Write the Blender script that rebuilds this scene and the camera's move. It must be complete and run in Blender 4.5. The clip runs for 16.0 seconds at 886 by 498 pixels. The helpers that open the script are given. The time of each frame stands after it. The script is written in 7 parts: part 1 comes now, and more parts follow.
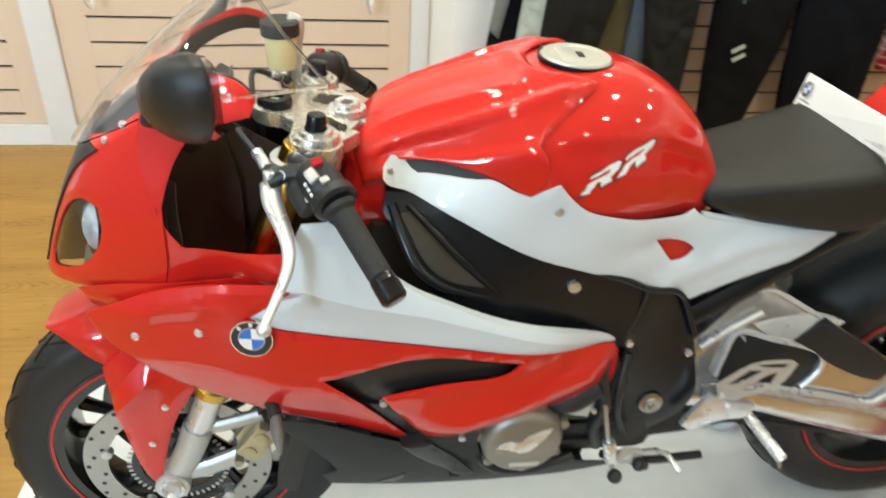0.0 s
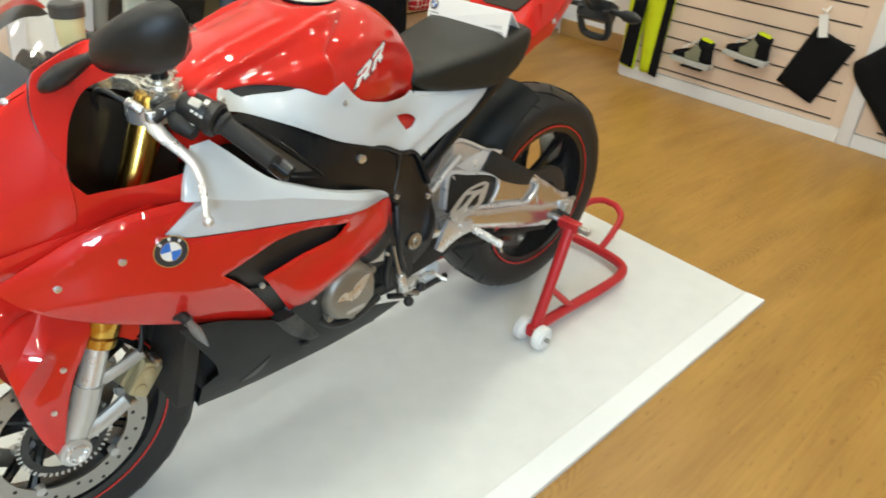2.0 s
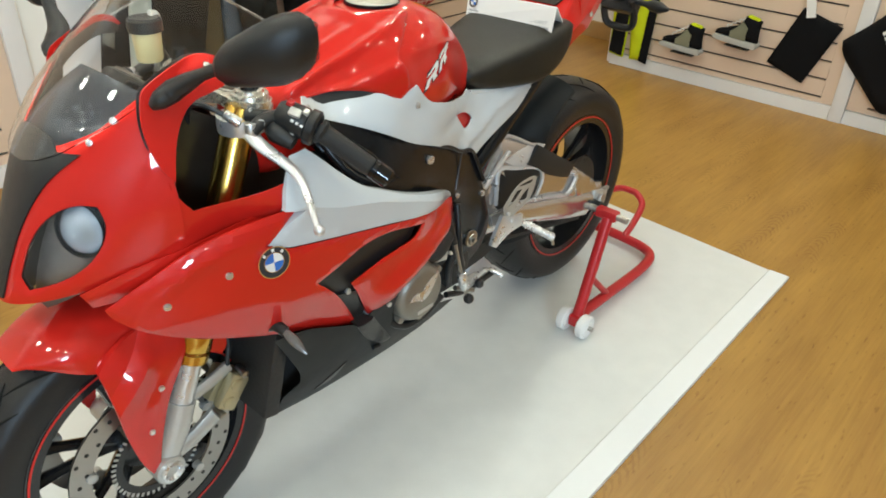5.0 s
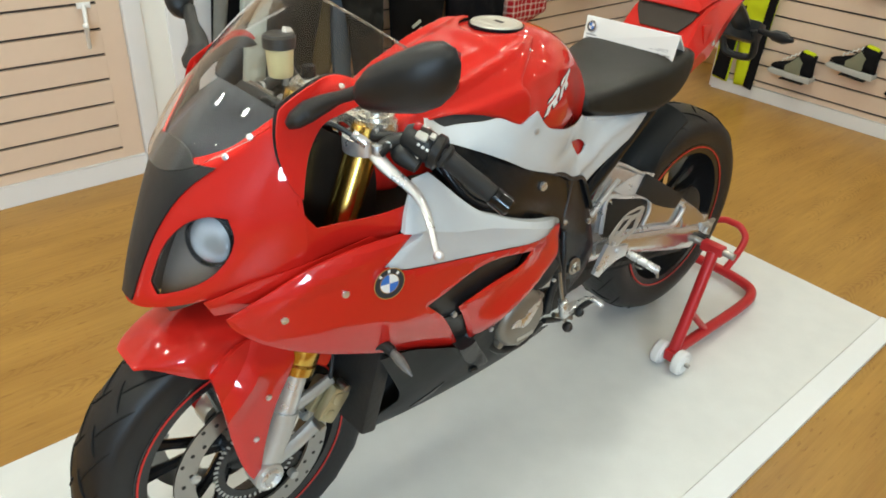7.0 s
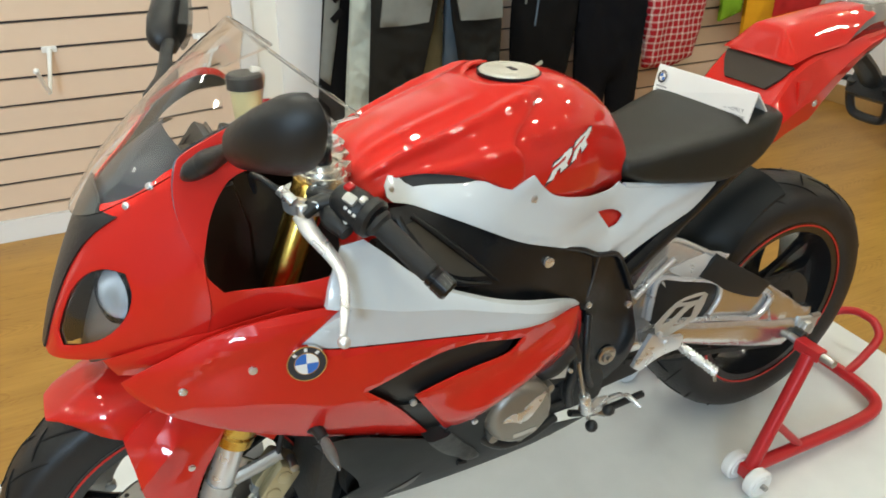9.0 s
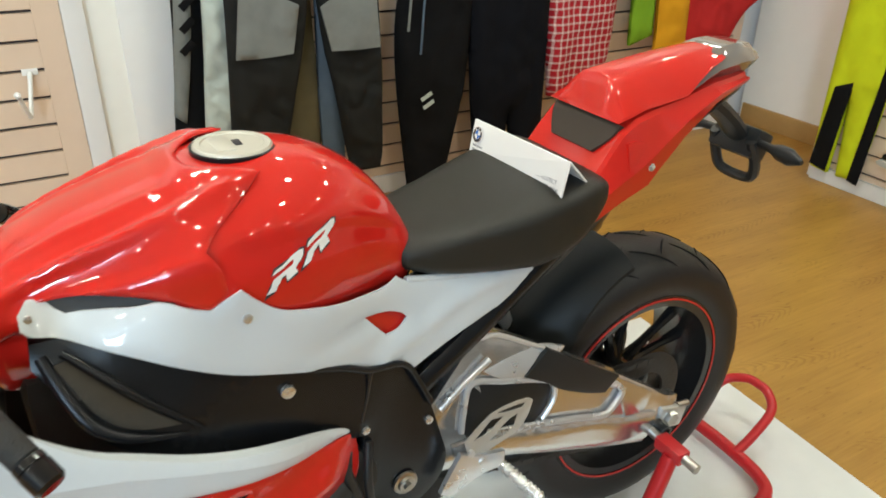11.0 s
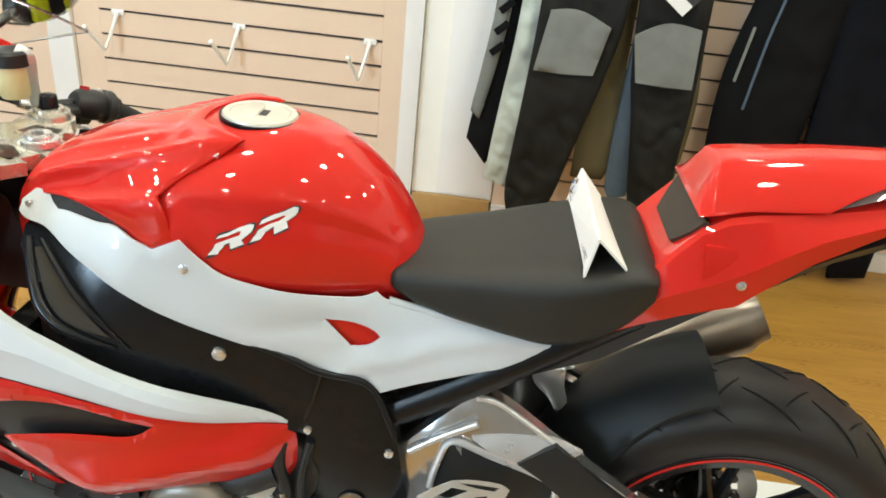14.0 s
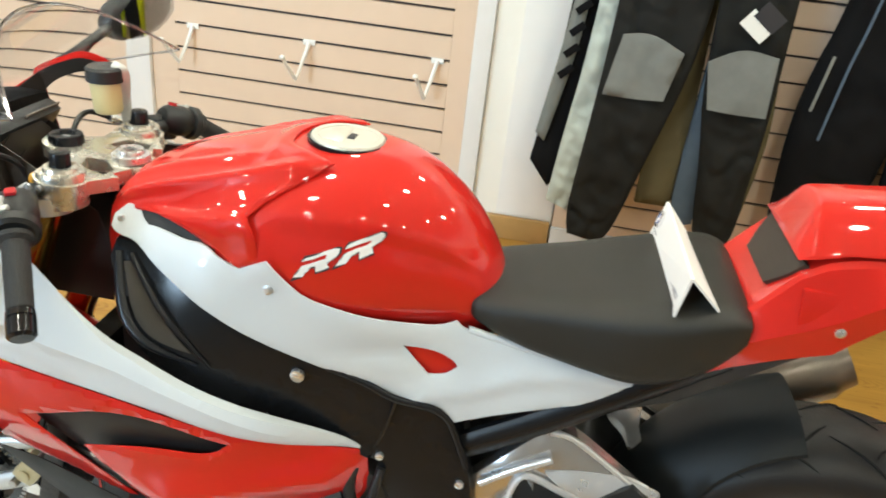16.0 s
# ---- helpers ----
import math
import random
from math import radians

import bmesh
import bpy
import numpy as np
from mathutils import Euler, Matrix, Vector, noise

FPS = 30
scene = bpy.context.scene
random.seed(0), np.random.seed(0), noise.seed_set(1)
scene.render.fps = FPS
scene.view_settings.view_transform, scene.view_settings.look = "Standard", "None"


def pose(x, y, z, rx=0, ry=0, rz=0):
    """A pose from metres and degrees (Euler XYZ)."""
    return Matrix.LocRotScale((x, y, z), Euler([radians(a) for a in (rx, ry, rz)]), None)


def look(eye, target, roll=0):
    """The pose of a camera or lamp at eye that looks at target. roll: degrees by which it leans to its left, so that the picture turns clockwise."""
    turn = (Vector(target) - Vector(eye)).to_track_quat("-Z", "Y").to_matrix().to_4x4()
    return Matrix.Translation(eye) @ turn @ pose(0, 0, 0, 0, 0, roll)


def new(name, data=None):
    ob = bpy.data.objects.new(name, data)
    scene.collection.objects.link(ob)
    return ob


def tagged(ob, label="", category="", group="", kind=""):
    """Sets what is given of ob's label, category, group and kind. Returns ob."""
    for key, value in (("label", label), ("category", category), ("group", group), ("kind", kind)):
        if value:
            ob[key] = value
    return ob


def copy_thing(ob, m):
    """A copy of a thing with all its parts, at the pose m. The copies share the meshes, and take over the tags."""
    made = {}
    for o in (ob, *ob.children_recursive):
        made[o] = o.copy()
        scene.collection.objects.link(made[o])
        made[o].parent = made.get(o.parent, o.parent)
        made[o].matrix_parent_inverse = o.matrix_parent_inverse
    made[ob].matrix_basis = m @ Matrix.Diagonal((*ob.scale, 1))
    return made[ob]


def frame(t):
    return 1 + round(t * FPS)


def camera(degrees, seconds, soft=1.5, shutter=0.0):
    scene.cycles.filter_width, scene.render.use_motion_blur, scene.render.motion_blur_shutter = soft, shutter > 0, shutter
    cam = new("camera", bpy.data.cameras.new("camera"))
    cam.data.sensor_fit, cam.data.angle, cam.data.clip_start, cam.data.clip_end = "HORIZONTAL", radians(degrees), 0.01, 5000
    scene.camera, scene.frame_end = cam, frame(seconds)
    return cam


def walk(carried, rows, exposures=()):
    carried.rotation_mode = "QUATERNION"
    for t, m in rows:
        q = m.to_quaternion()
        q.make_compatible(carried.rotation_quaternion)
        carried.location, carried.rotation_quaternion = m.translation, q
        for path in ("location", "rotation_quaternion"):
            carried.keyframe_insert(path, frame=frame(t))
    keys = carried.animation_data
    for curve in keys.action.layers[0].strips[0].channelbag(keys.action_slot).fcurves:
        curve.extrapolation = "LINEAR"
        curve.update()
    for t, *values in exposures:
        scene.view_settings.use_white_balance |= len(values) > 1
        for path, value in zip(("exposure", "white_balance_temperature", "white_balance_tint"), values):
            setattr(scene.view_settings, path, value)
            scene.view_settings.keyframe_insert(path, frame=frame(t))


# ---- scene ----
cam = camera(61.4, 16.0, soft=1.7, shutter=0.35)
METRES, EYE, TILT, LEAN, TURN = 3.2, 1.35, -24.0, 0.0, 0.0
PATH = [
    (0, (-0.417, -1.022, 1.366), (-0.148, 0.634, 0.277), 3.6),
    (0.5, (-0.519, -1.134, 1.362), (0.031, 0.447, 0.268), 4.9),
    (1, (-0.687, -1.174, 1.385), (0.106, 0.34, 0.346), 4.4),
    (1.5, (-0.878, -1.191, 1.401), (0.229, 0.115, 0.368), 3.5),
    (2, (-0.964, -1.256, 1.371), (0.279, -0.076, 0.339), 4.0),
    (2.5, (-1.046, -1.348, 1.395), (0.32, -0.299, 0.379), 2.1),
    (3, (-1.078, -1.358, 1.4), (0.307, -0.296, 0.423), 1.4),
    (3.5, (-1.077, -1.357, 1.395), (0.279, -0.261, 0.415), 0.6),
    (4, (-1.081, -1.347, 1.386), (0.226, -0.222, 0.373), 1.5),
    (4.5, (-1.095, -1.219, 1.374), (0.185, -0.096, 0.325), 3.0),
    (5, (-1.121, -1.105, 1.372), (0.179, 0.005, 0.334), 2.3),
    (5.2, (-1.121, -1.079, 1.369), (0.154, 0.056, 0.327), 2.2),
    (7.3, (-1.153, -1.021, 1.403), (0.017, 0.248, 0.393), 2.7),
    (7.5, (-1.12, -1.011, 1.415), (0.073, 0.28, 0.461), 2.4),
    (8, (-0.92, -1.009, 1.399), (0.172, 0.372, 0.449), 1.7),
    (8.5, (-0.796, -1.007, 1.368), (0.168, 0.445, 0.386), 1.8),
    (9, (-0.753, -1.071, 1.365), (0.058, 0.485, 0.403), 1.0),
    (9.5, (-0.682, -1.175, 1.355), (0.216, 0.394, 0.501), 2.1),
    (9.7, (-0.621, -1.194, 1.351), (0.317, 0.361, 0.514), 0.3),
    (11.8, (-0.078, -0.776, 1.377), (0.695, 0.768, 0.368), 2.2),
    (12, (-0.009, -0.762, 1.379), (0.553, 0.88, 0.384), 3.5),
    (12.5, (0.082, -0.772, 1.371), (0.121, 0.918, 0.303), 3.6),
    (13, (0.146, -0.89, 1.356), (-0.03, 0.827, 0.346), 5.1),
    (13.5, (0.225, -0.971, 1.363), (0.086, 0.775, 0.397), 5.9),
    (14, (0.243, -0.976, 1.364), (0.161, 0.791, 0.431), 6.1),
    (14.5, (0.233, -0.972, 1.366), (0.166, 0.812, 0.463), 6.3),
    (15, (0.235, -0.976, 1.368), (0.146, 0.813, 0.478), 6.2),
    (15.5, (0.236, -0.987, 1.372), (0.107, 0.799, 0.479), 6.1),
    (16, (0.189, -0.962, 1.37), (-0.02, 0.807, 0.46), 6.6),
]
walk(cam, [(t, look(eye, target, roll)) for t, eye, target, roll in PATH], [(0, 0.27), (1, 0.33), (2, 0.18), (3, 0.06), (4, 0.01), (5, 0.02), (8, -0.03), (9.5, 0.05), (12, 0.16), (13, 0.34), (14, 0.38), (16, 0.40)])

# ---------------------------------------------------------------- world and light
world = bpy.data.worlds.new("world")
scene.world = world
world.use_nodes = True
world.node_tree.nodes["Background"].inputs[0].default_value = (0.75, 0.85, 1.0, 1)
world.node_tree.nodes["Background"].inputs[1].default_value = 0.35


def area(name, eye, target, size, watts, colour, shape="DISK", size_y=None):
    data = bpy.data.lights.new(name, "AREA")
    data.shape, data.size, data.energy, data.color = shape, size, watts, colour
    if size_y:
        data.size_y = size_y
    ob = new(name, data)
    ob.matrix_world = look(eye, target)
    return ob


CEIL = 2.75
ROWS = ((-3.3, 4.6), (-2.0, 5.6), (-0.8, 5.4), (0.20, 11.5), (1.50, 6.0))
SPOTS = [(x, y) for y, power in ROWS for x in (-3.5, -2.0, -0.5, 1.0, 2.5)]
for sy, power in ROWS:
    for sx in (-3.5, -2.0, -0.5, 1.0, 2.5):
        area("downlight_lamp", (sx, sy, CEIL - 0.03), (sx, sy, 0), 0.14, power, (0.97, 1.0, 0.86))
area("window_daylight", (-3.4, -4.44, 2.05), (-2.4, 0.0, 1.5), 0.85, 150, (0.55, 0.78, 1.0), "RECTANGLE", 0.85)


# ---------------------------------------------------------------- materials
def node(nt, kind, **inputs):
    n = nt.nodes.new(kind)
    for key, value in inputs.items():
        n.inputs[key.replace("_", " ")].default_value = value
    return n


def material(name, colour, rough=0.5, metal=0.0, coat=0.0, vary=0.12, scale=30.0, bump=0.0, bump_scale=200.0, second=None,
             rough_vary=0.1, transmission=0.0, ior=1.45, specular=0.5, emission=None, strength=0.0, objects=False):
    """A surface with variation at two scales in colour and gloss, and fine relief."""
    m = bpy.data.materials.new(name)
    m.use_nodes = True
    nt = m.node_tree
    b = nt.nodes["Principled BSDF"]
    tc = nt.nodes.new("ShaderNodeTexCoord")
    big = node(nt, "ShaderNodeTexNoise", Scale=scale / 8, Detail=3.0)
    small = node(nt, "ShaderNodeTexNoise", Scale=scale, Detail=5.0)
    for n in (big, small):
        nt.links.new(tc.outputs["Object"], n.inputs["Vector"])
    add = nt.nodes.new("ShaderNodeMath")
    add.operation = "MULTIPLY_ADD"
    add.inputs[1].default_value = 0.5
    half = nt.nodes.new("ShaderNodeMath")
    half.operation = "MULTIPLY"
    half.inputs[1].default_value = 0.5
    nt.links.new(small.outputs["Fac"], half.inputs[0])
    nt.links.new(big.outputs["Fac"], add.inputs[0])
    nt.links.new(half.outputs[0], add.inputs[2])
    ramp = nt.nodes.new("ShaderNodeMix")
    ramp.data_type = "RGBA"
    dark = second or tuple(c * (1 - vary) for c in colour)
    light = tuple(min(1, c * (1 + vary)) for c in colour)
    ramp.inputs["A"].default_value = (*dark, 1)
    ramp.inputs["B"].default_value = (*light, 1)
    nt.links.new(add.outputs[0], ramp.inputs["Factor"])
    nt.links.new(ramp.outputs["Result"], b.inputs["Base Color"])
    r = nt.nodes.new("ShaderNodeMapRange")
    r.inputs["To Min"].default_value, r.inputs["To Max"].default_value = max(0.02, rough - rough_vary * rough), min(1, rough + rough_vary * rough)
    nt.links.new(small.outputs["Fac"], r.inputs["Value"])
    nt.links.new(r.outputs[0], b.inputs["Roughness"])
    b.inputs["Metallic"].default_value = metal
    b.inputs["Coat Weight"].default_value = coat
    b.inputs["Coat Roughness"].default_value = 0.03
    b.inputs["Transmission Weight"].default_value = transmission
    b.inputs["IOR"].default_value = ior
    b.inputs["Specular IOR Level"].default_value = specular
    if emission:
        b.inputs["Emission Color"].default_value = (*emission, 1)
        b.inputs["Emission Strength"].default_value = strength
    if bump:
        fine = node(nt, "ShaderNodeTexNoise", Scale=bump_scale, Detail=4.0)
        nt.links.new(tc.outputs["Object"], fine.inputs["Vector"])
        bu = node(nt, "ShaderNodeBump", Strength=bump, Distance=0.002)
        nt.links.new(fine.outputs["Fac"], bu.inputs["Height"])
        nt.links.new(bu.outputs[0], b.inputs["Normal"])
    return m


RED = material("red_paint", (0.59, 0.017, 0.011), 0.45, coat=1.0, vary=0.05, scale=12, specular=0.08)
WHITE = material("pearl_white_paint", (0.59, 0.64, 0.68), 0.4, coat=1.0, vary=0.03, scale=12)
BLACK = material("black_plastic", (0.015, 0.016, 0.017), 0.34, vary=0.25, scale=60, bump=0.25, bump_scale=900)
PADGREY = material("brown_grey_pad", (0.042, 0.030, 0.022), 0.6, vary=0.15, scale=50, bump=0.3, bump_scale=700)
GLOSSBLACK = material("gloss_black", (0.008, 0.008, 0.009), 0.12, vary=0.1)
SATIN = material("satin_black_frame", (0.008, 0.009, 0.011), 0.25, specular=0.36, vary=0.2, scale=40, bump=0.06, bump_scale=700)
GREY = material("dark_grey_belly_paint", (0.010, 0.012, 0.013), 0.5, coat=0.0, specular=0.3, vary=0.1, scale=25)
RUBBER = material("tyre_rubber", (0.012, 0.012, 0.013), 0.42, vary=0.25, scale=50, bump=0.3, bump_scale=500)
# darker than the rubber, for the shade inside the tread's grooves
GROOVE_SHADE = material("tyre_groove_shade", (0.006, 0.006, 0.006), 0.9)
GRIP = material("grip_rubber", (0.02, 0.02, 0.02), 0.6, bump=0.8, bump_scale=450)
VINYL = material("seat_vinyl", (0.014, 0.0135, 0.0105), 0.42, vary=0.2, scale=40, bump=0.4, bump_scale=900, specular=0.5)
ALU = material("brushed_aluminium", (0.72, 0.73, 0.74), 0.28, metal=0.85, vary=0.08, scale=60, rough_vary=0.3)
POLISH = material("polished_aluminium", (0.74, 0.76, 0.79), 0.30, metal=0.75, vary=0.06, scale=25, rough_vary=0.4)
CAST = material("cast_silver_paint", (0.55, 0.55, 0.53), 0.38, metal=0.6, vary=0.08, scale=80, bump=0.2, bump_scale=600)
COVER = material("magnesium_engine_cover", (0.27, 0.25, 0.215), 0.36, metal=0.6, vary=0.1, scale=70, bump=0.25, bump_scale=500)
GOLD = material("gold_anodised", (0.62, 0.38, 0.08), 0.22, metal=1.0, vary=0.06, scale=30)
CALIPER = material("bronze_caliper", (0.48, 0.42, 0.26), 0.4, metal=0.6, vary=0.1, scale=60)
MIRRORED = material("mirror_polished_aluminium", (0.66, 0.66, 0.67), 0.20, metal=0.92, vary=0.05, scale=20, rough_vary=0.5)
YOKE = material("champagne_silver_yoke", (0.66, 0.63, 0.56), 0.27, metal=0.85, vary=0.05, scale=60)
LAMPEYE = material("projector_glass", (0.24, 0.26, 0.28), 0.12, coat=1.0, vary=0.15, scale=60)
WALLGREY = material("grey_wall_paint", (0.30, 0.30, 0.30), 0.6, vary=0.04, scale=16, bump=0.1)
CAPWHITE = material("pale_cast_cap", (0.66, 0.64, 0.57), 0.34, metal=0.45, vary=0.05, scale=60)
TAILLENS = material("smoked_tail_lens", (0.17, 0.15, 0.135), 0.2, coat=1.0, vary=0.1)
CHROME = material("chrome", (0.85, 0.85, 0.86), 0.06, metal=1.0, vary=0.03)
STEEL = material("disc_steel", (0.40, 0.39, 0.37), 0.32, metal=1.0, vary=0.1, scale=90)
RIMBLACK = material("black_rim_paint", (0.012, 0.012, 0.013), 0.25, coat=0.3, vary=0.2)
STRIPE = material("red_rim_tape", (0.60, 0.02, 0.015), 0.4, vary=0.06)
DARK = material("dark_engine_parts", (0.022, 0.021, 0.020), 0.55, vary=0.4, scale=40, bump=0.5, bump_scale=120)
DUCT = material("dark_cowl_inside", (0.019, 0.015, 0.012), 0.3, vary=0.3)
MESHY = material("air_intake_mesh", (0.048, 0.040, 0.029), 0.7, vary=0.3, scale=400, bump=0.9, bump_scale=800)
DASHGREY = material("grey_dash_plastic", (0.055, 0.062, 0.075), 0.3, coat=0.5, vary=0.1, scale=40)
SCREEN = material("clear_screen", (0.97, 0.97, 0.96), 0.01, transmission=1.0, ior=1.42, vary=0.01)
LENS = material("lamp_glass", (0.97, 0.98, 1.0), 0.02, transmission=1.0, ior=1.45, vary=0.01)
LAMPDARK = material("lamp_housing", (0.11, 0.09, 0.075), 0.45, vary=0.2)
BLUE = material("badge_blue", (0.03, 0.16, 0.55), 0.3, coat=0.5, vary=0.04)
LETTER = material("badge_white", (0.82, 0.82, 0.80), 0.35, vary=0.03)
INK = material("printed_ink", (0.03, 0.03, 0.035), 0.6)
INKGREY = material("grey_ink", (0.35, 0.35, 0.36), 0.6)
CARD = material("white_card", (0.82, 0.82, 0.80), 0.55, vary=0.03, scale=40)
OIL = material("brake_fluid_plastic", (0.74, 0.62, 0.32), 0.35, vary=0.1, transmission=0.25)
REDPAINTED = material("red_powder_coat", (0.50, 0.018, 0.022), 0.32, vary=0.1, scale=40, bump=0.2, bump_scale=300)
NYLON = material("white_nylon_wheel", (0.80, 0.80, 0.79), 0.45, vary=0.05)
EXHAUST = material("titanium_muffler", (0.25, 0.215, 0.18), 0.35, metal=0.9, vary=0.12, scale=50)
REDLENS = material("red_reflector", (0.45, 0.015, 0.02), 0.15, coat=0.6)
SIGNALLENS = material("smoked_signal_lens", (0.11, 0.105, 0.10), 0.12, coat=0.8, vary=0.3, scale=120)
MIRROR = material("mirror_glass", (0.9, 0.9, 0.9), 0.01, metal=1.0, vary=0.01)
MAT = material("white_vinyl_mat", (0.76, 0.78, 0.77), 0.30, vary=0.05, scale=14, second=(0.62, 0.64, 0.64), bump=0.1, bump_scale=120)
EDGE = material("white_mat_border", (0.80, 0.83, 0.85), 0.4, vary=0.03)
BOARD = material("peach_laminate", (0.74, 0.575, 0.445), 0.42, vary=0.05, scale=18, bump=0.05)
SLOT = material("dark_slot", (0.05, 0.04, 0.04), 0.6)
TRIM = material("white_painted_trim", (0.80, 0.80, 0.80), 0.45, vary=0.04, scale=20)
CREAM = material("cream_wall_paint", (0.93, 0.92, 0.86), 0.6, vary=0.03, scale=16, bump=0.1)
PLASTER = material("white_wall_paint", (0.90, 0.90, 0.89), 0.65, vary=0.03, scale=16, bump=0.1)
SKIRT = material("oak_skirting", (0.45, 0.27, 0.10), 0.45, vary=0.15, scale=30)
CEILING = material("white_ceiling_paint", (0.82, 0.82, 0.80), 0.75, vary=0.03, bump=0.1)
HOOK = material("white_hook_enamel", (0.82, 0.82, 0.80), 0.35, vary=0.03)


def wood_floor():
    """Oak-look vinyl: long fibres, arched grain in places, small dark flecks; each plank its own stretch of pattern."""
    m = bpy.data.materials.new("oak_vinyl_floor")
    m.use_nodes = True
    nt = m.node_tree
    b = nt.nodes["Principled BSDF"]

    def calc(op, *args):
        n = nt.nodes.new("ShaderNodeMath")
        n.operation = op
        for k, a in enumerate(args):
            if isinstance(a, (int, float)):
                n.inputs[k].default_value = a
            else:
                nt.links.new(a, n.inputs[k])
        return n.outputs[0]

    def tex(vector, sx, sy, scale, detail=4.0, rough=0.55, warp=0.0):
        mp = nt.nodes.new("ShaderNodeMapping")
        mp.inputs["Scale"].default_value = (sx, sy, 1.0)
        nt.links.new(vector, mp.inputs["Vector"])
        n = node(nt, "ShaderNodeTexNoise", Scale=scale, Detail=detail, Roughness=rough, Distortion=warp)
        nt.links.new(mp.outputs[0], n.inputs["Vector"])
        return n.outputs["Fac"]

    def step(value, lo, hi):
        n = nt.nodes.new("ShaderNodeMapRange")
        n.interpolation_type = "SMOOTHSTEP"
        n.inputs["From Min"].default_value, n.inputs["From Max"].default_value = lo, hi
        nt.links.new(value, n.inputs["Value"])
        return n.outputs[0]

    tc = nt.nodes.new("ShaderNodeTexCoord")
    info = nt.nodes.new("ShaderNodeObjectInfo")
    sep = nt.nodes.new("ShaderNodeSeparateXYZ")
    nt.links.new(tc.outputs["Object"], sep.inputs[0])
    comb = nt.nodes.new("ShaderNodeCombineXYZ")
    px = calc("MULTIPLY_ADD", info.outputs["Random"], 61.0, sep.outputs["X"])
    py = calc("MULTIPLY_ADD", info.outputs["Random"], 23.0, sep.outputs["Y"])
    nt.links.new(px, comb.inputs[0])
    nt.links.new(py, comb.inputs[1])
    v = comb.outputs[0]
    where = nt.nodes.new("ShaderNodeNewGeometry").outputs["Position"]
    fibre = tex(where, 2.0, 45.0, 2.0, 6.0, 0.6, 0.3)
    cloud = tex(where, 1.0, 5.0, 1.6, 3.0)
    drift = tex(v, 2.2, 0.0, 1.0, 2.0)
    across = calc("SUBTRACT", sep.outputs["Y"], calc("MULTIPLY", calc("SUBTRACT", drift, 0.5), 0.22))
    arch = calc("MULTIPLY_ADD", calc("POWER", calc("ABSOLUTE", calc("MULTIPLY", across, 42.0)), 1.6), 1.0, calc("MULTIPLY", px, 30.0))
    arch = calc("ADD", arch, calc("MULTIPLY", tex(v, 14.0, 30.0, 1.0, 3.0), 1.6))
    wave = step(calc("SINE", calc("MULTIPLY", arch, 6.283)), -0.2, 0.9)
    here = calc("MULTIPLY", step(tex(v, 1.7, 3.0, 1.0, 1.0), 0.46, 0.55), calc("SUBTRACT", 1.0, step(calc("ABSOLUTE", across), 0.018, 0.040)))
    fleck = step(tex(where, 20.0, 80.0, 1.0, 2.0, 0.4), 0.62, 0.74)
    shade = calc("ADD", calc("MULTIPLY", fibre, 0.45), calc("MULTIPLY", cloud, 0.55))
    shade = calc("SUBTRACT", shade, calc("MULTIPLY", calc("MULTIPLY", wave, here), 0.13))
    shade = calc("SUBTRACT", shade, calc("MULTIPLY", fleck, 0.19))
    colours = nt.nodes.new("ShaderNodeValToRGB")
    colours.color_ramp.elements[0].position, colours.color_ramp.elements[1].position = 0.20, 0.68
    colours.color_ramp.elements[0].color = (0.25, 0.115, 0.018, 1)
    colours.color_ramp.elements[1].color = (0.46, 0.255, 0.052, 1)
    nt.links.new(shade, colours.inputs[0])
    hue = nt.nodes.new("ShaderNodeHueSaturation")
    value = nt.nodes.new("ShaderNodeMapRange")
    value.inputs["To Min"].default_value, value.inputs["To Max"].default_value = 0.985, 1.015
    nt.links.new(info.outputs["Random"], value.inputs["Value"])
    nt.links.new(value.outputs[0], hue.inputs["Value"])
    nt.links.new(colours.outputs[0], hue.inputs["Color"])
    nt.links.new(hue.outputs[0], b.inputs["Base Color"])
    b.inputs["Roughness"].default_value = 0.40
    bu = node(nt, "ShaderNodeBump", Strength=0.10, Distance=0.002)
    nt.links.new(fibre, bu.inputs["Height"])
    nt.links.new(bu.outputs[0], b.inputs["Normal"])
    return m


WOOD = wood_floor()


def cloth(name, colour, weave=900.0, vary=0.25):
    return material(name, colour, 0.85, vary=vary, scale=25, bump=0.6, bump_scale=weave, specular=0.12)


CLOTH_BLACK = cloth("black_textile", (0.008, 0.008, 0.009))
CLOTH_CHARCOAL = cloth("charcoal_textile", (0.020, 0.020, 0.019), 500)
CLOTH_INK = cloth("ink_blue_jersey", (0.010, 0.012, 0.016))
CLOTH_NAVY = cloth("dark_navy_textile", (0.0065, 0.007, 0.010))
CLOTH_GREY = cloth("grey_textile", (0.20, 0.21, 0.20), 350)
CLOTH_PALE = cloth("pale_grey_green_textile", (0.52, 0.58, 0.54))
CLOTH_OLIVE = cloth("olive_lining", (0.13, 0.11, 0.06))
CLOTH_STEEL = cloth("steel_blue_textile", (0.10, 0.14, 0.19))
CLOTH_LIME = cloth("high_visibility_yellow", (0.62, 0.72, 0.02), vary=0.1)
CLOTH_RED = cloth("red_cotton", (0.55, 0.03, 0.03), vary=0.1)
CLOTH_ORANGE = cloth("orange_cotton", (0.75, 0.36, 0.02), vary=0.1)
CLOTH_GREEN = cloth("green_cotton", (0.22, 0.42, 0.03), vary=0.1)
SUEDE = cloth("sage_suede", (0.22, 0.22, 0.15), 500)
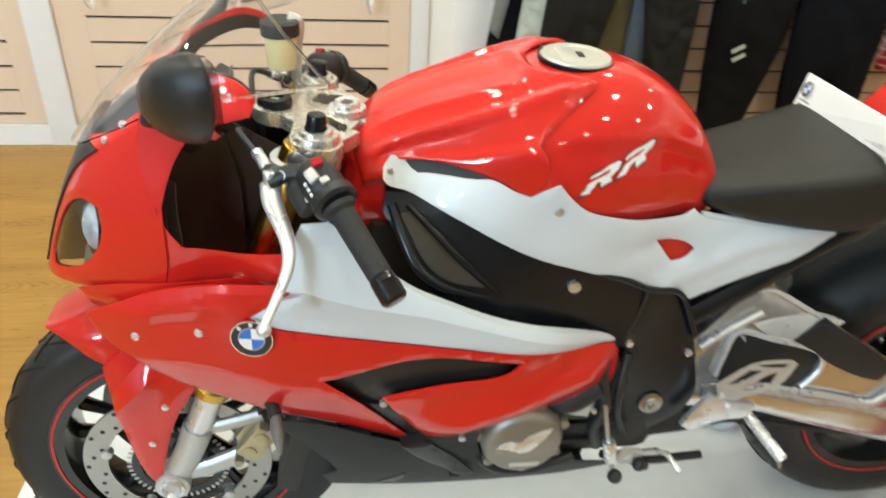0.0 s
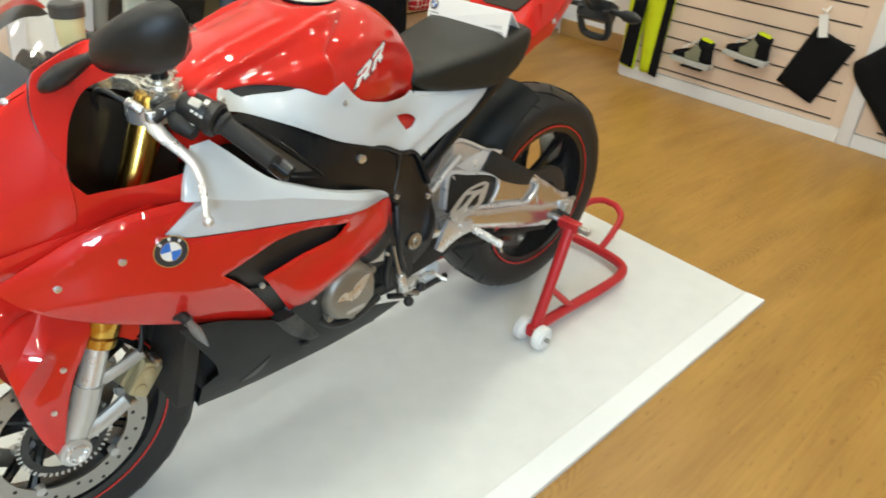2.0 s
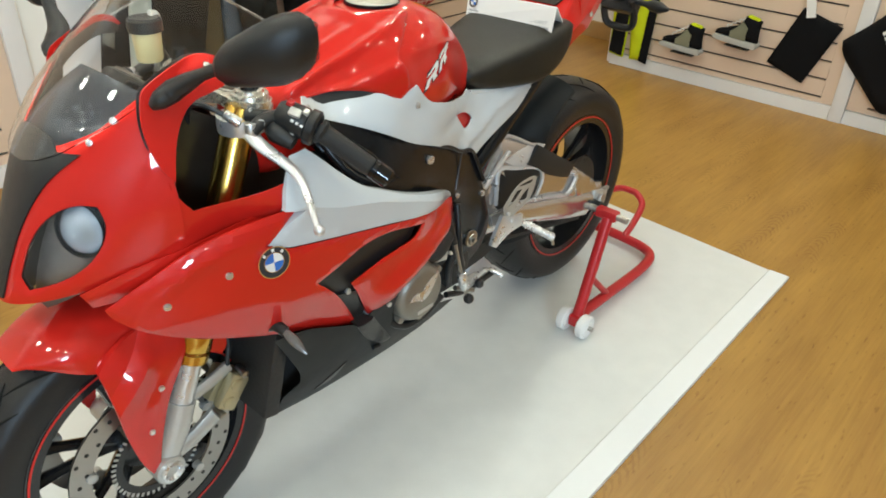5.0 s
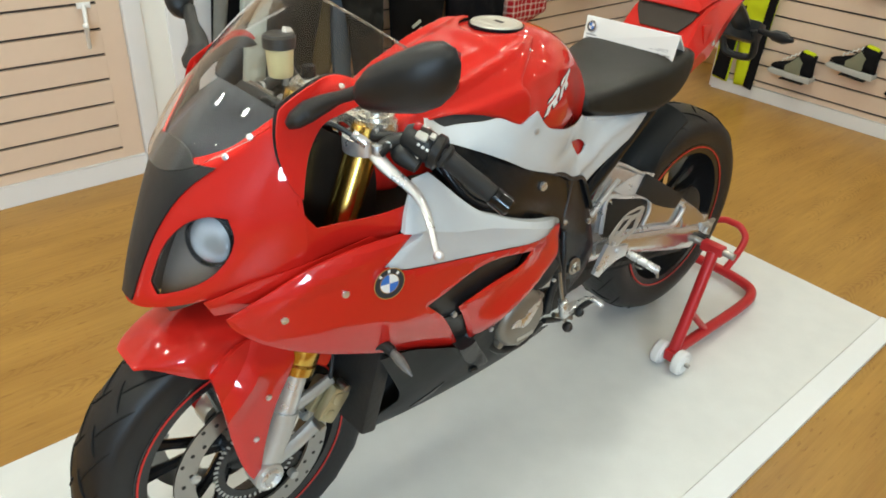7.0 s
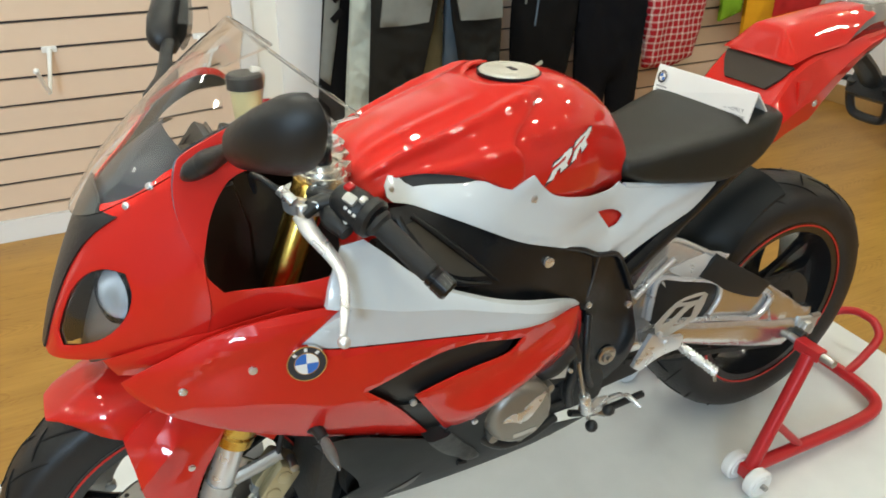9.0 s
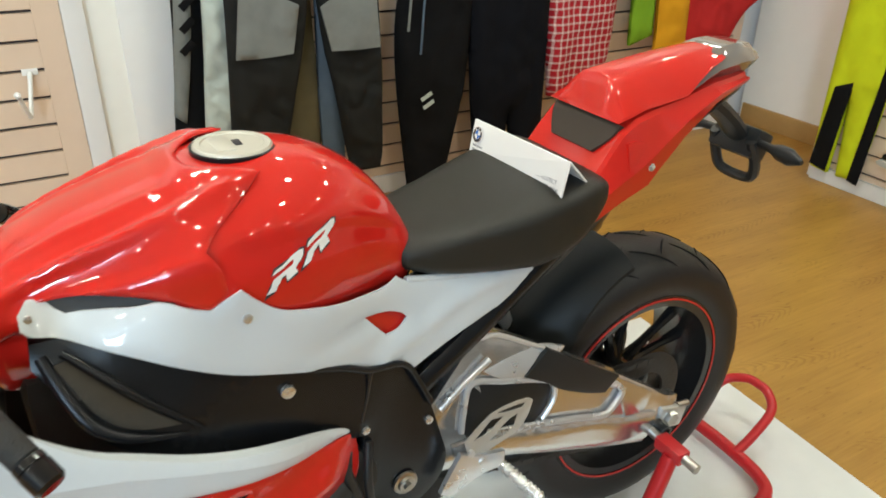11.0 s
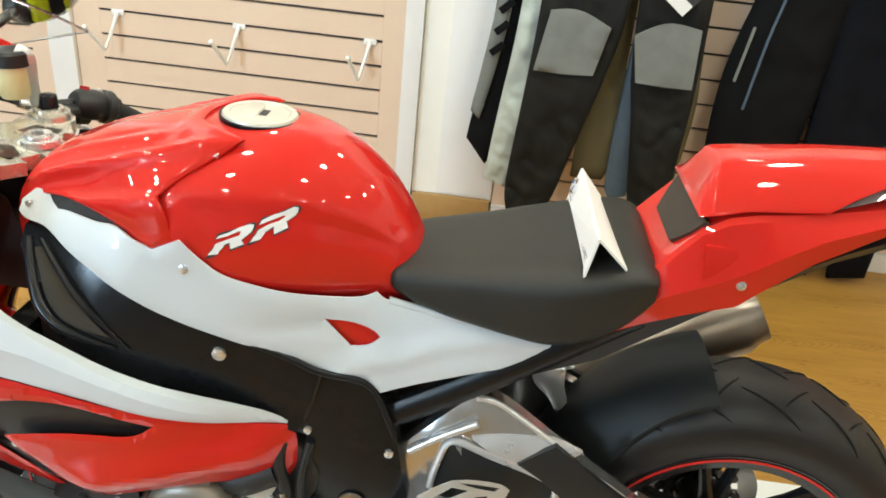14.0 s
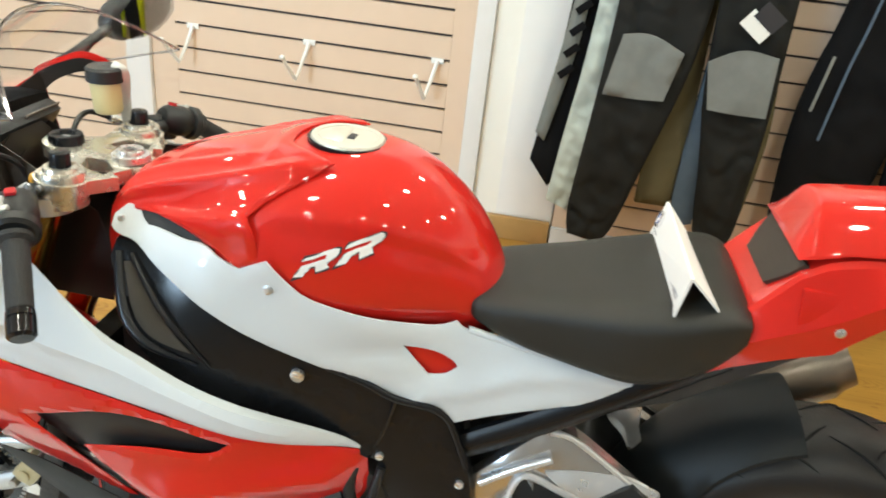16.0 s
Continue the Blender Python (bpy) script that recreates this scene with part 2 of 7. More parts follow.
SOLE = material("worn_white_rubber_sole", (0.46, 0.46, 0.43), 0.5)


def plaid():
    m = cloth("red_white_plaid", (0.5, 0.04, 0.05))
    nt = m.node_tree
    b = nt.nodes["Principled BSDF"]
    tc = nt.nodes.new("ShaderNodeTexCoord")
    sep = nt.nodes.new("ShaderNodeSeparateXYZ")
    nt.links.new(tc.outputs["Object"], sep.inputs[0])
    total = None
    for axis in ("X", "Z"):
        w = nt.nodes.new("ShaderNodeMath")
        w.operation = "MULTIPLY"
        w.inputs[1].default_value = 1 / 0.034
        fr = nt.nodes.new("ShaderNodeMath")
        fr.operation = "FRACT"
        gt = nt.nodes.new("ShaderNodeMath")
        gt.operation = "GREATER_THAN"
        gt.inputs[1].default_value = 0.72
        nt.links.new(sep.outputs[axis], w.inputs[0])
        nt.links.new(w.outputs[0], fr.inputs[0])
        nt.links.new(fr.outputs[0], gt.inputs[0])
        if total is None:
            total = gt
        else:
            s = nt.nodes.new("ShaderNodeMath")
            s.operation = "MULTIPLY_ADD"
            s.inputs[1].default_value = 0.5
            h = nt.nodes.new("ShaderNodeMath")
            h.operation = "MULTIPLY"
            h.inputs[1].default_value = 0.5
            nt.links.new(total.outputs[0], h.inputs[0])
            nt.links.new(gt.outputs[0], s.inputs[0])
            nt.links.new(h.outputs[0], s.inputs[2])
            total = s
    mix = nt.nodes.new("ShaderNodeMix")
    mix.data_type = "RGBA"
    mix.inputs["A"].default_value = (0.42, 0.02, 0.03, 1)
    mix.inputs["B"].default_value = (0.72, 0.60, 0.58, 1)
    nt.links.new(total.outputs[0], mix.inputs["Factor"])
    nt.links.new(mix.outputs["Result"], b.inputs["Base Color"])
    return m


PLAID = plaid()


# ---------------------------------------------------------------- mesh tools
def part(name, bm, mat, parent=None, label="", sharp=38):
    """Links a bmesh as one mesh object, under a thing or a part."""
    me = bpy.data.meshes.new(name)
    bmesh.ops.recalc_face_normals(bm, faces=bm.faces)
    bm.to_mesh(me)
    bm.free()
    me.materials.append(mat)
    me.shade_smooth()
    me.set_sharp_from_angle(angle=radians(sharp))
    return attach(new(name, me), parent, label)


def standing(ob):
    """Where an object stands in the world, through its parents."""
    if ob.parent is None:
        return ob.matrix_basis.copy()
    return standing(ob.parent) @ ob.matrix_parent_inverse @ ob.matrix_basis


def attach(ob, parent, label=""):
    """Makes a part a child without moving it."""
    if parent is not None:
        ob.parent = parent
        ob.matrix_parent_inverse = standing(parent).inverted()
    if label:
        ob["label"] = label
    return ob


def same_mesh(name, source, m, parent=None):
    ob = new(name, source.data)
    ob.matrix_basis = m
    return attach(ob, parent)


def thing(name, at, label, category, group="", kind=""):
    ob = new(name)
    ob.location = at
    ob.empty_display_size = 0.05
    return tagged(ob, label, category, group, kind)


def ramp(t):
    t = max(0.0, min(1.0, t))
    return t * t * (3 - 2 * t)


def tag(ob, label, category, group="", kind=""):
    return tagged(ob, label, category, group, kind)


def add_box(bm, c, s, rot=None, bevel=0.0):
    m = Matrix.Translation(c) @ (rot or Matrix.Identity(4)) @ Matrix.Diagonal((*s, 1))
    got = bmesh.ops.create_cube(bm, size=1, matrix=m)
    if bevel:
        edges = list({e for v in got["verts"] for e in v.link_edges})
        bmesh.ops.bevel(bm, geom=edges, offset=bevel, segments=2, affect="EDGES", profile=0.6)
    return bm


def box(c, s, rot=None, bevel=0.0):
    return add_box(bmesh.new(), c, s, rot, bevel)


def add_cyl(bm, a, b, r, r2=None, n=20, bevel=0.0):
    a, b = Vector(a), Vector(b)
    d = b - a
    m = Matrix.Translation((a + b) / 2) @ d.to_track_quat("Z", "Y").to_matrix().to_4x4()
    got = bmesh.ops.create_cone(bm, cap_ends=True, segments=n, radius1=r, radius2=r if r2 is None else r2, depth=d.length, matrix=m)
    if bevel:
        edges = [e for e in {e for v in got["verts"] for e in v.link_edges} if any(len(f.verts) > 4 for f in e.link_faces)]
        bmesh.ops.bevel(bm, geom=edges, offset=bevel, segments=2, affect="EDGES", profile=0.5)
    return bm


def cyl(a, b, r, r2=None, n=20, bevel=0.0):
    return add_cyl(bmesh.new(), a, b, r, r2, n, bevel)


def curve_points(points, steps=6):
    """Catmull-Rom through the points."""
    p = [Vector(q) for q in points]
    if len(p) < 3:
        return p
    q = [2 * p[0] - p[1]] + p + [2 * p[-1] - p[-2]]
    out = []
    for i in range(1, len(q) - 2):
        for k in range(steps):
            t = k / steps
            out.append(0.5 * ((2 * q[i]) + (q[i + 1] - q[i - 1]) * t + (2 * q[i - 1] - 5 * q[i] + 4 * q[i + 1] - q[i + 2]) * t * t
                              + (3 * q[i] - q[i - 1] - 3 * q[i + 1] + q[i + 2]) * t ** 3))
    return out + [p[-1]]


def add_tube(bm, points, r, n=12, steps=6, closed=False, flat=1.0, radii=None):
    path = curve_points(points, steps) if steps > 1 else [Vector(p) for p in points]
    rings, up = [], None
    for i, p in enumerate(path):
        d = (path[min(i + 1, len(path) - 1)] - path[max(i - 1, 0)]).normalized()
        if up is None:
            up = d.orthogonal().normalized() if abs(d.z) > 0.95 else Vector((0, 0, 1))
        side = d.cross(up).normalized()
        up = side.cross(d).normalized()
        rr = r if radii is None else float(np.interp(i / max(1, len(path) - 1), np.linspace(0, 1, len(radii)), radii))
        rings.append([bm.verts.new(p + rr * (math.cos(a) * side + flat * math.sin(a) * up)) for a in np.linspace(0, 2 * math.pi, n, endpoint=False)])
    for a, b in zip(rings, rings[1:]):
        for k in range(n):
            bm.faces.new((a[k], a[(k + 1) % n], b[(k + 1) % n], b[k]))
    if closed:
        a, b = rings[-1], rings[0]
        for k in range(n):
            bm.faces.new((a[k], a[(k + 1) % n], b[(k + 1) % n], b[k]))
    else:
        bm.faces.new(rings[0])
        bm.faces.new(rings[-1])
    return bm


def tube(points, r, n=12, steps=6, **more):
    return add_tube(bmesh.new(), points, r, n, steps, **more)


def add_lathe(bm, centre, profile, n=64, axis="Y", closed=True):
    """Spins (radius, along) round an axis through centre."""
    c = Vector(centre)
    rings = []
    for k in range(n):
        a = 2 * math.pi * k / n
        ring = []
        for r, h in profile:
            v = {"Y": (r * math.cos(a), h, r * math.sin(a)), "Z": (r * math.cos(a), r * math.sin(a), h), "X": (h, r * math.cos(a), r * math.sin(a))}[axis]
            ring.append(bm.verts.new(c + Vector(v)))
        rings.append(ring)
    m = len(profile)
    for k in range(n):
        a, b = rings[k], rings[(k + 1) % n]
        for i in range(m if closed else m - 1):
            bm.faces.new((a[i], a[(i + 1) % m], b[(i + 1) % m], b[i]))
    return bm


def lathe(centre, profile, n=64, axis="Y", closed=True):
    return add_lathe(bmesh.new(), centre, profile, n, axis, closed)


def add_loft(bm, rings, caps=True, closed=True):
    made = [[bm.verts.new(p) for p in ring] for ring in rings]
    n = len(made[0])
    for a, b in zip(made, made[1:]):
        for k in range(n if closed else n - 1):
            bm.faces.new((a[k], a[(k + 1) % n], b[(k + 1) % n], b[k]))
    if caps and closed:
        bm.faces.new(made[0])
        bm.faces.new(made[-1])
    return bm


def loft(rings, caps=True, closed=True):
    return add_loft(bmesh.new(), rings, caps, closed)


def hermite(xs, ys):
    xs, ys = np.array(xs, float), np.array(ys, float)
    m = np.gradient(ys, xs)

    def f(x):
        x = min(max(x, xs[0]), xs[-1])
        i = min(max(int(np.searchsorted(xs, x)) - 1, 0), len(xs) - 2)
        h = xs[i + 1] - xs[i]
        t = (x - xs[i]) / h
        return float((2 * t**3 - 3 * t**2 + 1) * ys[i] + (t**3 - 2 * t**2 + t) * h * m[i] + (3 * t**2 - 2 * t**3) * ys[i + 1] + (t**3 - t**2) * h * m[i + 1])
    return f


def soften(poly, rounds=2, corner=42):
    """Rounds a polygon's gentle corners and keeps its sharp ones."""
    pts = [Vector(p) for p in poly]
    for _ in range(rounds):
        out = []
        n = len(pts)
        for i in range(n):
            a, b, c = pts[i - 1], pts[i], pts[(i + 1) % n]
            u, v = b - a, c - b
            turn = abs(math.degrees(u.angle_signed(v, 0))) if u.length > 1e-7 and v.length > 1e-7 else 0
            if turn > corner:
                out.append(b)
            else:
                out += [b - u * 0.25, b + v * 0.25]
        pts = out
    return pts


def inside(p, poly):
    x1, y1 = poly[:, 0], poly[:, 1]
    x2, y2 = np.roll(x1, 1), np.roll(y1, 1)
    cross = (y1 > p[1]) != (y2 > p[1])
    with np.errstate(divide="ignore", invalid="ignore"):
        left = p[0] < (x2 - x1) * (p[1] - y1) / (y2 - y1) + x1
    return bool(np.count_nonzero(cross & left) % 2)


def edge_distance(p, ends):
    a, d, square = ends
    q = np.array((p[0], p[1])) - a
    t = np.clip((q * d).sum(1) / square, 0, 1)
    return float(np.sqrt(((q - t[:, None] * d) ** 2).sum(1).min()))


def add_sheet(bm, outline, place, thick=0.004, step=0.02, lip=0.0025, lip_width=0.007, holes=(), rounds=2, depth=None, folds=()):
    """A panel with thickness: an outline in (u, v), filled with a fine net and put in space by place(u, v, d), d outward.
    Its rim bends back by lip. depth(u, v, e): more relief, e being the distance to the rim. folds: lines that become edges."""
    from mathutils import geometry
    rings = [soften(outline, rounds)] + [soften(h, rounds) for h in holes]
    fine = []
    for ring in rings:
        loop = []
        for i in range(len(ring)):
            a, b = ring[i], ring[(i + 1) % len(ring)]
            k = max(1, int((b - a).length / step))
            loop += [a.lerp(b, j / k) for j in range(k)]
        fine.append(loop)
    verts, edges, segments = [], [], []
    for loop in fine:
        s = len(verts)
        verts += loop
        n = len(loop)
        edges += [(s + i, s + (i + 1) % n) for i in range(n)]
        segments += [(*loop[i], *loop[(i + 1) % n]) for i in range(n)]
    segments = np.array(segments)
    segments = (segments[:, :2], segments[:, 2:] - segments[:, :2], np.maximum(1e-12, ((segments[:, 2:] - segments[:, :2]) ** 2).sum(1)))
    polys = [np.array([tuple(p) for p in loop]) for loop in fine]
    us, vs = polys[0][:, 0], polys[0][:, 1]
    for line in folds:
        bends = [Vector(line[0])]
        for a, b in zip(line, line[1:]):
            a, b = Vector(a), Vector(b)
            k = max(1, int((b - a).length / step))
            bends += [a.lerp(b, j / k) for j in range(1, k + 1)]
        bends = [p for p in bends if inside(p, polys[0]) and edge_distance(p, segments) > 0.3 * step]
        base = len(verts)
        verts += bends
        edges += [(base + i, base + i + 1) for i in range(len(bends) - 1) if (bends[i + 1] - bends[i]).length < 1.5 * step]
    fixed = np.array([tuple(p) for p in verts])
    nu, nv = int((max(us) - min(us)) / step) + 2, int((max(vs) - min(vs)) / step) + 2
    for i in range(nu):
        for j in range(nv):
            p = Vector((min(us) + (i + 0.5 * (j % 2)) * step, min(vs) + j * step))
            if inside(p, polys[0]) and not any(inside(p, h) for h in polys[1:]) and edge_distance(p, segments) > 0.4 * step and (not folds or ((fixed - np.array(p)) ** 2).sum(1).min() > (0.5 * step) ** 2):
                verts.append(p)
    out, _, faces, _, _, _ = geometry.delaunay_2d_cdt(verts, edges, [], 0, 1e-7)
    keep = []
    for f in faces:
        c = sum((out[i] for i in f), Vector((0, 0))) / len(f)
        if inside(c, polys[0]) and not any(inside(c, h) for h in polys[1:]):
            keep.append(f)
    front, back = {}, {}
    for i in {i for f in keep for i in f}:
        u, v = out[i]
        e = edge_distance(out[i], segments)
        d = -lip * max(0.0, 1 - e / lip_width) ** 2
        if depth:
            d += depth(u, v, e)
        front[i] = bm.verts.new(place(u, v, d))
        back[i] = bm.verts.new(place(u, v, -thick))
    rim = {}
    for f in keep:
        bm.faces.new([front[i] for i in f])
        bm.faces.new([back[i] for i in reversed(f)])
        for a, b in zip(f, list(f[1:]) + [f[0]]):
            rim[(a, b)] = True
    for a, b in rim:
        if (b, a) not in rim:
            bm.faces.new([front[b], front[a], back[a], back[b]])
    return bm


def sheet(outline, place, **more):
    return add_sheet(bmesh.new(), outline, place, **more)


def thin_plate(points):
    """A smooth surface w(u, v) through a few control points (u, v, w)."""
    p = np.array(points, float)
    n = len(p)

    def kernel(a, b):
        d = np.hypot(a[:, None, 0] - b[None, :, 0], a[:, None, 1] - b[None, :, 1])
        return d**2 * np.log(d + 1e-9)
    big = np.zeros((n + 3, n + 3))
    big[:n, :n] = kernel(p, p) + 1e-4 * np.eye(n)
    big[:n, n], big[:n, n + 1:], big[n, :n], big[n + 1:, :n] = 1, p[:, :2], 1, p[:, :2].T
    w = np.linalg.solve(big, np.r_[p[:, 2], 0, 0, 0])
    return lambda u, v: float((kernel(np.array([[u, v]]), p) @ w[:n])[0] + w[n] + w[n + 1] * u + w[n + 2] * v)


def text(name, words, m, size, mat, parent=None, extrude=0.0006, align="CENTER"):
    data = bpy.data.curves.new(name, "FONT")
    data.body, data.size, data.extrude, data.align_x, data.align_y = words, size, extrude, align, "CENTER"
    tmp = new(name, data)
    me = bpy.data.meshes.new_from_object(tmp.evaluated_get(bpy.context.evaluated_depsgraph_get()))
    bpy.data.objects.remove(tmp)
    me.materials.clear()
    me.materials.append(mat)
    me.transform(m)
    me.name = name
    return attach(new(name, me), parent)


def frame_of(origin, right, up):
    """A matrix whose x runs along right and y along up."""
    x = Vector(right).normalized()
    z = x.cross(Vector(up)).normalized()
    y = z.cross(x)
    m = Matrix((x, y, z)).transposed().to_4x4()
    m.translation = origin
    return m


# ---------------------------------------------------------------- the shop: floor, walls, ceiling
FLOOR = -0.012
WALL_Y = 1.93
EAST_X = 3.022

bm = bmesh.new()
add_box(bm, (0.0, -1.0, FLOOR - 0.06), (9.0, 7.2, 0.1))
floor = tag(part("floor", bm, WOOD), "warm oak wood-effect vinyl plank floor of the shop", "floor", kind="structure")

ceiling = tag(part("ceiling", box((0.0, -1.0, CEIL + 0.05), (9.0, 7.2, 0.1)), CEILING), "plain white painted shop ceiling with recessed downlights", "ceiling", kind="structure")
ring_mesh = None
for sx, sy in SPOTS:
    if ring_mesh is None:
        ring_mesh = tag(part("downlight", lathe((0, 0, 0), [(0.05, 0.0), (0.062, -0.006), (0.064, 0.0), (0.05, 0.022)], 24, "Z"), TRIM), "round white recessed ceiling downlight", "lamp", "ceiling downlights")
        ring_mesh.location = (sx, sy, CEIL - 0.025)
    else:
        copy_thing(ring_mesh, pose(sx, sy, CEIL - 0.025))

tag(part("wall_north", box((0.0, WALL_Y + 0.20, 1.37), (9.0, 0.2, 2.78)), PLASTER), "white painted rear wall behind the display panels", "wall", kind="structure")
bm = bmesh.new()
for c, s in (((-4.275, -4.6, 1.37), (0.55, 0.2, 2.78)), ((0.85, -4.6, 1.37), (7.3, 0.2, 2.78)), ((-3.4, -4.6, 0.545), (1.2, 0.2, 1.15)), ((-3.4, -4.6, 2.635), (1.2, 0.2, 0.25))):
    add_box(bm, c, s)
wall_south = tag(part("wall_south", bm, WALLGREY), "grey painted shop front wall with a window", "wall", kind="structure")
wall_east = tag(part("wall_east", box((3.55, -1.3, 1.37), (0.2, 6.5, 2.78)), PLASTER), "white painted side wall with an oak skirting board", "wall", kind="structure")
wall_west = tag(part("wall_west", box((-4.55, -1.0, 1.37), (0.2, 7.0, 2.78)), WALLGREY), "plain grey painted shop wall", "wall", kind="structure")

bm = box((3.44, 1.55, FLOOR + 0.055), (0.02, 0.75, 0.11), bevel=0.004)
tag(part("baseboard", bm, SKIRT), "oak skirting board along the white wall", "baseboard", kind="structure")


def slat_panel(wall, place, u0, u1, slot0, slot1, first, count, base, pitch=0.0985):
    """A display panel with slots between its boards: margins, boards, dark backing and a white plinth board."""
    def slab(name, ua, ub, va, vb, d0, d1, mat, label=""):
        b = bmesh.new()
        pts = [place(u, v, d) for d in (d0, d1) for v in (va, vb) for u in (ua, ub)]
        vs = [b.verts.new(p) for p in pts]
        for f in ((0, 1, 3, 2), (4, 5, 7, 6), (0, 1, 5, 4), (2, 3, 7, 6), (0, 2, 6, 4), (1, 3, 7, 5)):
            b.faces.new([vs[i] for i in f])
        bmesh.ops.bevel(b, geom=list(b.edges), offset=0.0012, segments=1, affect="EDGES")
        return part(name, b, mat, wall, label)
    top = first + count * pitch
    slab("slot_backing", u0 + 0.002, u1 - 0.002, base + 0.002, top, -0.03, -0.012, SLOT, "dark backing seen in the slots")
    slab("panel_margin", u0, slot0, base + 0.002, top, -0.011, 0.0, BOARD)
    slab("panel_margin", slot1, u1, base + 0.002, top, -0.011, 0.0, BOARD)
    low = base + 0.002
    for k in range(count + 1):
        high = first + pitch * k - 0.005
        slab("slat_board", slot0 - 0.0015, slot1 + 0.0015, low, min(high, top), -0.011, 0.0004, BOARD)
        low = high + 0.009
    slab("plinth_board", u0, u1, FLOOR, base, -0.02, 0.014, TRIM, "white painted plinth board")


def north(u, v, d):
    return Vector((u, WALL_Y - d, v))


def east(u, v, d):
    return Vector((EAST_X - d, u, v))


# panels between white posts on the rear wall
panel_a = thing("wall_panel_1", (-0.75, WALL_Y, 0), "peach slatted display panel with white plinth and hooks", "display panel", "slatted display panels", "structure")
slat_panel(panel_a, north, -1.456, -0.126, -1.344, -0.212, 0.1185, 20, 0.072, 0.0966)
panel_b = thing("wall_panel_2", (-2.2, WALL_Y, 0), "peach slatted display panel with white plinth", "display panel", "slatted display panels", "structure")
slat_panel(panel_b, north, -3.00, -1.564, -2.88, -1.646, 0.1185, 20, 0.072, 0.0966)
panel_c = thing("wall_panel_3", (1.6, WALL_Y, 0), "peach slatted display panel behind hanging clothes", "display panel", "slatted display panels", "structure")
slat_panel(panel_c, north, 0.290, 3.30, 0.39, 3.24, 0.1185, 20, 0.072, 0.0966)
panel_d = thing("wall_panel_4", (EAST_X, 0.45, 0), "peach slatted display panel with shoes and trousers", "display panel", "slatted display panels", "structure")
slat_panel(panel_d, east, -0.185, 1.13, -0.122, 1.07, 0.0935, 21, 0.060, 0.093)
panel_e = thing("wall_panel_5", (EAST_X, -0.9, 0), "peach slatted display panel with black textiles", "display panel", "slatted display panels", "structure")
slat_panel(panel_e, east, -1.60, -0.255, -1.53, -0.352, 0.0935, 21, 0.060, 0.093)
panel_f = thing("wall_panel_6", (EAST_X, -2.3, 0), "peach slatted display panel of the side wall", "display panel", "slatted display panels", "structure")
slat_panel(panel_f, east, -3.10, -1.67, -3.0, -1.74, 0.0935, 21, 0.060, 0.093)


def post(name, c, s, mat=TRIM, label="white painted post between display panels"):
    return tag(part(name, box(c, s, bevel=0.003), mat), label, "post", "white posts", "structure")


for px0, px1 in ((-1.564, -1.456), (-0.126, -0.054), (-3.10, -3.00)):
    post("trim", ((px0 + px1) / 2, WALL_Y + 0.03, 1.05 + FLOOR), (px1 - px0 - 0.002, 0.10, 2.1))
for py in (-0.22, -1.635):
    post("trim", (EAST_X + 0.03, py, 1.05 + FLOOR), (0.10, 0.066, 2.1))
tag(part("trim", box((EAST_X + 0.21, 1.145, 1.05 + FLOOR), (0.40, 0.028, 2.1), bevel=0.003), TRIM), "white painted end of the side display unit", "panel end", kind="structure")

# cream pier between the panels, with an oak base
tag(part("wall_pier", box((0.1165, WALL_Y + 0.06, 1.05 + FLOOR), (0.339, 0.1, 2.1), bevel=0.002), CREAM), "cream painted pier between slatted panels", "wall", kind="structure")
tag(part("wall_return", box((0.168, WALL_Y + 0.006, 1.16 + FLOOR), (0.234, 0.012, 2.1), bevel=0.002), PLASTER), "white painted wall strip beside the cream pier", "wall", kind="structure")
tag(part("baseboard", box((0.1165, WALL_Y - 0.002, FLOOR + 0.05), (0.332, 0.026, 0.10), bevel=0.004), SKIRT), "oak skirting block at the foot of the cream pier", "baseboard", kind="structure")

# shop window behind the camera
window = thing("window_1", (-3.4, -4.6, 1.12), "square shop window with white frame", "window", "", "structure")
bm = bmesh.new()
for c, s in (((-3.975, -4.6, 1.815), (0.05, 0.08, 1.38)), ((-2.825, -4.6, 1.815), (0.05, 0.08, 1.38)), ((-3.4, -4.6, 1.15), (1.10, 0.08, 0.05)), ((-3.4, -4.6, 2.48), (1.10, 0.08, 0.05))):
    add_box(bm, c, s, bevel=0.004)
part("window_frame", bm, TRIM, window)
part("mullion", box((-3.4, -4.39, 1.815), (0.09, 0.05, 1.34), bevel=0.004), TRIM, window)
pane = part("pane", box((-3.4, -4.61, 1.815), (1.12, 0.006, 1.30)), LENS, window)
pane.visible_shadow = False

# ---------------------------------------------------------------- the white mat
mat = thing("display_mat", (0, 0, 0), "white vinyl display mat with a taped white border under the motorcycle", "mat")
bm = bmesh.new()
add_loft(bm, [[Vector((x, y, z)) for x, y in ((-1.15, -0.538), (1.296, -0.538), (1.352, 0.55), (-1.10, 0.55))] for z in (-0.0118, 0.0)])
part("mat_sheet", bm, MAT, mat)
bm = bmesh.new()
add_loft(bm, [[Vector((x, y, z)) for x, y in ((-1.15, -0.618), (1.299, -0.605), (1.296, -0.540), (-1.15, -0.5395))] for z in (-0.0118, 0.0025)])
part("border_strip", bm, EDGE, mat, "white edging strip")
# ---------------------------------------------------------------- the motorcycle
bike = thing("motorcycle", (0, 0, 0), "red, white and black sports motorcycle standing on a rear paddock stand", "motorcycle")
FRONT, REAR = Vector((-0.712, 0.008, 0.302)), Vector((0.719, 0.036, 0.348))


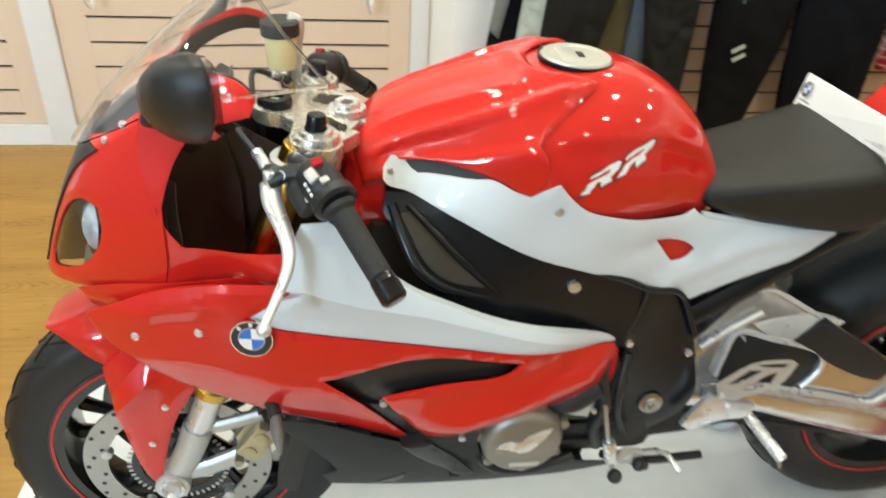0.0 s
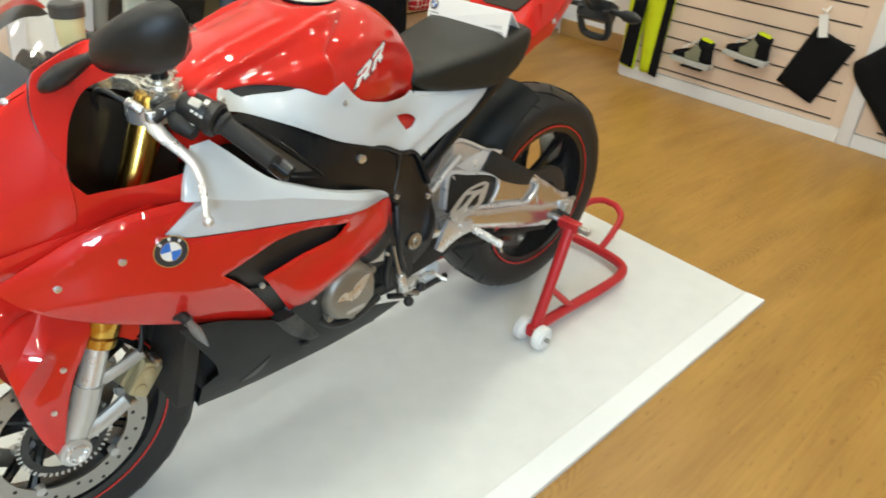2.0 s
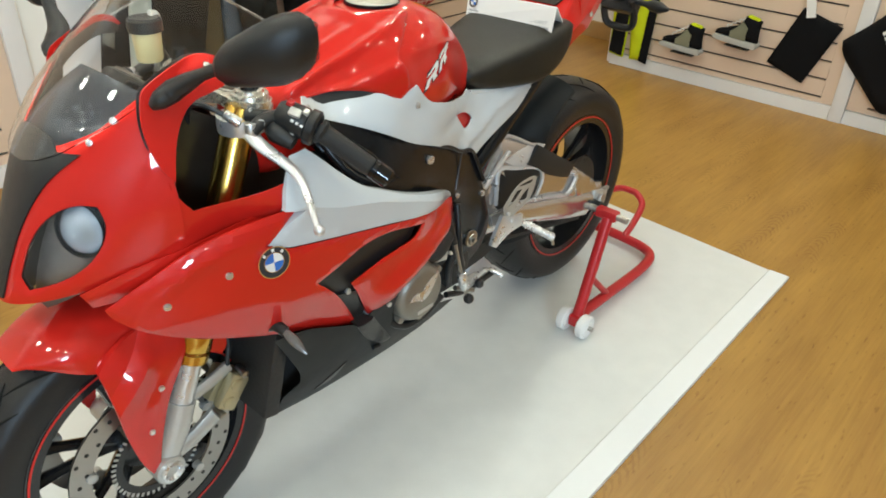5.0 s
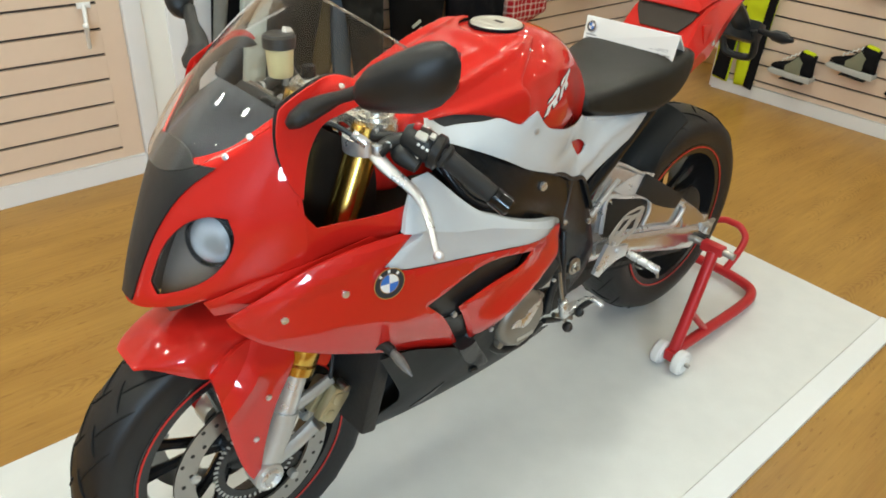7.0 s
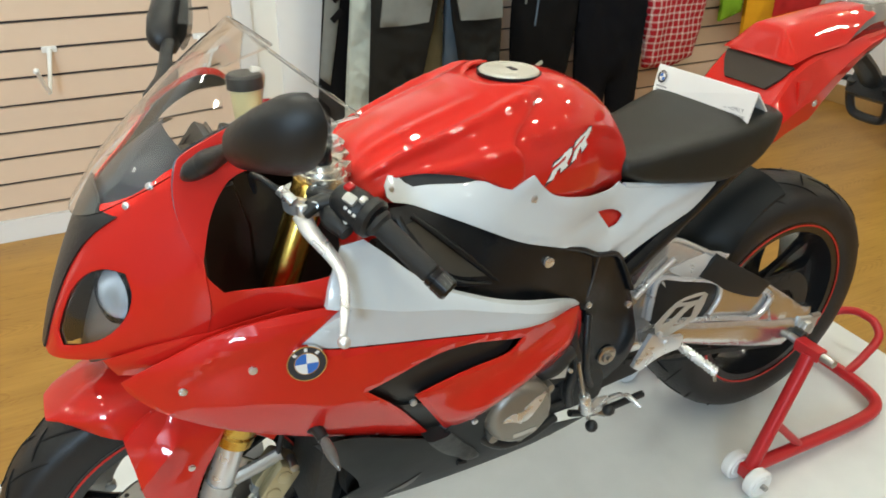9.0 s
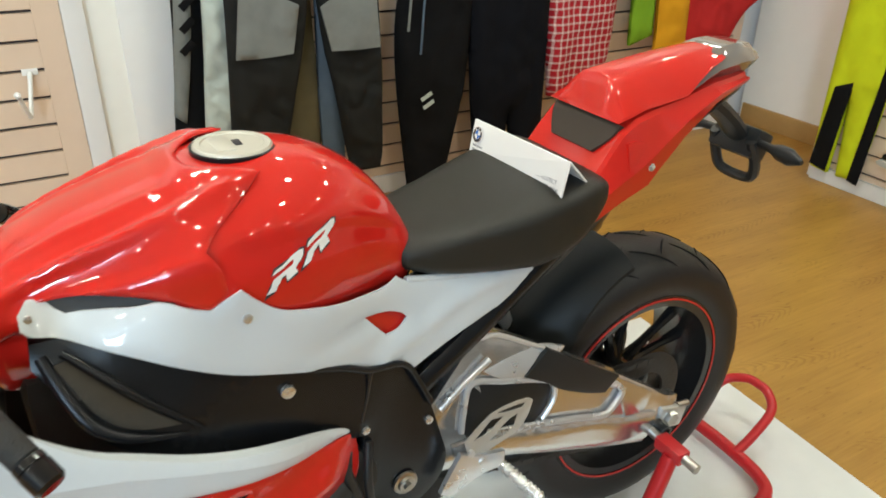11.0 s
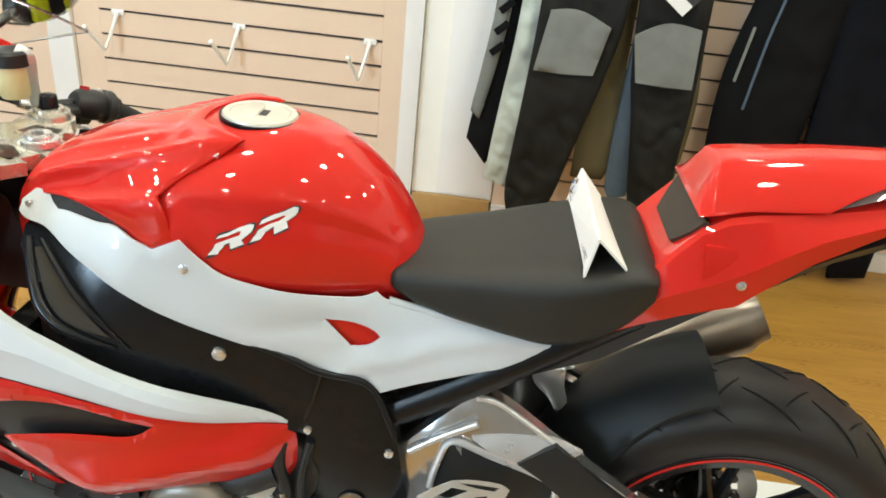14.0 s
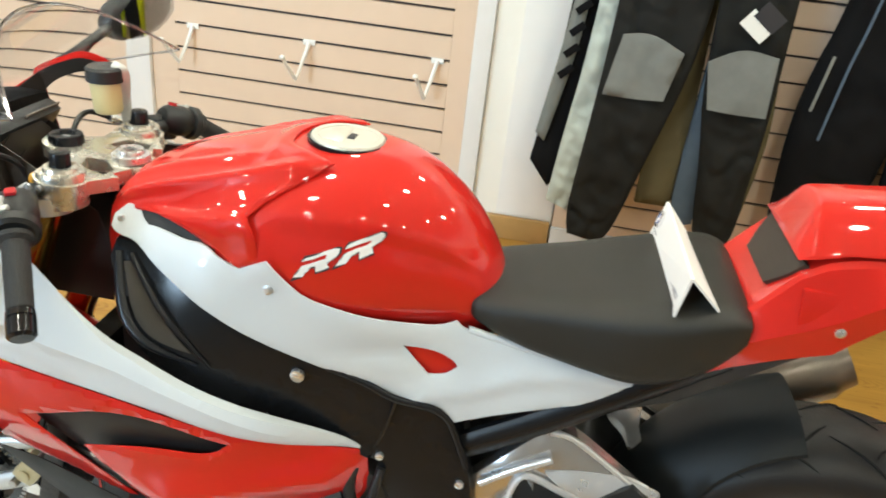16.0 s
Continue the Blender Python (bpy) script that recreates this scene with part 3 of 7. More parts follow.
def bolt(at, normal, r=0.008, parent=None, mat=ALU):
    n = Vector(normal).normalized()
    r *= 0.76
    b = cyl(Vector(at) - 0.004 * n, Vector(at) + 0.003 * n, r, n=14, bevel=0.0012)
    add_cyl(b, Vector(at) + 0.0025 * n, Vector(at) + 0.0036 * n, r * 0.45, n=6)
    return part("bolt", b, mat, parent or bike)


def both(name, make, mat, label="", parent=None, sharp=38):
    """A part on the near side (-1) and its mirror image on the far side (+1)."""
    return [part(name, make(s), mat, parent or bike, label, sharp) for s in (-1, 1)]


# wheels
def wheel(name, c, r, w, rim_r, stripe_w, spokes):
    h = w / 2
    made = []
    rim = bmesh.new()
    add_lathe(rim, c, [(rim_r + 0.010, -0.46 * w), (rim_r + 0.012, -0.43 * w), (rim_r - 0.012, -0.40 * w), (rim_r - 0.020, -0.15 * w), (rim_r - 0.020, 0.15 * w),
                       (rim_r - 0.012, 0.40 * w), (rim_r + 0.012, 0.43 * w), (rim_r + 0.010, 0.46 * w), (rim_r - 0.016, 0.44 * w), (rim_r - 0.027, 0.15 * w), (rim_r - 0.027, -0.15 * w), (rim_r - 0.016, -0.44 * w)], 72)
    add_lathe(rim, c, [(0.018, -0.36 * w), (0.048, -0.34 * w), (0.040, -0.12 * w), (0.040, 0.12 * w), (0.048, 0.34 * w), (0.018, 0.36 * w)], 32)
    for k in range(spokes):
        for da in (-0.13, 0.13):
            a = 2 * math.pi * (k + 0.3) / spokes
            a2 = a + da
            p0 = c + Vector((0.035 * math.cos(a + da * 0.6), 0, 0.035 * math.sin(a + da * 0.6)))
            p1 = c + Vector(((rim_r - 0.022) * math.cos(a2 + da * 0.5), 0, (rim_r - 0.022) * math.sin(a2 + da * 0.5)))
            spoke = add_tube(bmesh.new(), [p0, p0.lerp(p1, 0.5), p1], 0.011, n=8, steps=3, radii=[0.018, 0.011, 0.010, 0.014])
            made.append(spoke)
    ob = part(name, rim, RIMBLACK, bike, "gloss black cast wheel with a red rim line")
    for spoke in made:
        part("spoke", spoke, RIMBLACK, ob)
    prof = [(rim_r + 0.006, -0.44 * w), (rim_r + 0.025, -0.485 * w)]
    for k in range(13):
        a = math.pi * (k / 12 - 0.5)
        prof.append((rim_r + 0.048 + (r - rim_r - 0.048) * math.cos(a) ** 0.75 if 0 < k < 12 else rim_r + 0.048, h * math.sin(a)))
    prof += [(rim_r + 0.025, 0.485 * w), (rim_r + 0.006, 0.44 * w)]
    part("tyre", lathe(c, prof, 96), RUBBER, ob, "black sport tyre with slanted grooves")
    for s in (-1, 1):
        part("rim_stripe", lathe(c, [(rim_r + 0.001, s * 0.462 * w), (rim_r + 0.0050, s * 0.462 * w), (rim_r + 0.0050, s * 0.468 * w), (rim_r + 0.001, s * 0.468 * w)], 72), STRIPE, ob, "thin red rim line")
    # tread grooves as dark strips just proud of the rubber, painted shade for short slanting cuts in pairs
    def tread(a, t):
        k = math.pi * (t - 0.5)
        rr = rim_r + 0.048 + (r - rim_r - 0.048) * max(0.0, math.cos(k)) ** 0.75
        return c + Vector((0, h * math.sin(k), 0)) + (rr + 0.0006) * Vector((math.cos(a), 0, math.sin(a)))
    g = bmesh.new()
    count = 22 if w < 0.15 else 18
    for i in range(count):
        a0 = 2 * math.pi * i / count
        for lo, hi, lean in ((0.14, 0.40, 0.18), (0.30, 0.47, -0.10)):
            for s in (0, 1):
                pts = []
                for q in np.linspace(0, 1, 6):
                    t = lo + (hi - lo) * q
                    pts.append(tread(a0 + (0.07 if lean < 0 else 0) + lean * q * (1 + 0.5 * q) + (0.09 if s else 0), 1 - t if s else t))
                add_tube(g, pts, 0.0022, n=5, steps=1, radii=[0.0008, 0.0022, 0.0024, 0.0020, 0.0008])
    tagged(part("tread_groove", g, GROOVE_SHADE, ob), kind="stuff")
    return ob


front_wheel = wheel("front_wheel", FRONT, 0.300, 0.120, 0.213, 0.006, 5)
rear_wheel = wheel("rear_wheel", REAR, 0.325, 0.190, 0.221, 0.006, 5)


def disc(c, y, r0, r1, parent, thick=0.005, holes=40, open_centre=False):
    b = bmesh.new()
    add_lathe(b, (c.x, y, c.z), [(r0, -thick / 2), (r1, -thick / 2), (r1, thick / 2), (r0, thick / 2)], 72)
    ob = part("brake_disc", b, STEEL, parent, "drilled steel brake disc")
    d = bmesh.new()
    side = 1 if y > 0 else -1
    for k in range(holes):
        a = 2 * math.pi * k / holes
        rr = r0 + (r1 - r0) * (0.25, 0.55, 0.82)[k % 3]
        p = Vector((c.x + rr * math.cos(a), y + side * thick / 2, c.z + rr * math.sin(a)))
        if k == 0:
            add_cyl(d, (0, 0, 0), (0, side * 0.0006, 0), 0.0042, n=8)
            hole = part("drilled_hole", d, DARK, ob)
            hole.matrix_basis = Matrix.Translation(p)
        else:
            same_mesh("drilled_hole", hole, Matrix.Translation(p), ob)
    if open_centre:
        # the disc sits on five lugs of the wheel itself
        for k in range(5):
            a = 2 * math.pi * (k + 0.3) / 5
            p = Vector((c.x + (r0 + 0.001) * math.cos(a), y, c.z + (r0 + 0.001) * math.sin(a)))
            part("disc_lug", add_cyl(bmesh.new(), p - Vector((0, 0.008, 0)), p + Vector((0, 0.008, 0)), 0.0095, n=16, bevel=0.002), CAST, ob, "silver disc mounting lug")
        return ob
    e = bmesh.new()
    add_lathe(e, (c.x, y, c.z), [(0.045, -0.004), (r0 - 0.012, -0.004), (r0 - 0.012, 0.004), (0.045, 0.004)], 40)
    for k in range(10):
        a = 2 * math.pi * k / 10
        p = Vector((c.x + (r0 - 0.004) * math.cos(a), y, c.z + (r0 - 0.004) * math.sin(a)))
        add_cyl(e, p - Vector((0, 0.006, 0)), p + Vector((0, 0.006, 0)), 0.009, n=12)
    part("disc_carrier", e, RIMBLACK, ob)
    return ob


for y in (-0.068, 0.068):
    disc(FRONT, y, 0.120, 0.160, front_wheel, open_centre=True)
bm = bmesh.new()
add_lathe(bm, (FRONT.x, -0.074, FRONT.z), [(0.066, -0.001), (0.080, -0.001), (0.080, 0.001), (0.066, 0.001)], 48)
sensor = part("speed_sensor_ring", bm, RIMBLACK, front_wheel, "dark sensor ring with light teeth")
bm = bmesh.new()
for k in range(48):
    a = 2 * math.pi * k / 48
    add_box(bm, (FRONT.x + 0.0835 * math.cos(a), -0.0745, FRONT.z + 0.0835 * math.sin(a)), (0.008, 0.002, 0.004), pose(0, 0, 0, 0, -math.degrees(a), 0))
tagged(part("ring_tooth", bm, CAST, sensor), kind="stuff")
disc(REAR, 0.111, 0.075, 0.110, rear_wheel, holes=24)
bm = bmesh.new()
add_lathe(bm, (REAR.x, -0.062, REAR.z), [(0.055, -0.003), (0.098, -0.003), (0.104, 0.0), (0.098, 0.003), (0.055, 0.003)], 45)
part("sprocket", bm, DARK, rear_wheel, "dark rear sprocket")


# front fork
def fork_x(z):
    return -0.706 + (z - 0.303) * 0.386


def fork(s):
    y = 0.104 * s
    leg = part("fork_leg", cyl((fork_x(0.545), y, 0.545), (fork_x(0.93), y, 0.93), 0.0275, n=28, bevel=0.002), GOLD, bike, "gold anodised upside-down fork leg")
    part("fork_collar", lathe((0, 0, 0), [(0.022, -0.03), (0.031, -0.03), (0.033, -0.012), (0.030, -0.008), (0.033, -0.004), (0.033, 0.024), (0.029, 0.028), (0.022, 0.028)], 28, "Z"), GOLD, leg).matrix_basis = \
        Matrix.Translation((fork_x(0.530), y, 0.530)) @ pose(0, 0, 0, 0, 21.1, 0)
    part("fork_tube", cyl((fork_x(0.38), y, 0.38), (fork_x(0.53), y, 0.53), 0.0220, n=28), POLISH, leg, "polished steel fork tube")
    b = bmesh.new()
    add_tube(b, [(fork_x(0.425), y, 0.425), (fork_x(0.37), y, 0.37), (-0.702, y, 0.325), (-0.713, y, 0.298)], 0.025, n=20, steps=4, radii=[0.0260, 0.0250, 0.0225, 0.027])
    add_cyl(b, (-0.714, y - 0.026 * 1, 0.303), (-0.714, y + 0.020, 0.303), 0.029, n=28, bevel=0.003)
    add_tube(b, [(-0.705, y, 0.312), (-0.65, y, 0.325), (-0.585, y - 0.004 * s, 0.352)], 0.012, n=10, steps=4, flat=1.5)
    add_tube(b, [(fork_x(0.42), y, 0.415), (-0.61, y, 0.425), (-0.555, y - 0.004 * s, 0.437)], 0.010, n=10, steps=4, flat=1.3)
    part("fork_foot", b, CAST, leg, "silver cast fork foot")
    e = y + 0.027 * s
    part("axle_nut", lathe((-0.714, e, 0.303), [(0.010, -0.004 * s), (0.021, -0.004 * s), (0.021, 0.004 * s), (0.016, 0.006 * s), (0.012, 0.001 * s)], 28), ALU, leg)
    cal = bmesh.new()
    add_box(cal, (-0.566, y - 0.022 * s, 0.392), (0.056, 0.038, 0.070), pose(0, 0, 0, 0, 38, 0), 0.010)
    add_box(cal, (-0.566, y + 0.012 * s, 0.392), (0.042, 0.024, 0.074), pose(0, 0, 0, 0, 38, 0), 0.008)
    add_cyl(cal, (-0.580, y + 0.016 * s, 0.378), (-0.580, y + 0.027 * s, 0.378), 0.013, n=20, bevel=0.002)
    add_cyl(cal, (-0.558, y + 0.016 * s, 0.408), (-0.558, y + 0.027 * s, 0.408), 0.013, n=20, bevel=0.002)
    ob = part("brake_caliper", cal, CALIPER, leg, "bronze coloured brake caliper")
    for q in ((-0.598, 0.358), (-0.540, 0.426)):
        part("bolt", cyl((q[0], y, q[1]), (q[0], y + 0.030 * s, q[1]), 0.008, n=12, bevel=0.001), STEEL, ob)
    part("brake_hose", tube([(-0.56, y, 0.44), (-0.545, y * 0.9, 0.50), (-0.56, y * 0.7, 0.58), (-0.50, y * 0.6, 0.70)], 0.005, n=8), BLACK, leg)
    return leg


for s in (-1, 1):
    fork(s)


# front mudguard: a bowed shell over the tyre and two fork shields
SKIRT_R = hermite([-45, -10, 5, 11, 21, 28, 31], [0.225, 0.232, 0.240, 0.250, 0.283, 0.326, 0.338])


def fender_ring(deg, spread, top):
    """A cross-section: a round crown that falls to a skirt on either side of the tyre."""
    a = radians(deg)
    out = []
    for layer in (0.0, -0.004):
        row = []
        for k in range(25):
            t = radians(-90 + 7.5 * k)
            low = min(SKIRT_R(deg), top - 0.004)
            r = low + (top - low) * max(0.0, math.cos(t)) ** 0.62 + layer
            row.append(Vector((FRONT.x, 0.0, FRONT.z)) + Vector((-r * math.sin(a), math.copysign(abs(math.sin(t)) ** 0.8, t) * (spread + layer), r * math.cos(a))))
        out += row if layer == 0 else row[::-1]
    return out


rings = []
for k in range(30):
    deg = 31 - k * 2.5
    f = k / 29
    spread = 0.036 + 0.056 * math.sin(min(1, f * 4.5) * math.pi / 2) + 0.006 * f
    rings.append(fender_ring(deg, spread, 0.336 + 0.008 * math.sin(min(1, f * 3) * math.pi / 2)))
fender = part("front_mudguard", loft(rings), RED, bike, "glossy red front mudguard")
GUARD = [(-0.786, 0.560), (-0.745, 0.600), (-0.660, 0.615), (-0.632, 0.565), (-0.655, 0.515), (-0.690, 0.460), (-0.716, 0.376), (-0.729, 0.316), (-0.743, 0.312), (-0.758, 0.345),
         (-0.772, 0.420), (-0.780, 0.505)]
GUARD_FOLD = [(-0.779, 0.478), (-0.752, 0.512), (-0.706, 0.560)]


def guard_y(x, z):
    return 0.126 - 0.30 * max(0, -0.752 - x) - 0.35 * max(0, z - 0.54) - 0.02 * max(0, 0.45 - z)


def guard_relief(u, v, e):
    fold = float(np.interp(u, [-0.78, -0.752, -0.706], [0.477, 0.512, 0.560]))
    return (0.010 * max(0.0, 1 - abs(v - fold) / 0.045) - 0.16 * max(0.0, v - fold)) * ramp((-0.690 - u) / 0.04)


for s in (-1, 1):
    part("fork_shield", sheet(GUARD, lambda u, v, d: Vector((u, s * (guard_y(u, v) + d), v)), step=0.011, depth=guard_relief, folds=[GUARD_FOLD]), RED, fender, "red fork shield", sharp=22)
for x, z in ((-0.700, 0.491), (-0.731, 0.410)):
    bolt((x, -guard_y(x, z), z), (0, -1, 0), 0.0075, fender)

# side fairing surfaces
SIDE = thin_plate([(-0.80, 0.70, 0.140), (-0.694, 0.695, 0.199), (-0.603, 0.724, 0.232), (-0.532, 0.728, 0.249), (-0.55, 0.80, 0.236), (-0.43, 0.885, 0.222), (-0.30, 0.80, 0.226),
                   (-0.166, 0.642, 0.232), (-0.079, 0.72, 0.198), (0.024, 0.608, 0.155), (0.02, 0.53, 0.158), (-0.311, 0.451, 0.217), (-0.232, 0.469, 0.214), (-0.62, 0.60, 0.222), (-0.45, 0.55, 0.236), (-0.46, 0.65, 0.252)])


def crease_z(x):
    return float(np.interp(x, [-0.80, -0.72, -0.61, -0.56, -0.50, -0.42, -0.30], [0.672, 0.662, 0.669, 0.660, 0.634, 0.618, 0.55]))


def side_y(x, z):
    return SIDE(x, z) - 0.26 * max(0.0, crease_z(x) - z - 0.004) * (1 if x < -0.30 else max(0, 1 - (x + 0.30) / 0.06))


def flank(s, lift=0.0, surface=None):
    f = surface or side_y
    return lambda u, v, d: Vector((u, s * (f(u, v) + d + lift), v))


MAIN = [(-0.770, 0.704), (-0.746, 0.722), (-0.701, 0.751), (-0.653, 0.780), (-0.591, 0.797), (-0.533, 0.802), (-0.465, 0.799), (-0.487, 0.789), (-0.539, 0.754), (-0.506, 0.737),
        (-0.460, 0.728), (-0.366, 0.706), (-0.261, 0.682), (-0.136, 0.652), (-0.040, 0.628), (0.016, 0.612), (0.022, 0.578), (0.022, 0.535), (0.006, 0.512), (-0.113, 0.520),
        (-0.206, 0.500), (-0.290, 0.470), (-0.336, 0.551), (-0.366, 0.602), (-0.321, 0.611), (-0.261, 0.620), (-0.186, 0.618), (-0.160, 0.640), (-0.262, 0.670), (-0.332, 0.672), (-0.388, 0.658),
        (-0.448, 0.643), (-0.408, 0.603), (-0.376, 0.560), (-0.306, 0.448), (-0.395, 0.493), (-0.485, 0.535), (-0.569, 0.570), (-0.655, 0.610), (-0.723, 0.648), (-0.763, 0.684)]
UPPER = [(-0.432, 0.882), (-0.466, 0.880), (-0.488, 0.838), (-0.494, 0.822), (-0.498, 0.806), (-0.500, 0.8025), (-0.465, 0.797), (-0.487, 0.787), (-0.537, 0.754), (-0.506, 0.739), (-0.460, 0.730), (-0.366, 0.708), (-0.261, 0.684), (-0.136, 0.654),
         (-0.040, 0.630), (0.014, 0.614), (-0.010, 0.640), (-0.090, 0.681), (-0.166, 0.710), (-0.225, 0.734), (-0.277, 0.760), (-0.323, 0.782), (-0.366, 0.818), (-0.401, 0.854)]


def upper_relief(u, v, e):
    """A sharp fold that runs the length of the panel: the upper face turns to the ceiling, the lower one outward."""
    fold = float(np.interp(u, [-0.53, -0.46, -0.39, -0.30, -0.19, -0.03], [0.802, 0.800, 0.774, 0.749, 0.708, 0.640]))
    return 0.017 * max(0.0, 1 - abs(v - fold) / (0.065 if v > fold else 0.048)) * ramp((0.0 - u) / 0.12) * ramp((u + 0.53) / 0.06)


UPPER_FOLD = [(-0.50, 0.801), (-0.46, 0.800), (-0.39, 0.774), (-0.30, 0.749), (-0.19, 0.708), (-0.05, 0.648)]
MAIN_FOLD = [(-0.76, 0.667), (-0.72, 0.662), (-0.61, 0.669), (-0.56, 0.660), (-0.50, 0.634), (-0.42, 0.618)]


def main_relief(u, v, e):
    """A swelling that follows the upper edge back from the pointed front, and the rounded lobe under the air outlet."""
    top = float(np.interp(u, [-0.77, -0.70, -0.65, -0.59, -0.53, -0.46], [0.704, 0.751, 0.780, 0.797, 0.802, 0.799]))
    run = ramp((u + 0.765) / 0.10) * ramp((-0.50 - u) / 0.12)
    lobe = float(np.interp(u, [-0.30, -0.10, 0.0], [0.520, 0.568, 0.575]))
    return 0.008 * run * math.exp(-((top - v - 0.024) / 0.020) ** 2) + 0.020 * ramp((u + 0.34) / 0.10) * ramp((0.02 - u) / 0.06) * math.exp(-((v - lobe) / 0.034) ** 2)


side_panels = both("side_fairing", lambda s: sheet(MAIN, flank(s), step=0.009, depth=main_relief, folds=[MAIN_FOLD]), RED, "glossy red side fairing panel with an air outlet", sharp=11)
both("upper_fairing", lambda s: sheet(UPPER, flank(s, -0.001), step=0.009, depth=upper_relief, folds=[UPPER_FOLD]), WHITE, "pearl white upper fairing panel", sharp=18)
INNER_Y = hermite([-0.85, -0.80, -0.74, -0.66, -0.58, -0.48], [0.070, 0.108, 0.148, 0.186, 0.206, 0.214])
INNER = [(-0.786, 0.721), (-0.772, 0.692), (-0.742, 0.697), (-0.704, 0.672), (-0.660, 0.712), (-0.600, 0.752), (-0.490, 0.770), (-0.486, 0.800), (-0.560, 0.793), (-0.640, 0.776), (-0.720, 0.756)]
both("inner_fairing", lambda s: sheet(INNER, lambda u, v, d: Vector((u, s * (INNER_Y(u) - 0.30 * max(0.0, 0.735 + 0.2 * (u + 0.7) - v) + d), v)), step=0.012), RED, "red inner fairing behind the nose cowl")
part("panel_lining", sheet(MAIN, flank(1, -0.008), step=0.024), DUCT, bike, "dark inside of the side fairing")
part("panel_lining", sheet(UPPER, flank(1, -0.009), step=0.024), DUCT, bike, "dark inside of the upper fairing")
BELLY_Y = thin_plate([(-0.45, 0.55, 0.230), (-0.311, 0.451, 0.211), (-0.232, 0.469, 0.208), (-0.53, 0.55, 0.228), (-0.138, 0.445, 0.200), (-0.43, 0.19, 0.055), (-0.2, 0.18, 0.06),
                      (0, 0.19, 0.065), (0.12, 0.22, 0.075), (-0.42, 0.33, 0.150), (-0.2, 0.31, 0.150), (0, 0.31, 0.140)])
BELLY = [(-0.445, 0.205), (-0.462, 0.315), (-0.434, 0.352), (-0.443, 0.392), (-0.480, 0.460), (-0.529, 0.548), (-0.460, 0.535), (-0.388, 0.500), (-0.306, 0.460), (-0.280, 0.490), (-0.235, 0.512), (-0.200, 0.505),
         (-0.210, 0.450), (-0.195, 0.400), (-0.140, 0.372), (-0.080, 0.360), (0.040, 0.300), (0.120, 0.245), (0.037, 0.212), (-0.110, 0.205), (-0.220, 0.205), (-0.336, 0.200)]
both("belly_pan", lambda s: sheet(BELLY, flank(s, -0.002, BELLY_Y), step=0.02), GREY, "dark grey belly pan")
part("belly_keel", sheet([(-0.44, -0.055), (-0.44, 0.055), (0.055, 0.062), (0.055, -0.062)], lambda u, v, d: Vector((u, v, 0.196 + 0.03 * (u + 0.2) ** 2 - d)), step=0.03), GREY, bike)
both("belly_slit", lambda s: sheet([(-0.368, 0.266), (-0.340, 0.312), (-0.318, 0.345), (-0.322, 0.300), (-0.335, 0.270)], flank(s, 0.0012, BELLY_Y), step=0.02, thick=0.003, lip=0.001), DUCT)
# dark louvre frame in the air outlet
both("outlet_frame", lambda s: sheet([(-0.455, 0.648), (-0.330, 0.680), (-0.155, 0.648), (-0.180, 0.610), (-0.330, 0.590), (-0.300, 0.470), (-0.215, 0.372), (-0.240, 0.360), (-0.300, 0.430), (-0.385, 0.555)],
                                     flank(s, -0.016), step=0.02), BLACK, "black air outlet frame")
VANE = [(-0.398, 0.580), (-0.350, 0.500), (-0.300, 0.418), (-0.254, 0.366), (-0.217, 0.348), (-0.203, 0.352), (-0.226, 0.388), (-0.270, 0.446), (-0.308, 0.505), (-0.338, 0.568)]
both("outlet_vane", lambda s: sheet(VANE, lambda u, v, d: Vector((u, s * (max(side_y(u, v) - 0.007, (BELLY_Y(u, v) + 0.004) if v < 0.47 else 0.0) + d), v)), step=0.009, thick=0.008, lip=0.003), BLACK, "black vane that runs from the air outlet down over the belly")
both("outlet_tab", lambda s: tube([(-0.243, s * (BELLY_Y(-0.243, 0.338) + 0.002), 0.338), (-0.226, s * (BELLY_Y(-0.226, 0.336) + 0.004), 0.336)], 0.006, n=8, steps=1), BLACK)
for x, z in ((-0.605, 0.725), (-0.696, 0.696), (-0.473, 0.835)):
    bolt((x, -side_y(x, z), z), (-0.2, -1, 0.05), 0.0085, side_panels[0])
bolt((-0.235, -BELLY_Y(-0.235, 0.470), 0.470), (0, -1, -0.2), 0.0075)
bolt((-0.362, -0.228, 0.575), (0, -1, 0), 0.008, mat=CAST)

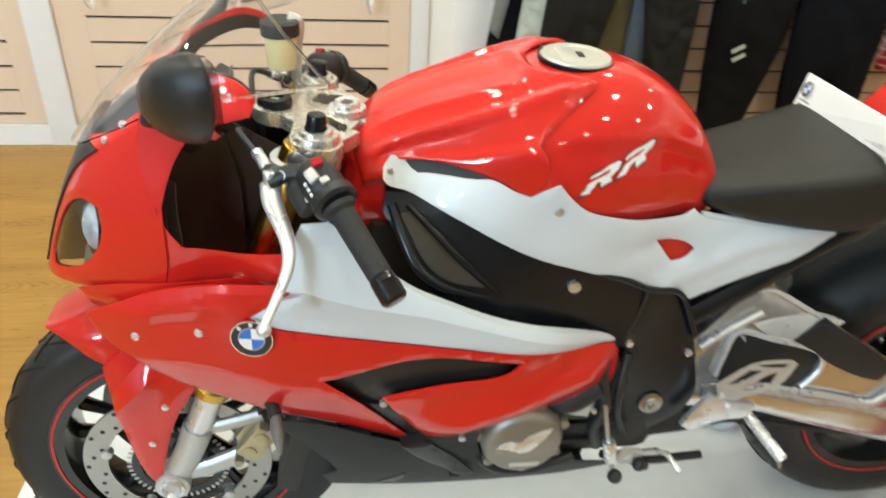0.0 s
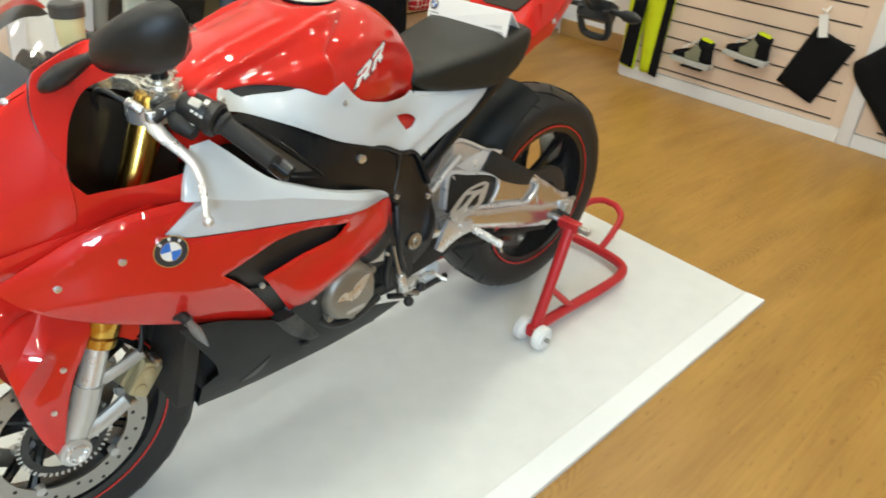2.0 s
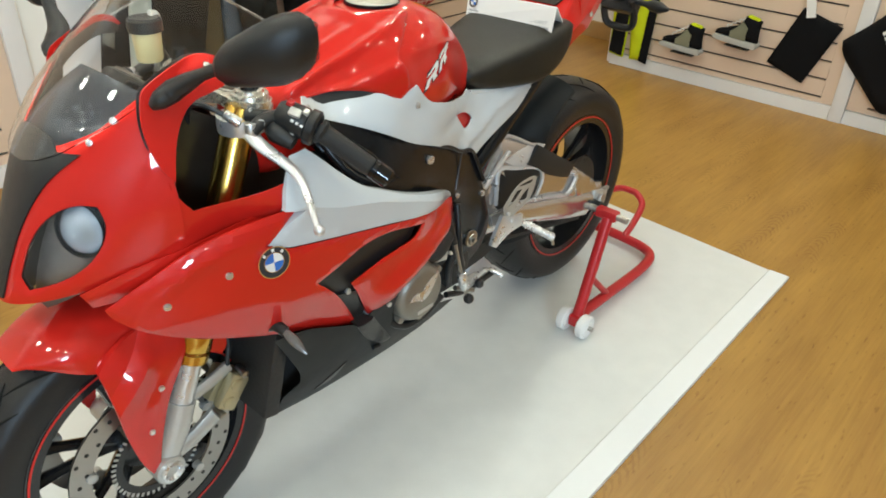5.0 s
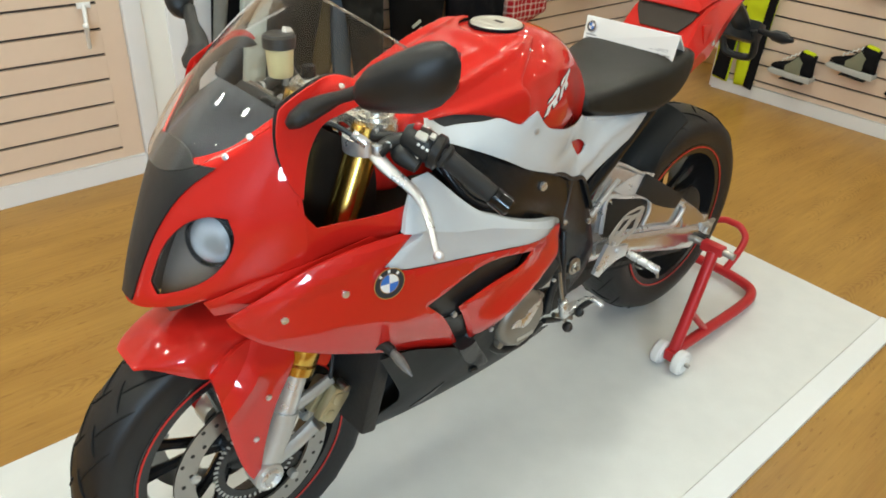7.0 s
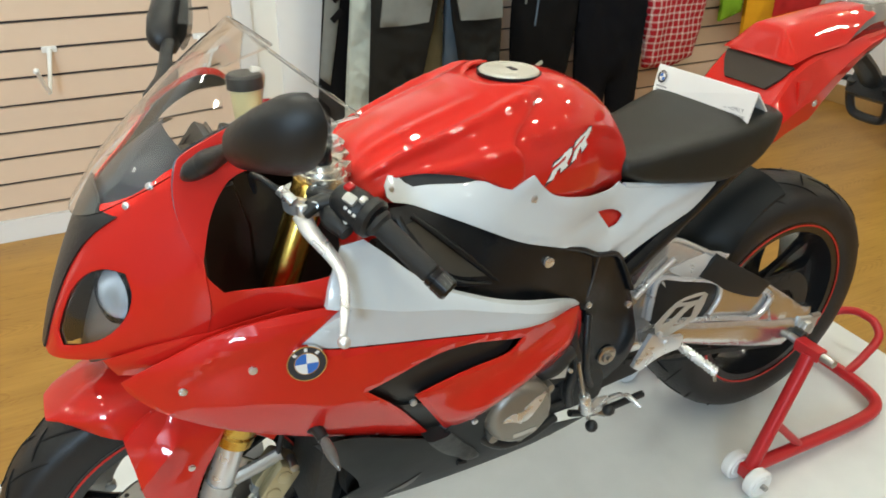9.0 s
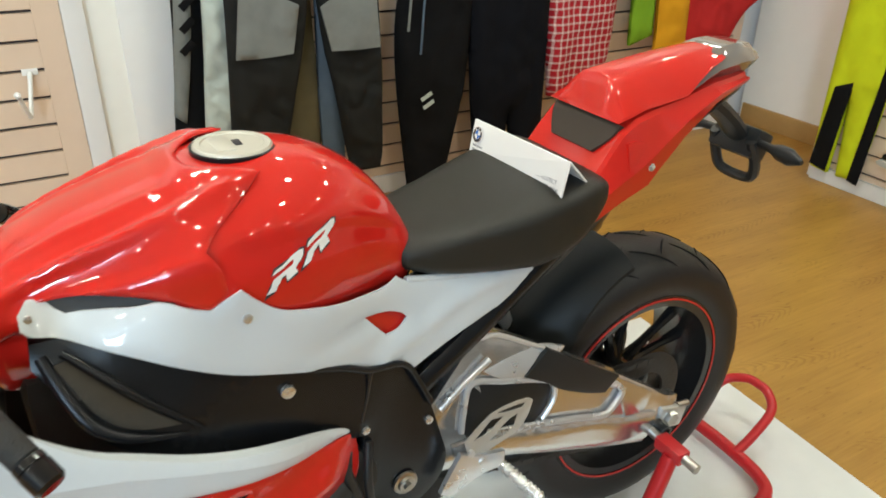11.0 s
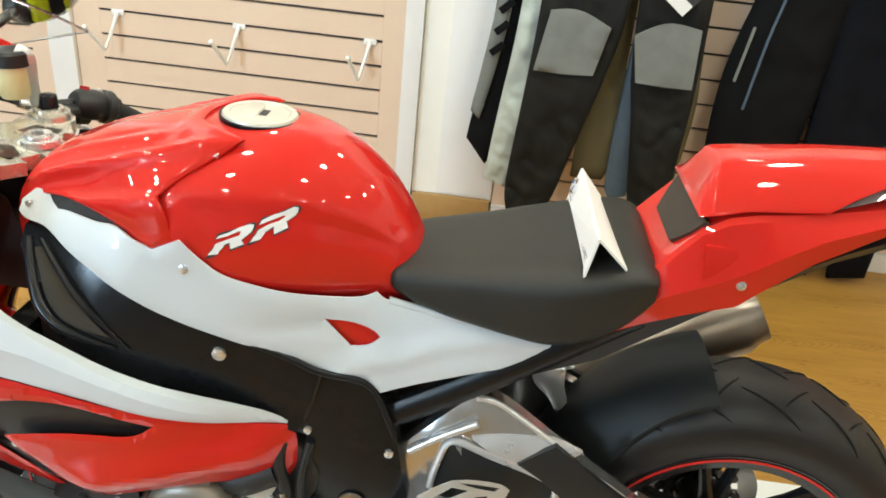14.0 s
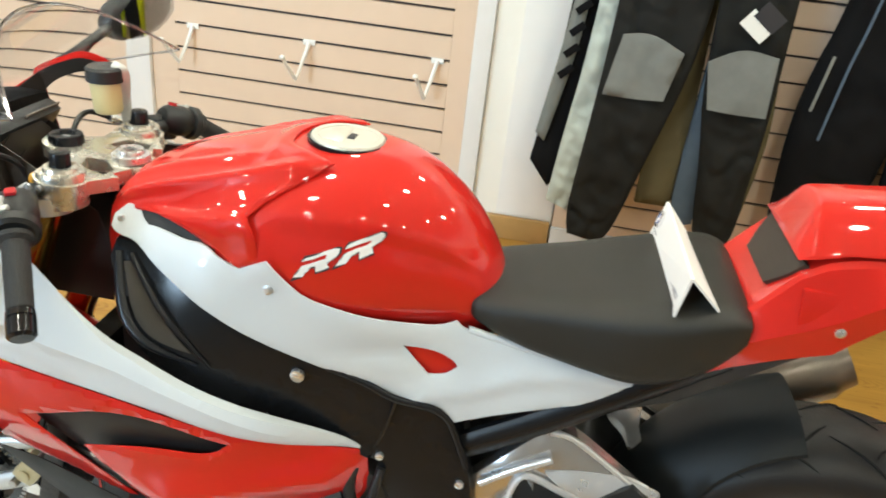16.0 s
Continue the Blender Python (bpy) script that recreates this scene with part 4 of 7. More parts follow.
# round badge on each side
def badge(at, right, up, r, parent, letters=True):
    m = frame_of(at, right, up)
    def disk(r0, r1, h, a0=0.0, a1=2 * math.pi, n=40):
        b = bmesh.new()
        rows = []
        for k in range(n + 1):
            a = a0 + (a1 - a0) * k / n
            rows.append([m @ Vector((q * math.cos(a), q * math.sin(a), z)) for q, z in ((r0, 0.0), (r0, h), (r1, h), (r1, 0.0))])
        add_loft(b, rows)
        return b
    ob = part("badge", disk(0.0005, r, 0.0042), INK, parent, "round black, blue and white emblem")
    part("badge_rim", disk(r * 0.96, r * 1.02, 0.0050), CHROME, ob)
    part("badge_rim", disk(r * 0.60, r * 0.64, 0.0048), CHROME, ob)
    for k in range(4):
        part("badge_quarter", disk(0.0004, r * 0.60, 0.0047, k * math.pi / 2, (k + 1) * math.pi / 2, 12), (BLUE, LETTER)[(k + 1) % 2], ob)
    for k, deg in enumerate((135, 90, 45)):
        # plain bars where the maker's letters stand
        a = radians(deg)
        part("badge_bar", box((0, 0, 0), (r * 0.16, r * 0.20, 0.001)), LETTER, ob).matrix_basis = m @ Matrix.Translation((0.8 * r * math.cos(a), 0.8 * r * math.sin(a), 0.0043)) @ pose(0, 0, 0, 0, 0, deg - 90)
    return ob


for s in (-1, 1):
    fx, fz = (side_y(-0.515, 0.728) - side_y(-0.555, 0.728)) / 0.04, (side_y(-0.535, 0.748) - side_y(-0.535, 0.708)) / 0.04
    p = Vector((-0.535, s * (side_y(-0.535, 0.728) + 0.0008), 0.728))
    badge(p, Vector((1, s * fx, 0)) * -s, (0, s * fz, 1), 0.0275, side_panels[0 if s < 0 else 1])

# front turn signals
def signal(s):
    ob = part("front_signal", tube([(-0.530, s * 0.205, 0.572), (-0.522, s * 0.222, 0.578), (-0.517, s * 0.240, 0.572)], 0.010, n=10), BLACK, bike, "small front turn signal with smoked lens")
    part("signal_lens", loft([[Vector((-0.517 + 0.008 * t + w * math.cos(a), s * (0.238 + 0.046 * t + 0.4 * w * math.sin(a)), 0.573 - 0.030 * t + w * 0.8 * math.sin(a))) for a in np.linspace(0, 2 * math.pi, 14, endpoint=False)]
                              for t, w in ((-0.1, 0.004), (0.1, 0.008), (0.4, 0.0100), (0.7, 0.0078), (1.0, 0.002))]), SIGNALLENS, ob)


for s in (-1, 1):
    signal(s)

# inner structure: engine, radiator, ducts
engine = part("engine", box((-0.16, 0, 0.47), (0.42, 0.25, 0.30), bevel=0.03), DARK, bike, "dark engine block between the fairings")
part("gearbox", box((0.04, 0, 0.43), (0.22, 0.22, 0.26), bevel=0.03), DARK, engine)
part("airbox", box((-0.215, 0, 0.705), (0.33, 0.24, 0.23), bevel=0.03), DARK, engine)
part("sump", box((-0.20, 0, 0.30), (0.48, 0.16, 0.12), bevel=0.03), DARK, engine)
part("clutch_case", cyl((-0.02, -0.155, 0.51), (-0.02, 0.155, 0.51), 0.075, n=28, bevel=0.008), DARK, engine)
part("sprocket_case", cyl((0.06, -0.14, 0.40), (0.06, 0.14, 0.40), 0.055, n=24, bevel=0.008), DARK, engine)
for k in range(6):
    part("engine_rib", box((-0.16, 0, 0.36 + 0.04 * k), (0.43, 0.265, 0.012), bevel=0.003), DARK, engine)
part("radiator", box((-0.475, 0, 0.50), (0.035, 0.34, 0.36), pose(0, 0, 0, 0, 14, 0), 0.006), DARK, bike)
part("inner_cowl", loft([[Vector((x, y, z)) for y, z in ((-w, z0), (-w, z1), (-w * 0.5, z1 + 0.03), (w * 0.5, z1 + 0.03), (w, z1), (w, z0))] for x, w, z0, z1 in
                         ((-0.752, 0.070, 0.735, 0.85), (-0.70, 0.125, 0.735, 0.90), (-0.64, 0.085, 0.74, 0.93), (-0.57, 0.07, 0.74, 0.93), (-0.555, 0.07, 0.74, 0.86))]), DUCT, bike, "dark space inside the nose cowl")
both("inner_duct", lambda s: sheet([(-0.64, 0.72), (-0.42, 0.72), (-0.41, 0.80), (-0.43, 0.87), (-0.50, 0.91), (-0.60, 0.97), (-0.64, 0.93)], lambda u, v, d: Vector((u, s * (0.060 + d), v)), step=0.04), DUCT)
cover = part("engine_cover", lathe((-0.132, -0.150, 0.445), [(0.001, -0.062), (0.052, -0.062), (0.062, -0.056), (0.068, -0.046), (0.070, 0.0), (0.001, 0.0)], 48), COVER, bike, "greyish bronze round engine cover")
for k in range(7):
    a = radians(20 + k * 51.4)
    bm = cyl( (-0.132 + 0.072 * math.cos(a), -0.150, 0.445 + 0.072 * math.sin(a)), (-0.132 + 0.072 * math.cos(a), -0.194, 0.445 + 0.072 * math.sin(a)), 0.010, n=12, bevel=0.002)
    part("cover_lug", bm, COVER, cover)
part("cover_blade", sheet([(-0.180, 0.447), (-0.160, 0.460), (-0.138, 0.458), (-0.112, 0.480), (-0.088, 0.486), (-0.098, 0.464), (-0.120, 0.436), (-0.140, 0.432), (-0.152, 0.440)], lambda u, v, d: Vector((u, -0.2165 - d, v)), step=0.02, thick=0.006), ALU, cover)
part("cover_bar", box((-0.128, -0.2125, 0.405), (0.050, 0.002, 0.009)), CAST, cover)
part("cylinder_cover", sheet([(-0.092, 0.520), (-0.060, 0.545), (-0.020, 0.540), (-0.006, 0.500), (-0.020, 0.470), (-0.062, 0.478)], lambda u, v, d: Vector((u, -0.176 + 0.25 * (v - 0.50) - d, v)), step=0.012, thick=0.03, lip=0.006, lip_width=0.010), CAST, cover, "bare aluminium casting beside the round cover")
for x, z, r in ((-0.028, 0.520, 0.006), (-0.066, 0.500, 0.005), (-0.012, 0.486, 0.006)):
    bolt((x, -0.178 + 0.25 * (z - 0.50), z), (0, -1, 0.2), r, cover)
part("engine_hose", tube([(0.006, -0.150, 0.60), (-0.004, -0.166, 0.55), (0.010, -0.172, 0.49), (0.002, -0.165, 0.43), (0.020, -0.150, 0.37)], 0.010, n=10), BLACK, engine)
part("engine_hose", tube([(0.040, -0.150, 0.58), (0.030, -0.168, 0.52), (0.036, -0.170, 0.46), (0.060, -0.160, 0.41)], 0.007, n=10), BLACK, engine)
part("cover_rim", tube([(-0.205, -0.160, 0.425), (-0.196, -0.176, 0.388), (-0.160, -0.182, 0.362), (-0.10, -0.182, 0.358), (-0.03, -0.172, 0.372)], 0.009, n=12), BLACK, engine, "black plastic rim under the round cover")
part("shock_linkage", loft([[Vector((x, y, z)) for y, z in ((-0.07, z0 + 0.015), (-0.05, z0), (0.05, z0), (0.07, z0 + 0.015), (0.07, 0.45), (-0.07, 0.45))] for x, z0 in ((0.02, 0.27), (0.14, 0.278), (0.26, 0.290), (0.36, 0.315))]), DARK, engine, "dark rear suspension linkage")
part("clutch_cover", tube([(-0.10, -0.14, 0.50), (-0.06, -0.17, 0.505), (-0.01, -0.160, 0.525)], 0.024, n=14), DARK, bike)

# nose cowl: x as a function of the front view
NX = hermite([0.66, 0.69, 0.72, 0.80, 0.865, 0.90, 0.93, 1.02], [-0.850, -0.862, -0.853, -0.822, -0.791, -0.772, -0.752, -0.690])
NW = hermite([0.66, 0.70, 0.75, 0.80, 0.85, 0.90, 0.95, 1.02], [0.150, 0.168, 0.186, 0.189, 0.185, 0.174, 0.158, 0.138])


def nose(s, lift=0.0):
    def f(u, v, d):
        t = min(1.15, abs(u) / NW(v))
        x = NX(v) + (-0.640 - NX(v)) * t**2.3
        out = Vector((-1.0, -1.6 * t**1.3, 0.25)).normalized()
        p = Vector((x, -abs(u), v)) + (d + lift) * out
        return Vector((p.x, s * abs(p.y), p.z)) if abs(u) > 1e-6 else Vector((p.x, 0, p.z))
    return f


LAMP = [(0.050, 0.800), (0.072, 0.838), (0.100, 0.856), (0.123, 0.853), (0.135, 0.826), (0.132, 0.790), (0.116, 0.757), (0.088, 0.737), (0.058, 0.726), (0.044, 0.744)]
NOSE = [(0.0, 0.695), (0.040, 0.700), (0.090, 0.712), (0.130, 0.728), (0.180, 0.748), (0.189, 0.800), (0.185, 0.850), (0.174, 0.900), (0.158, 0.948), (0.149, 0.984), (0.141, 1.006), (0.130, 0.992), (0.117, 0.975), (0.102, 0.954), (0.088, 0.944), (0.050, 0.925), (0.0, 0.915)]
cowl = both("nose_cowl", lambda s: sheet(NOSE, nose(s), step=0.009, holes=[LAMP], lip=0.002), RED, "glossy red nose cowl around the headlamp")
both("cowl_lining", lambda s: sheet(NOSE, nose(s, -0.007), step=0.02, holes=[LAMP]), DUCT, "matt black lining inside the nose cowl")
part("nose_bulkhead", sheet([(-0.853, 0.700), (-0.845, 0.725), (-0.815, 0.800), (-0.784, 0.865), (-0.766, 0.900), (-0.680, 0.900), (-0.680, 0.700)], lambda u, v, d: Vector((u, d, v)), step=0.03, thick=0.005), DUCT, bike, "dark wall between the headlamps")
STRIPE_OUT = [(-0.018, 0.705), (0.018, 0.705), (0.026, 0.760), (0.036, 0.820), (0.058, 0.880), (0.092, 0.922), (0.060, 0.922), (0.045, 0.938), (0.0, 0.945), (-0.045, 0.938), (-0.060, 0.922), (-0.092, 0.922), (-0.058, 0.880), (-0.036, 0.820), (-0.026, 0.760)]


def front_centre(u, v, d):
    p = nose(-1, 0.004)(abs(u), v, d)
    return Vector((p.x, u * abs(p.y) / max(1e-6, abs(u)) if abs(u) > 1e-6 else 0.0, p.z))


part("nose_stripe", sheet(STRIPE_OUT, front_centre, step=0.014, lip=0.001), BLACK, bike, "black centre strip of the nose")


def headlamp(s):
    inner = [(0.094 + (u - 0.094) * 0.97, 0.800 + (v - 0.800) * 0.97) for u, v in LAMP]
    ob = part("headlamp", sheet([(max(0.012, 0.094 + (u - 0.094) * 1.7), 0.80 + (v - 0.80) * 1.7) for u, v in LAMP], nose(s, -0.045), step=0.02), LAMPDARK, bike, "headlamp behind clear glass")
    part("lamp_box", sheet([(0.003, 0.700), (0.003, 0.905), (0.100, 0.905), (0.160, 0.890), (0.180, 0.800), (0.168, 0.730), (0.100, 0.704)], nose(s, -0.058), step=0.025), LAMPDARK, ob)
    glass = part("lamp_glass", sheet(inner, nose(s, -0.004), step=0.016, thick=0.002, lip=0.001), LENS, ob)
    glass.visible_shadow = False
    c = nose(s, -0.020)(0.104, 0.814, 0)
    aim = Vector((-0.86, 0.42 * s, 0.20)).normalized()
    m = Matrix.Translation(c) @ aim.to_track_quat("Z", "Y").to_matrix().to_4x4()
    b = lathe((0, 0, 0), [(0.036, -0.022), (0.038, -0.002), (0.041, 0.002), (0.043, -0.002), (0.043, -0.022)], 32, "Z")
    part("lamp_ring", b, SATIN, ob).matrix_basis = m
    part("projector_lens", lathe((0, 0, 0), [(0.0005, 0.013), (0.012, 0.012), (0.024, 0.008), (0.033, 0.002), (0.037, -0.006), (0.0005, -0.008)], 32, "Z", closed=False), LAMPEYE, ob, "round grey projector lens").matrix_basis = m


for s in (-1, 1):
    headlamp(s)

CHEEK = [(-0.648, 0.746), (-0.648, 0.880), (-0.638, 0.850), (-0.620, 0.826), (-0.550, 0.831), (-0.474, 0.842), (-0.491, 0.808), (-0.500, 0.785), (-0.555, 0.756), (-0.600, 0.746)]
CHEEK_Y = thin_plate([(-0.65, 0.75, 0.184), (-0.65, 0.88, 0.178), (-0.55, 0.81, 0.208), (-0.474, 0.842, 0.2295), (-0.491, 0.805, 0.2320), (-0.55, 0.755, 0.184), (-0.60, 0.82, 0.190)])
both("cheek_arm", lambda s: sheet(CHEEK, flank(s, 0.0, CHEEK_Y), step=0.016), RED, "red lower arm of the nose cowl")
part("arm_lining", sheet(CHEEK, flank(1, -0.007, CHEEK_Y), step=0.024), DUCT, bike, "matt black lining inside the lower arm")
ARM = [(-0.664, 0.954), (-0.652, 1.004), (-0.640, 1.014), (-0.605, 1.031), (-0.570, 1.045), (-0.548, 1.044), (-0.528, 1.036), (-0.514, 1.020), (-0.522, 1.000), (-0.553, 0.991), (-0.586, 0.982), (-0.606, 0.960), (-0.624, 0.930), (-0.640, 0.880), (-0.655, 0.900)]
ARM_Y = thin_plate([(-0.65, 0.96, 0.153), (-0.645, 1.005, 0.142), (-0.60, 1.02, 0.146), (-0.53, 1.02, 0.160), (-0.64, 0.89, 0.176), (-0.60, 0.97, 0.158), (-0.55, 0.995, 0.163)])
FAR_ARM = ARM[1:8] + [(-0.530, 1.018), (-0.560, 1.024), (-0.600, 1.010), (-0.634, 0.986), (-0.658, 0.945), (-0.664, 0.954)]
part("cowl_arm", sheet(ARM, flank(-1, 0.0025, ARM_Y), step=0.010, lip=0.0006, lip_width=0.003), RED, bike, "red upper arm of the nose cowl")
part("cowl_arm", sheet(FAR_ARM, flank(1, 0.0015, ARM_Y), step=0.014), RED, bike, "red upper arm of the nose cowl")
part("arm_lining", sheet([(u, v - 0.010) for u, v in FAR_ARM], flank(1, -0.006, ARM_Y), step=0.012), DUCT, bike, "matt black lining inside the cowl arm")
part("arm_lining", sheet(ARM, flank(-1, -0.006, ARM_Y), step=0.02), DUCT, bike, "matt black lining inside the cowl arm")
for x, z in ((-0.682, 0.967), (-0.714, 0.938)):
    t = ((x - NX(z)) / (-0.640 - NX(z))) ** (1 / 2.3)
    bolt(nose(-1, 0.001)(min(1, t) * NW(z), z, 0), (-0.7, -0.8, 0.4), 0.007)
bolt((-0.551, -ARM_Y(-0.551, 1.028) - 0.002, 1.028), (0, -0.7, 0.7), 0.007)

# windscreen
SC = hermite([0, 0.25, 0.5, 0.75, 1], [-0.782, -0.735, -0.668, -0.600, -0.530])
SZ = hermite([0, 0.25, 0.5, 0.75, 1], [0.905, 0.965, 1.028, 1.088, 1.140])
EX = hermite([0, 0.25, 0.5, 0.75, 1], [-0.748, -0.690, -0.632, -0.545, -0.426])
EY = hermite([0, 0.25, 0.5, 0.75, 1], [0.075, 0.118, 0.142, 0.176, 0.205])
EZ = hermite([0, 0.25, 0.5, 0.75, 1], [0.924, 0.962, 0.995, 1.025, 1.054])


def screen_point(s, u, d=0.0):
    c, e, q = Vector((SC(s), 0, SZ(s))), Vector((EX(s), 0, EZ(s))), abs(u) ** 2.2
    p = c.lerp(e, q)
    return Vector((p.x, u * EY(s), p.z)) + d * Vector((-0.6, 0.5 * u, 0.7)).normalized()


bm = bmesh.new()
net = [[[bm.verts.new(screen_point(i / 24, -1 + j / 14, d)) for j in range(29)] for i in range(25)] for d in (0.0, 0.003)]
for i in range(24):
    for j in range(28):
        for k in (0, 1):
            bm.faces.new((net[k][i][j], net[k][i][j + 1], net[k][i + 1][j + 1], net[k][i + 1][j]))
for i in range(24):
    for j in (0, 28):
        bm.faces.new((net[0][i][j], net[0][i + 1][j], net[1][i + 1][j], net[1][i][j]))
for j in range(28):
    for i in (0, 24):
        bm.faces.new((net[0][i][j], net[0][i][j + 1], net[1][i][j + 1], net[1][i][j]))
screen = part("windscreen", bm, SCREEN, bike, "clear curved windscreen")
screen.visible_shadow = False
rim = [screen_point(1, -1 + j / 10) for j in range(21)]
part("screen_edge", tube(rim, 0.0022, n=6, steps=2), LENS, screen)
for s in (-1, 1):
    part("screen_edge", tube([screen_point(0.45 + 0.05 * k, s) for k in range(12)], 0.0022, n=6, steps=2), LENS, screen)

# dash behind the screen
bm = box((-0.600, 0, 0.945), (0.030, 0.180, 0.075), pose(0, 0, 0, 0, 38, 0), 0.012)
dash = part("dashboard", bm, BLACK, bike, "black instrument cluster behind the screen")
part("dial", lathe((0, 0, 0), [(0.001, 0.0), (0.036, 0.0), (0.038, 0.004), (0.040, 0.0), (0.038, -0.004), (0.001, -0.004)], 32, "Z"), SATIN, dash).matrix_basis = Matrix.Translation((-0.587, -0.035, 0.955)) @ Vector((0.78, 0, 0.62)).to_track_quat("Z", "Y").to_matrix().to_4x4()
part("display", box((-0.586, 0.045, 0.956), (0.003, 0.080, 0.050), pose(0, 0, 0, 0, 38, 0), 0.001), LAMPDARK, dash)
bm = bmesh.new()
rows = [[bm.verts.new(screen_point(0.51 * i / 9, (-1 + j / 10) * 0.93, -0.014 - 0.022 * (i / 9) ** 2)) for j in range(21)] for i in range(10)]
for r0, r1 in zip(rows, rows[1:]):
    for j in range(20):
        bm.faces.new((r0[j], r0[j + 1], r1[j + 1], r1[j]))
bmesh.ops.solidify(bm, geom=list(bm.faces), thickness=0.003)
part("dash_cover", bm, DASHGREY, dash, "grey plastic cover under the screen")


# mirrors
def mirror(s):
    stem = part("mirror_stem", tube([(-0.644, s * 0.157, 0.990), (-0.635, s * 0.163, 0.998), (-0.618, s * 0.172, 1.010), (-0.606, s * 0.192, 1.024), (-0.598, s * 0.224, 1.042), (-0.585, s * 0.262, 1.060)], 0.012, n=14, radii=[0.009, 0.018, 0.021, 0.017, 0.011, 0.012], flat=0.75), BLACK, bike, "black mirror stem")
    # shell: rings from the stem to the outer end
    rings = []
    for t, h, d in ((0.0, 0.012, 0.014), (0.06, 0.024, 0.024), (0.18, 0.034, 0.033), (0.42, 0.041, 0.038), (0.64, 0.046, 0.039), (0.82, 0.042, 0.034), (0.94, 0.030, 0.024), (1.0, 0.012, 0.010)):
        c = Vector((-0.584 + 0.054 * t, s * (0.262 + 0.120 * t), 1.060 + 0.048 * t))
        ring = []
        for a in np.linspace(0, 2 * math.pi, 24, endpoint=False):
            fx = -math.cos(a) * d * (1.25 if math.cos(a) > 0 else 0.30)
            ring.append(c + Vector((fx, 0, math.copysign(abs(math.sin(a)) ** 0.85, math.sin(a)) * h)))
        rings.append(ring)
    head = part("mirror_head", loft(rings), BLACK, stem, "black mirror housing")
    b = bmesh.new()
    rows = [[b.verts.new(Vector((-0.584 + 0.054 * t + 0.0135, s * (0.258 + 0.124 * t), 1.059 + 0.048 * t + k * h * 0.80))) for k in (-1, -0.5, 0, 0.5, 1)] for t, h in ((0.10, 0.024), (0.22, 0.038), (0.42, 0.049), (0.64, 0.052), (0.82, 0.044), (0.93, 0.028))]
    for r0, r1 in zip(rows, rows[1:]):
        for k in range(4):
            b.faces.new((r0[k], r0[k + 1], r1[k + 1], r1[k]))
    bmesh.ops.solidify(b, geom=list(b.faces), thickness=0.002)
    part("mirror_glass", b, MIRROR, head)
    return stem


for s in (-1, 1):
    mirror(s)

# tank
TX = [-0.416, -0.402, -0.372, -0.320, -0.250, -0.180, -0.100, -0.030, 0.030, 0.080, 0.120, 0.150, 0.169]
TT = hermite(TX, [0.866, 0.896, 0.934, 0.964, 0.987, 1.006, 1.020, 1.022, 1.008, 0.980, 0.942, 0.898, 0.862])
TC = hermite(TX, [0.846, 0.845, 0.852, 0.866, 0.872, 0.874, 0.872, 0.866, 0.860, 0.852, 0.846, 0.840, 0.834])
TW = hermite(TX, [0.030, 0.075, 0.104, 0.126, 0.150, 0.168, 0.172, 0.160, 0.137, 0.112, 0.092, 0.072, 0.048])


def tank_point(x, deg, d=0.0):
    x, deg = float(x), float(deg)
    a = radians(deg)
    sy, cz = math.sin(a), math.cos(a)
    top, c, w = TT(x), TC(x), TW(x)
    h = top - c if cz >= 0 else c - 0.76
    n = 2 / 2.35
    y = math.copysign(abs(sy) ** n, sy) * w
    z = c + math.copysign(abs(cz) ** n, cz) * h
    # a shallow scoop ahead of the knees
    out = Vector((0, y / max(w, 1e-3) ** 1, (z - c) / max(h, 1e-3)))
    out.normalize()
    g = abs(deg)
    knee = 0.008 * ramp((g - 57) / 9) * ramp((x + 0.150) / 0.05) * ramp((0.150 - x) / 0.05) * ramp((150 - g) / 30)
    dent = knee + 0.010 * math.exp(-((x + 0.27) / 0.07) ** 2 - ((abs(deg) - 62) / 20) ** 2)
    return Vector((x, y, z)) + float(d - dent) * out


rings = [[tank_point(x, deg) for deg in np.linspace(-180, 180, 96, endpoint=False)] for x in np.linspace(TX[0], TX[-1], 72)]
tank = part("fuel_tank", loft(rings), RED, bike, "glossy red fuel tank")
# raised front cover of the tank
COVER_SIDE = [(-0.385, 78), (-0.352, 74), (-0.335, 62), (-0.300, 64.5), (-0.275, 68), (-0.240, 73), (-0.217, 78), (-0.195, 82), (-0.172, 87), (-0.162, 87), (-0.139, 82), (-0.142, 70), (-0.157, 60), (-0.142, 52), (-0.110, 42), (-0.066, 27), (-0.118, 17), (-0.142, 9)]
COVER_OUT = [(x, -a) for x, a in COVER_SIDE] + [(-0.148, 0)] + COVER_SIDE[::-1] + [(-0.398, 40), (-0.400, 0), (-0.398, -40)]


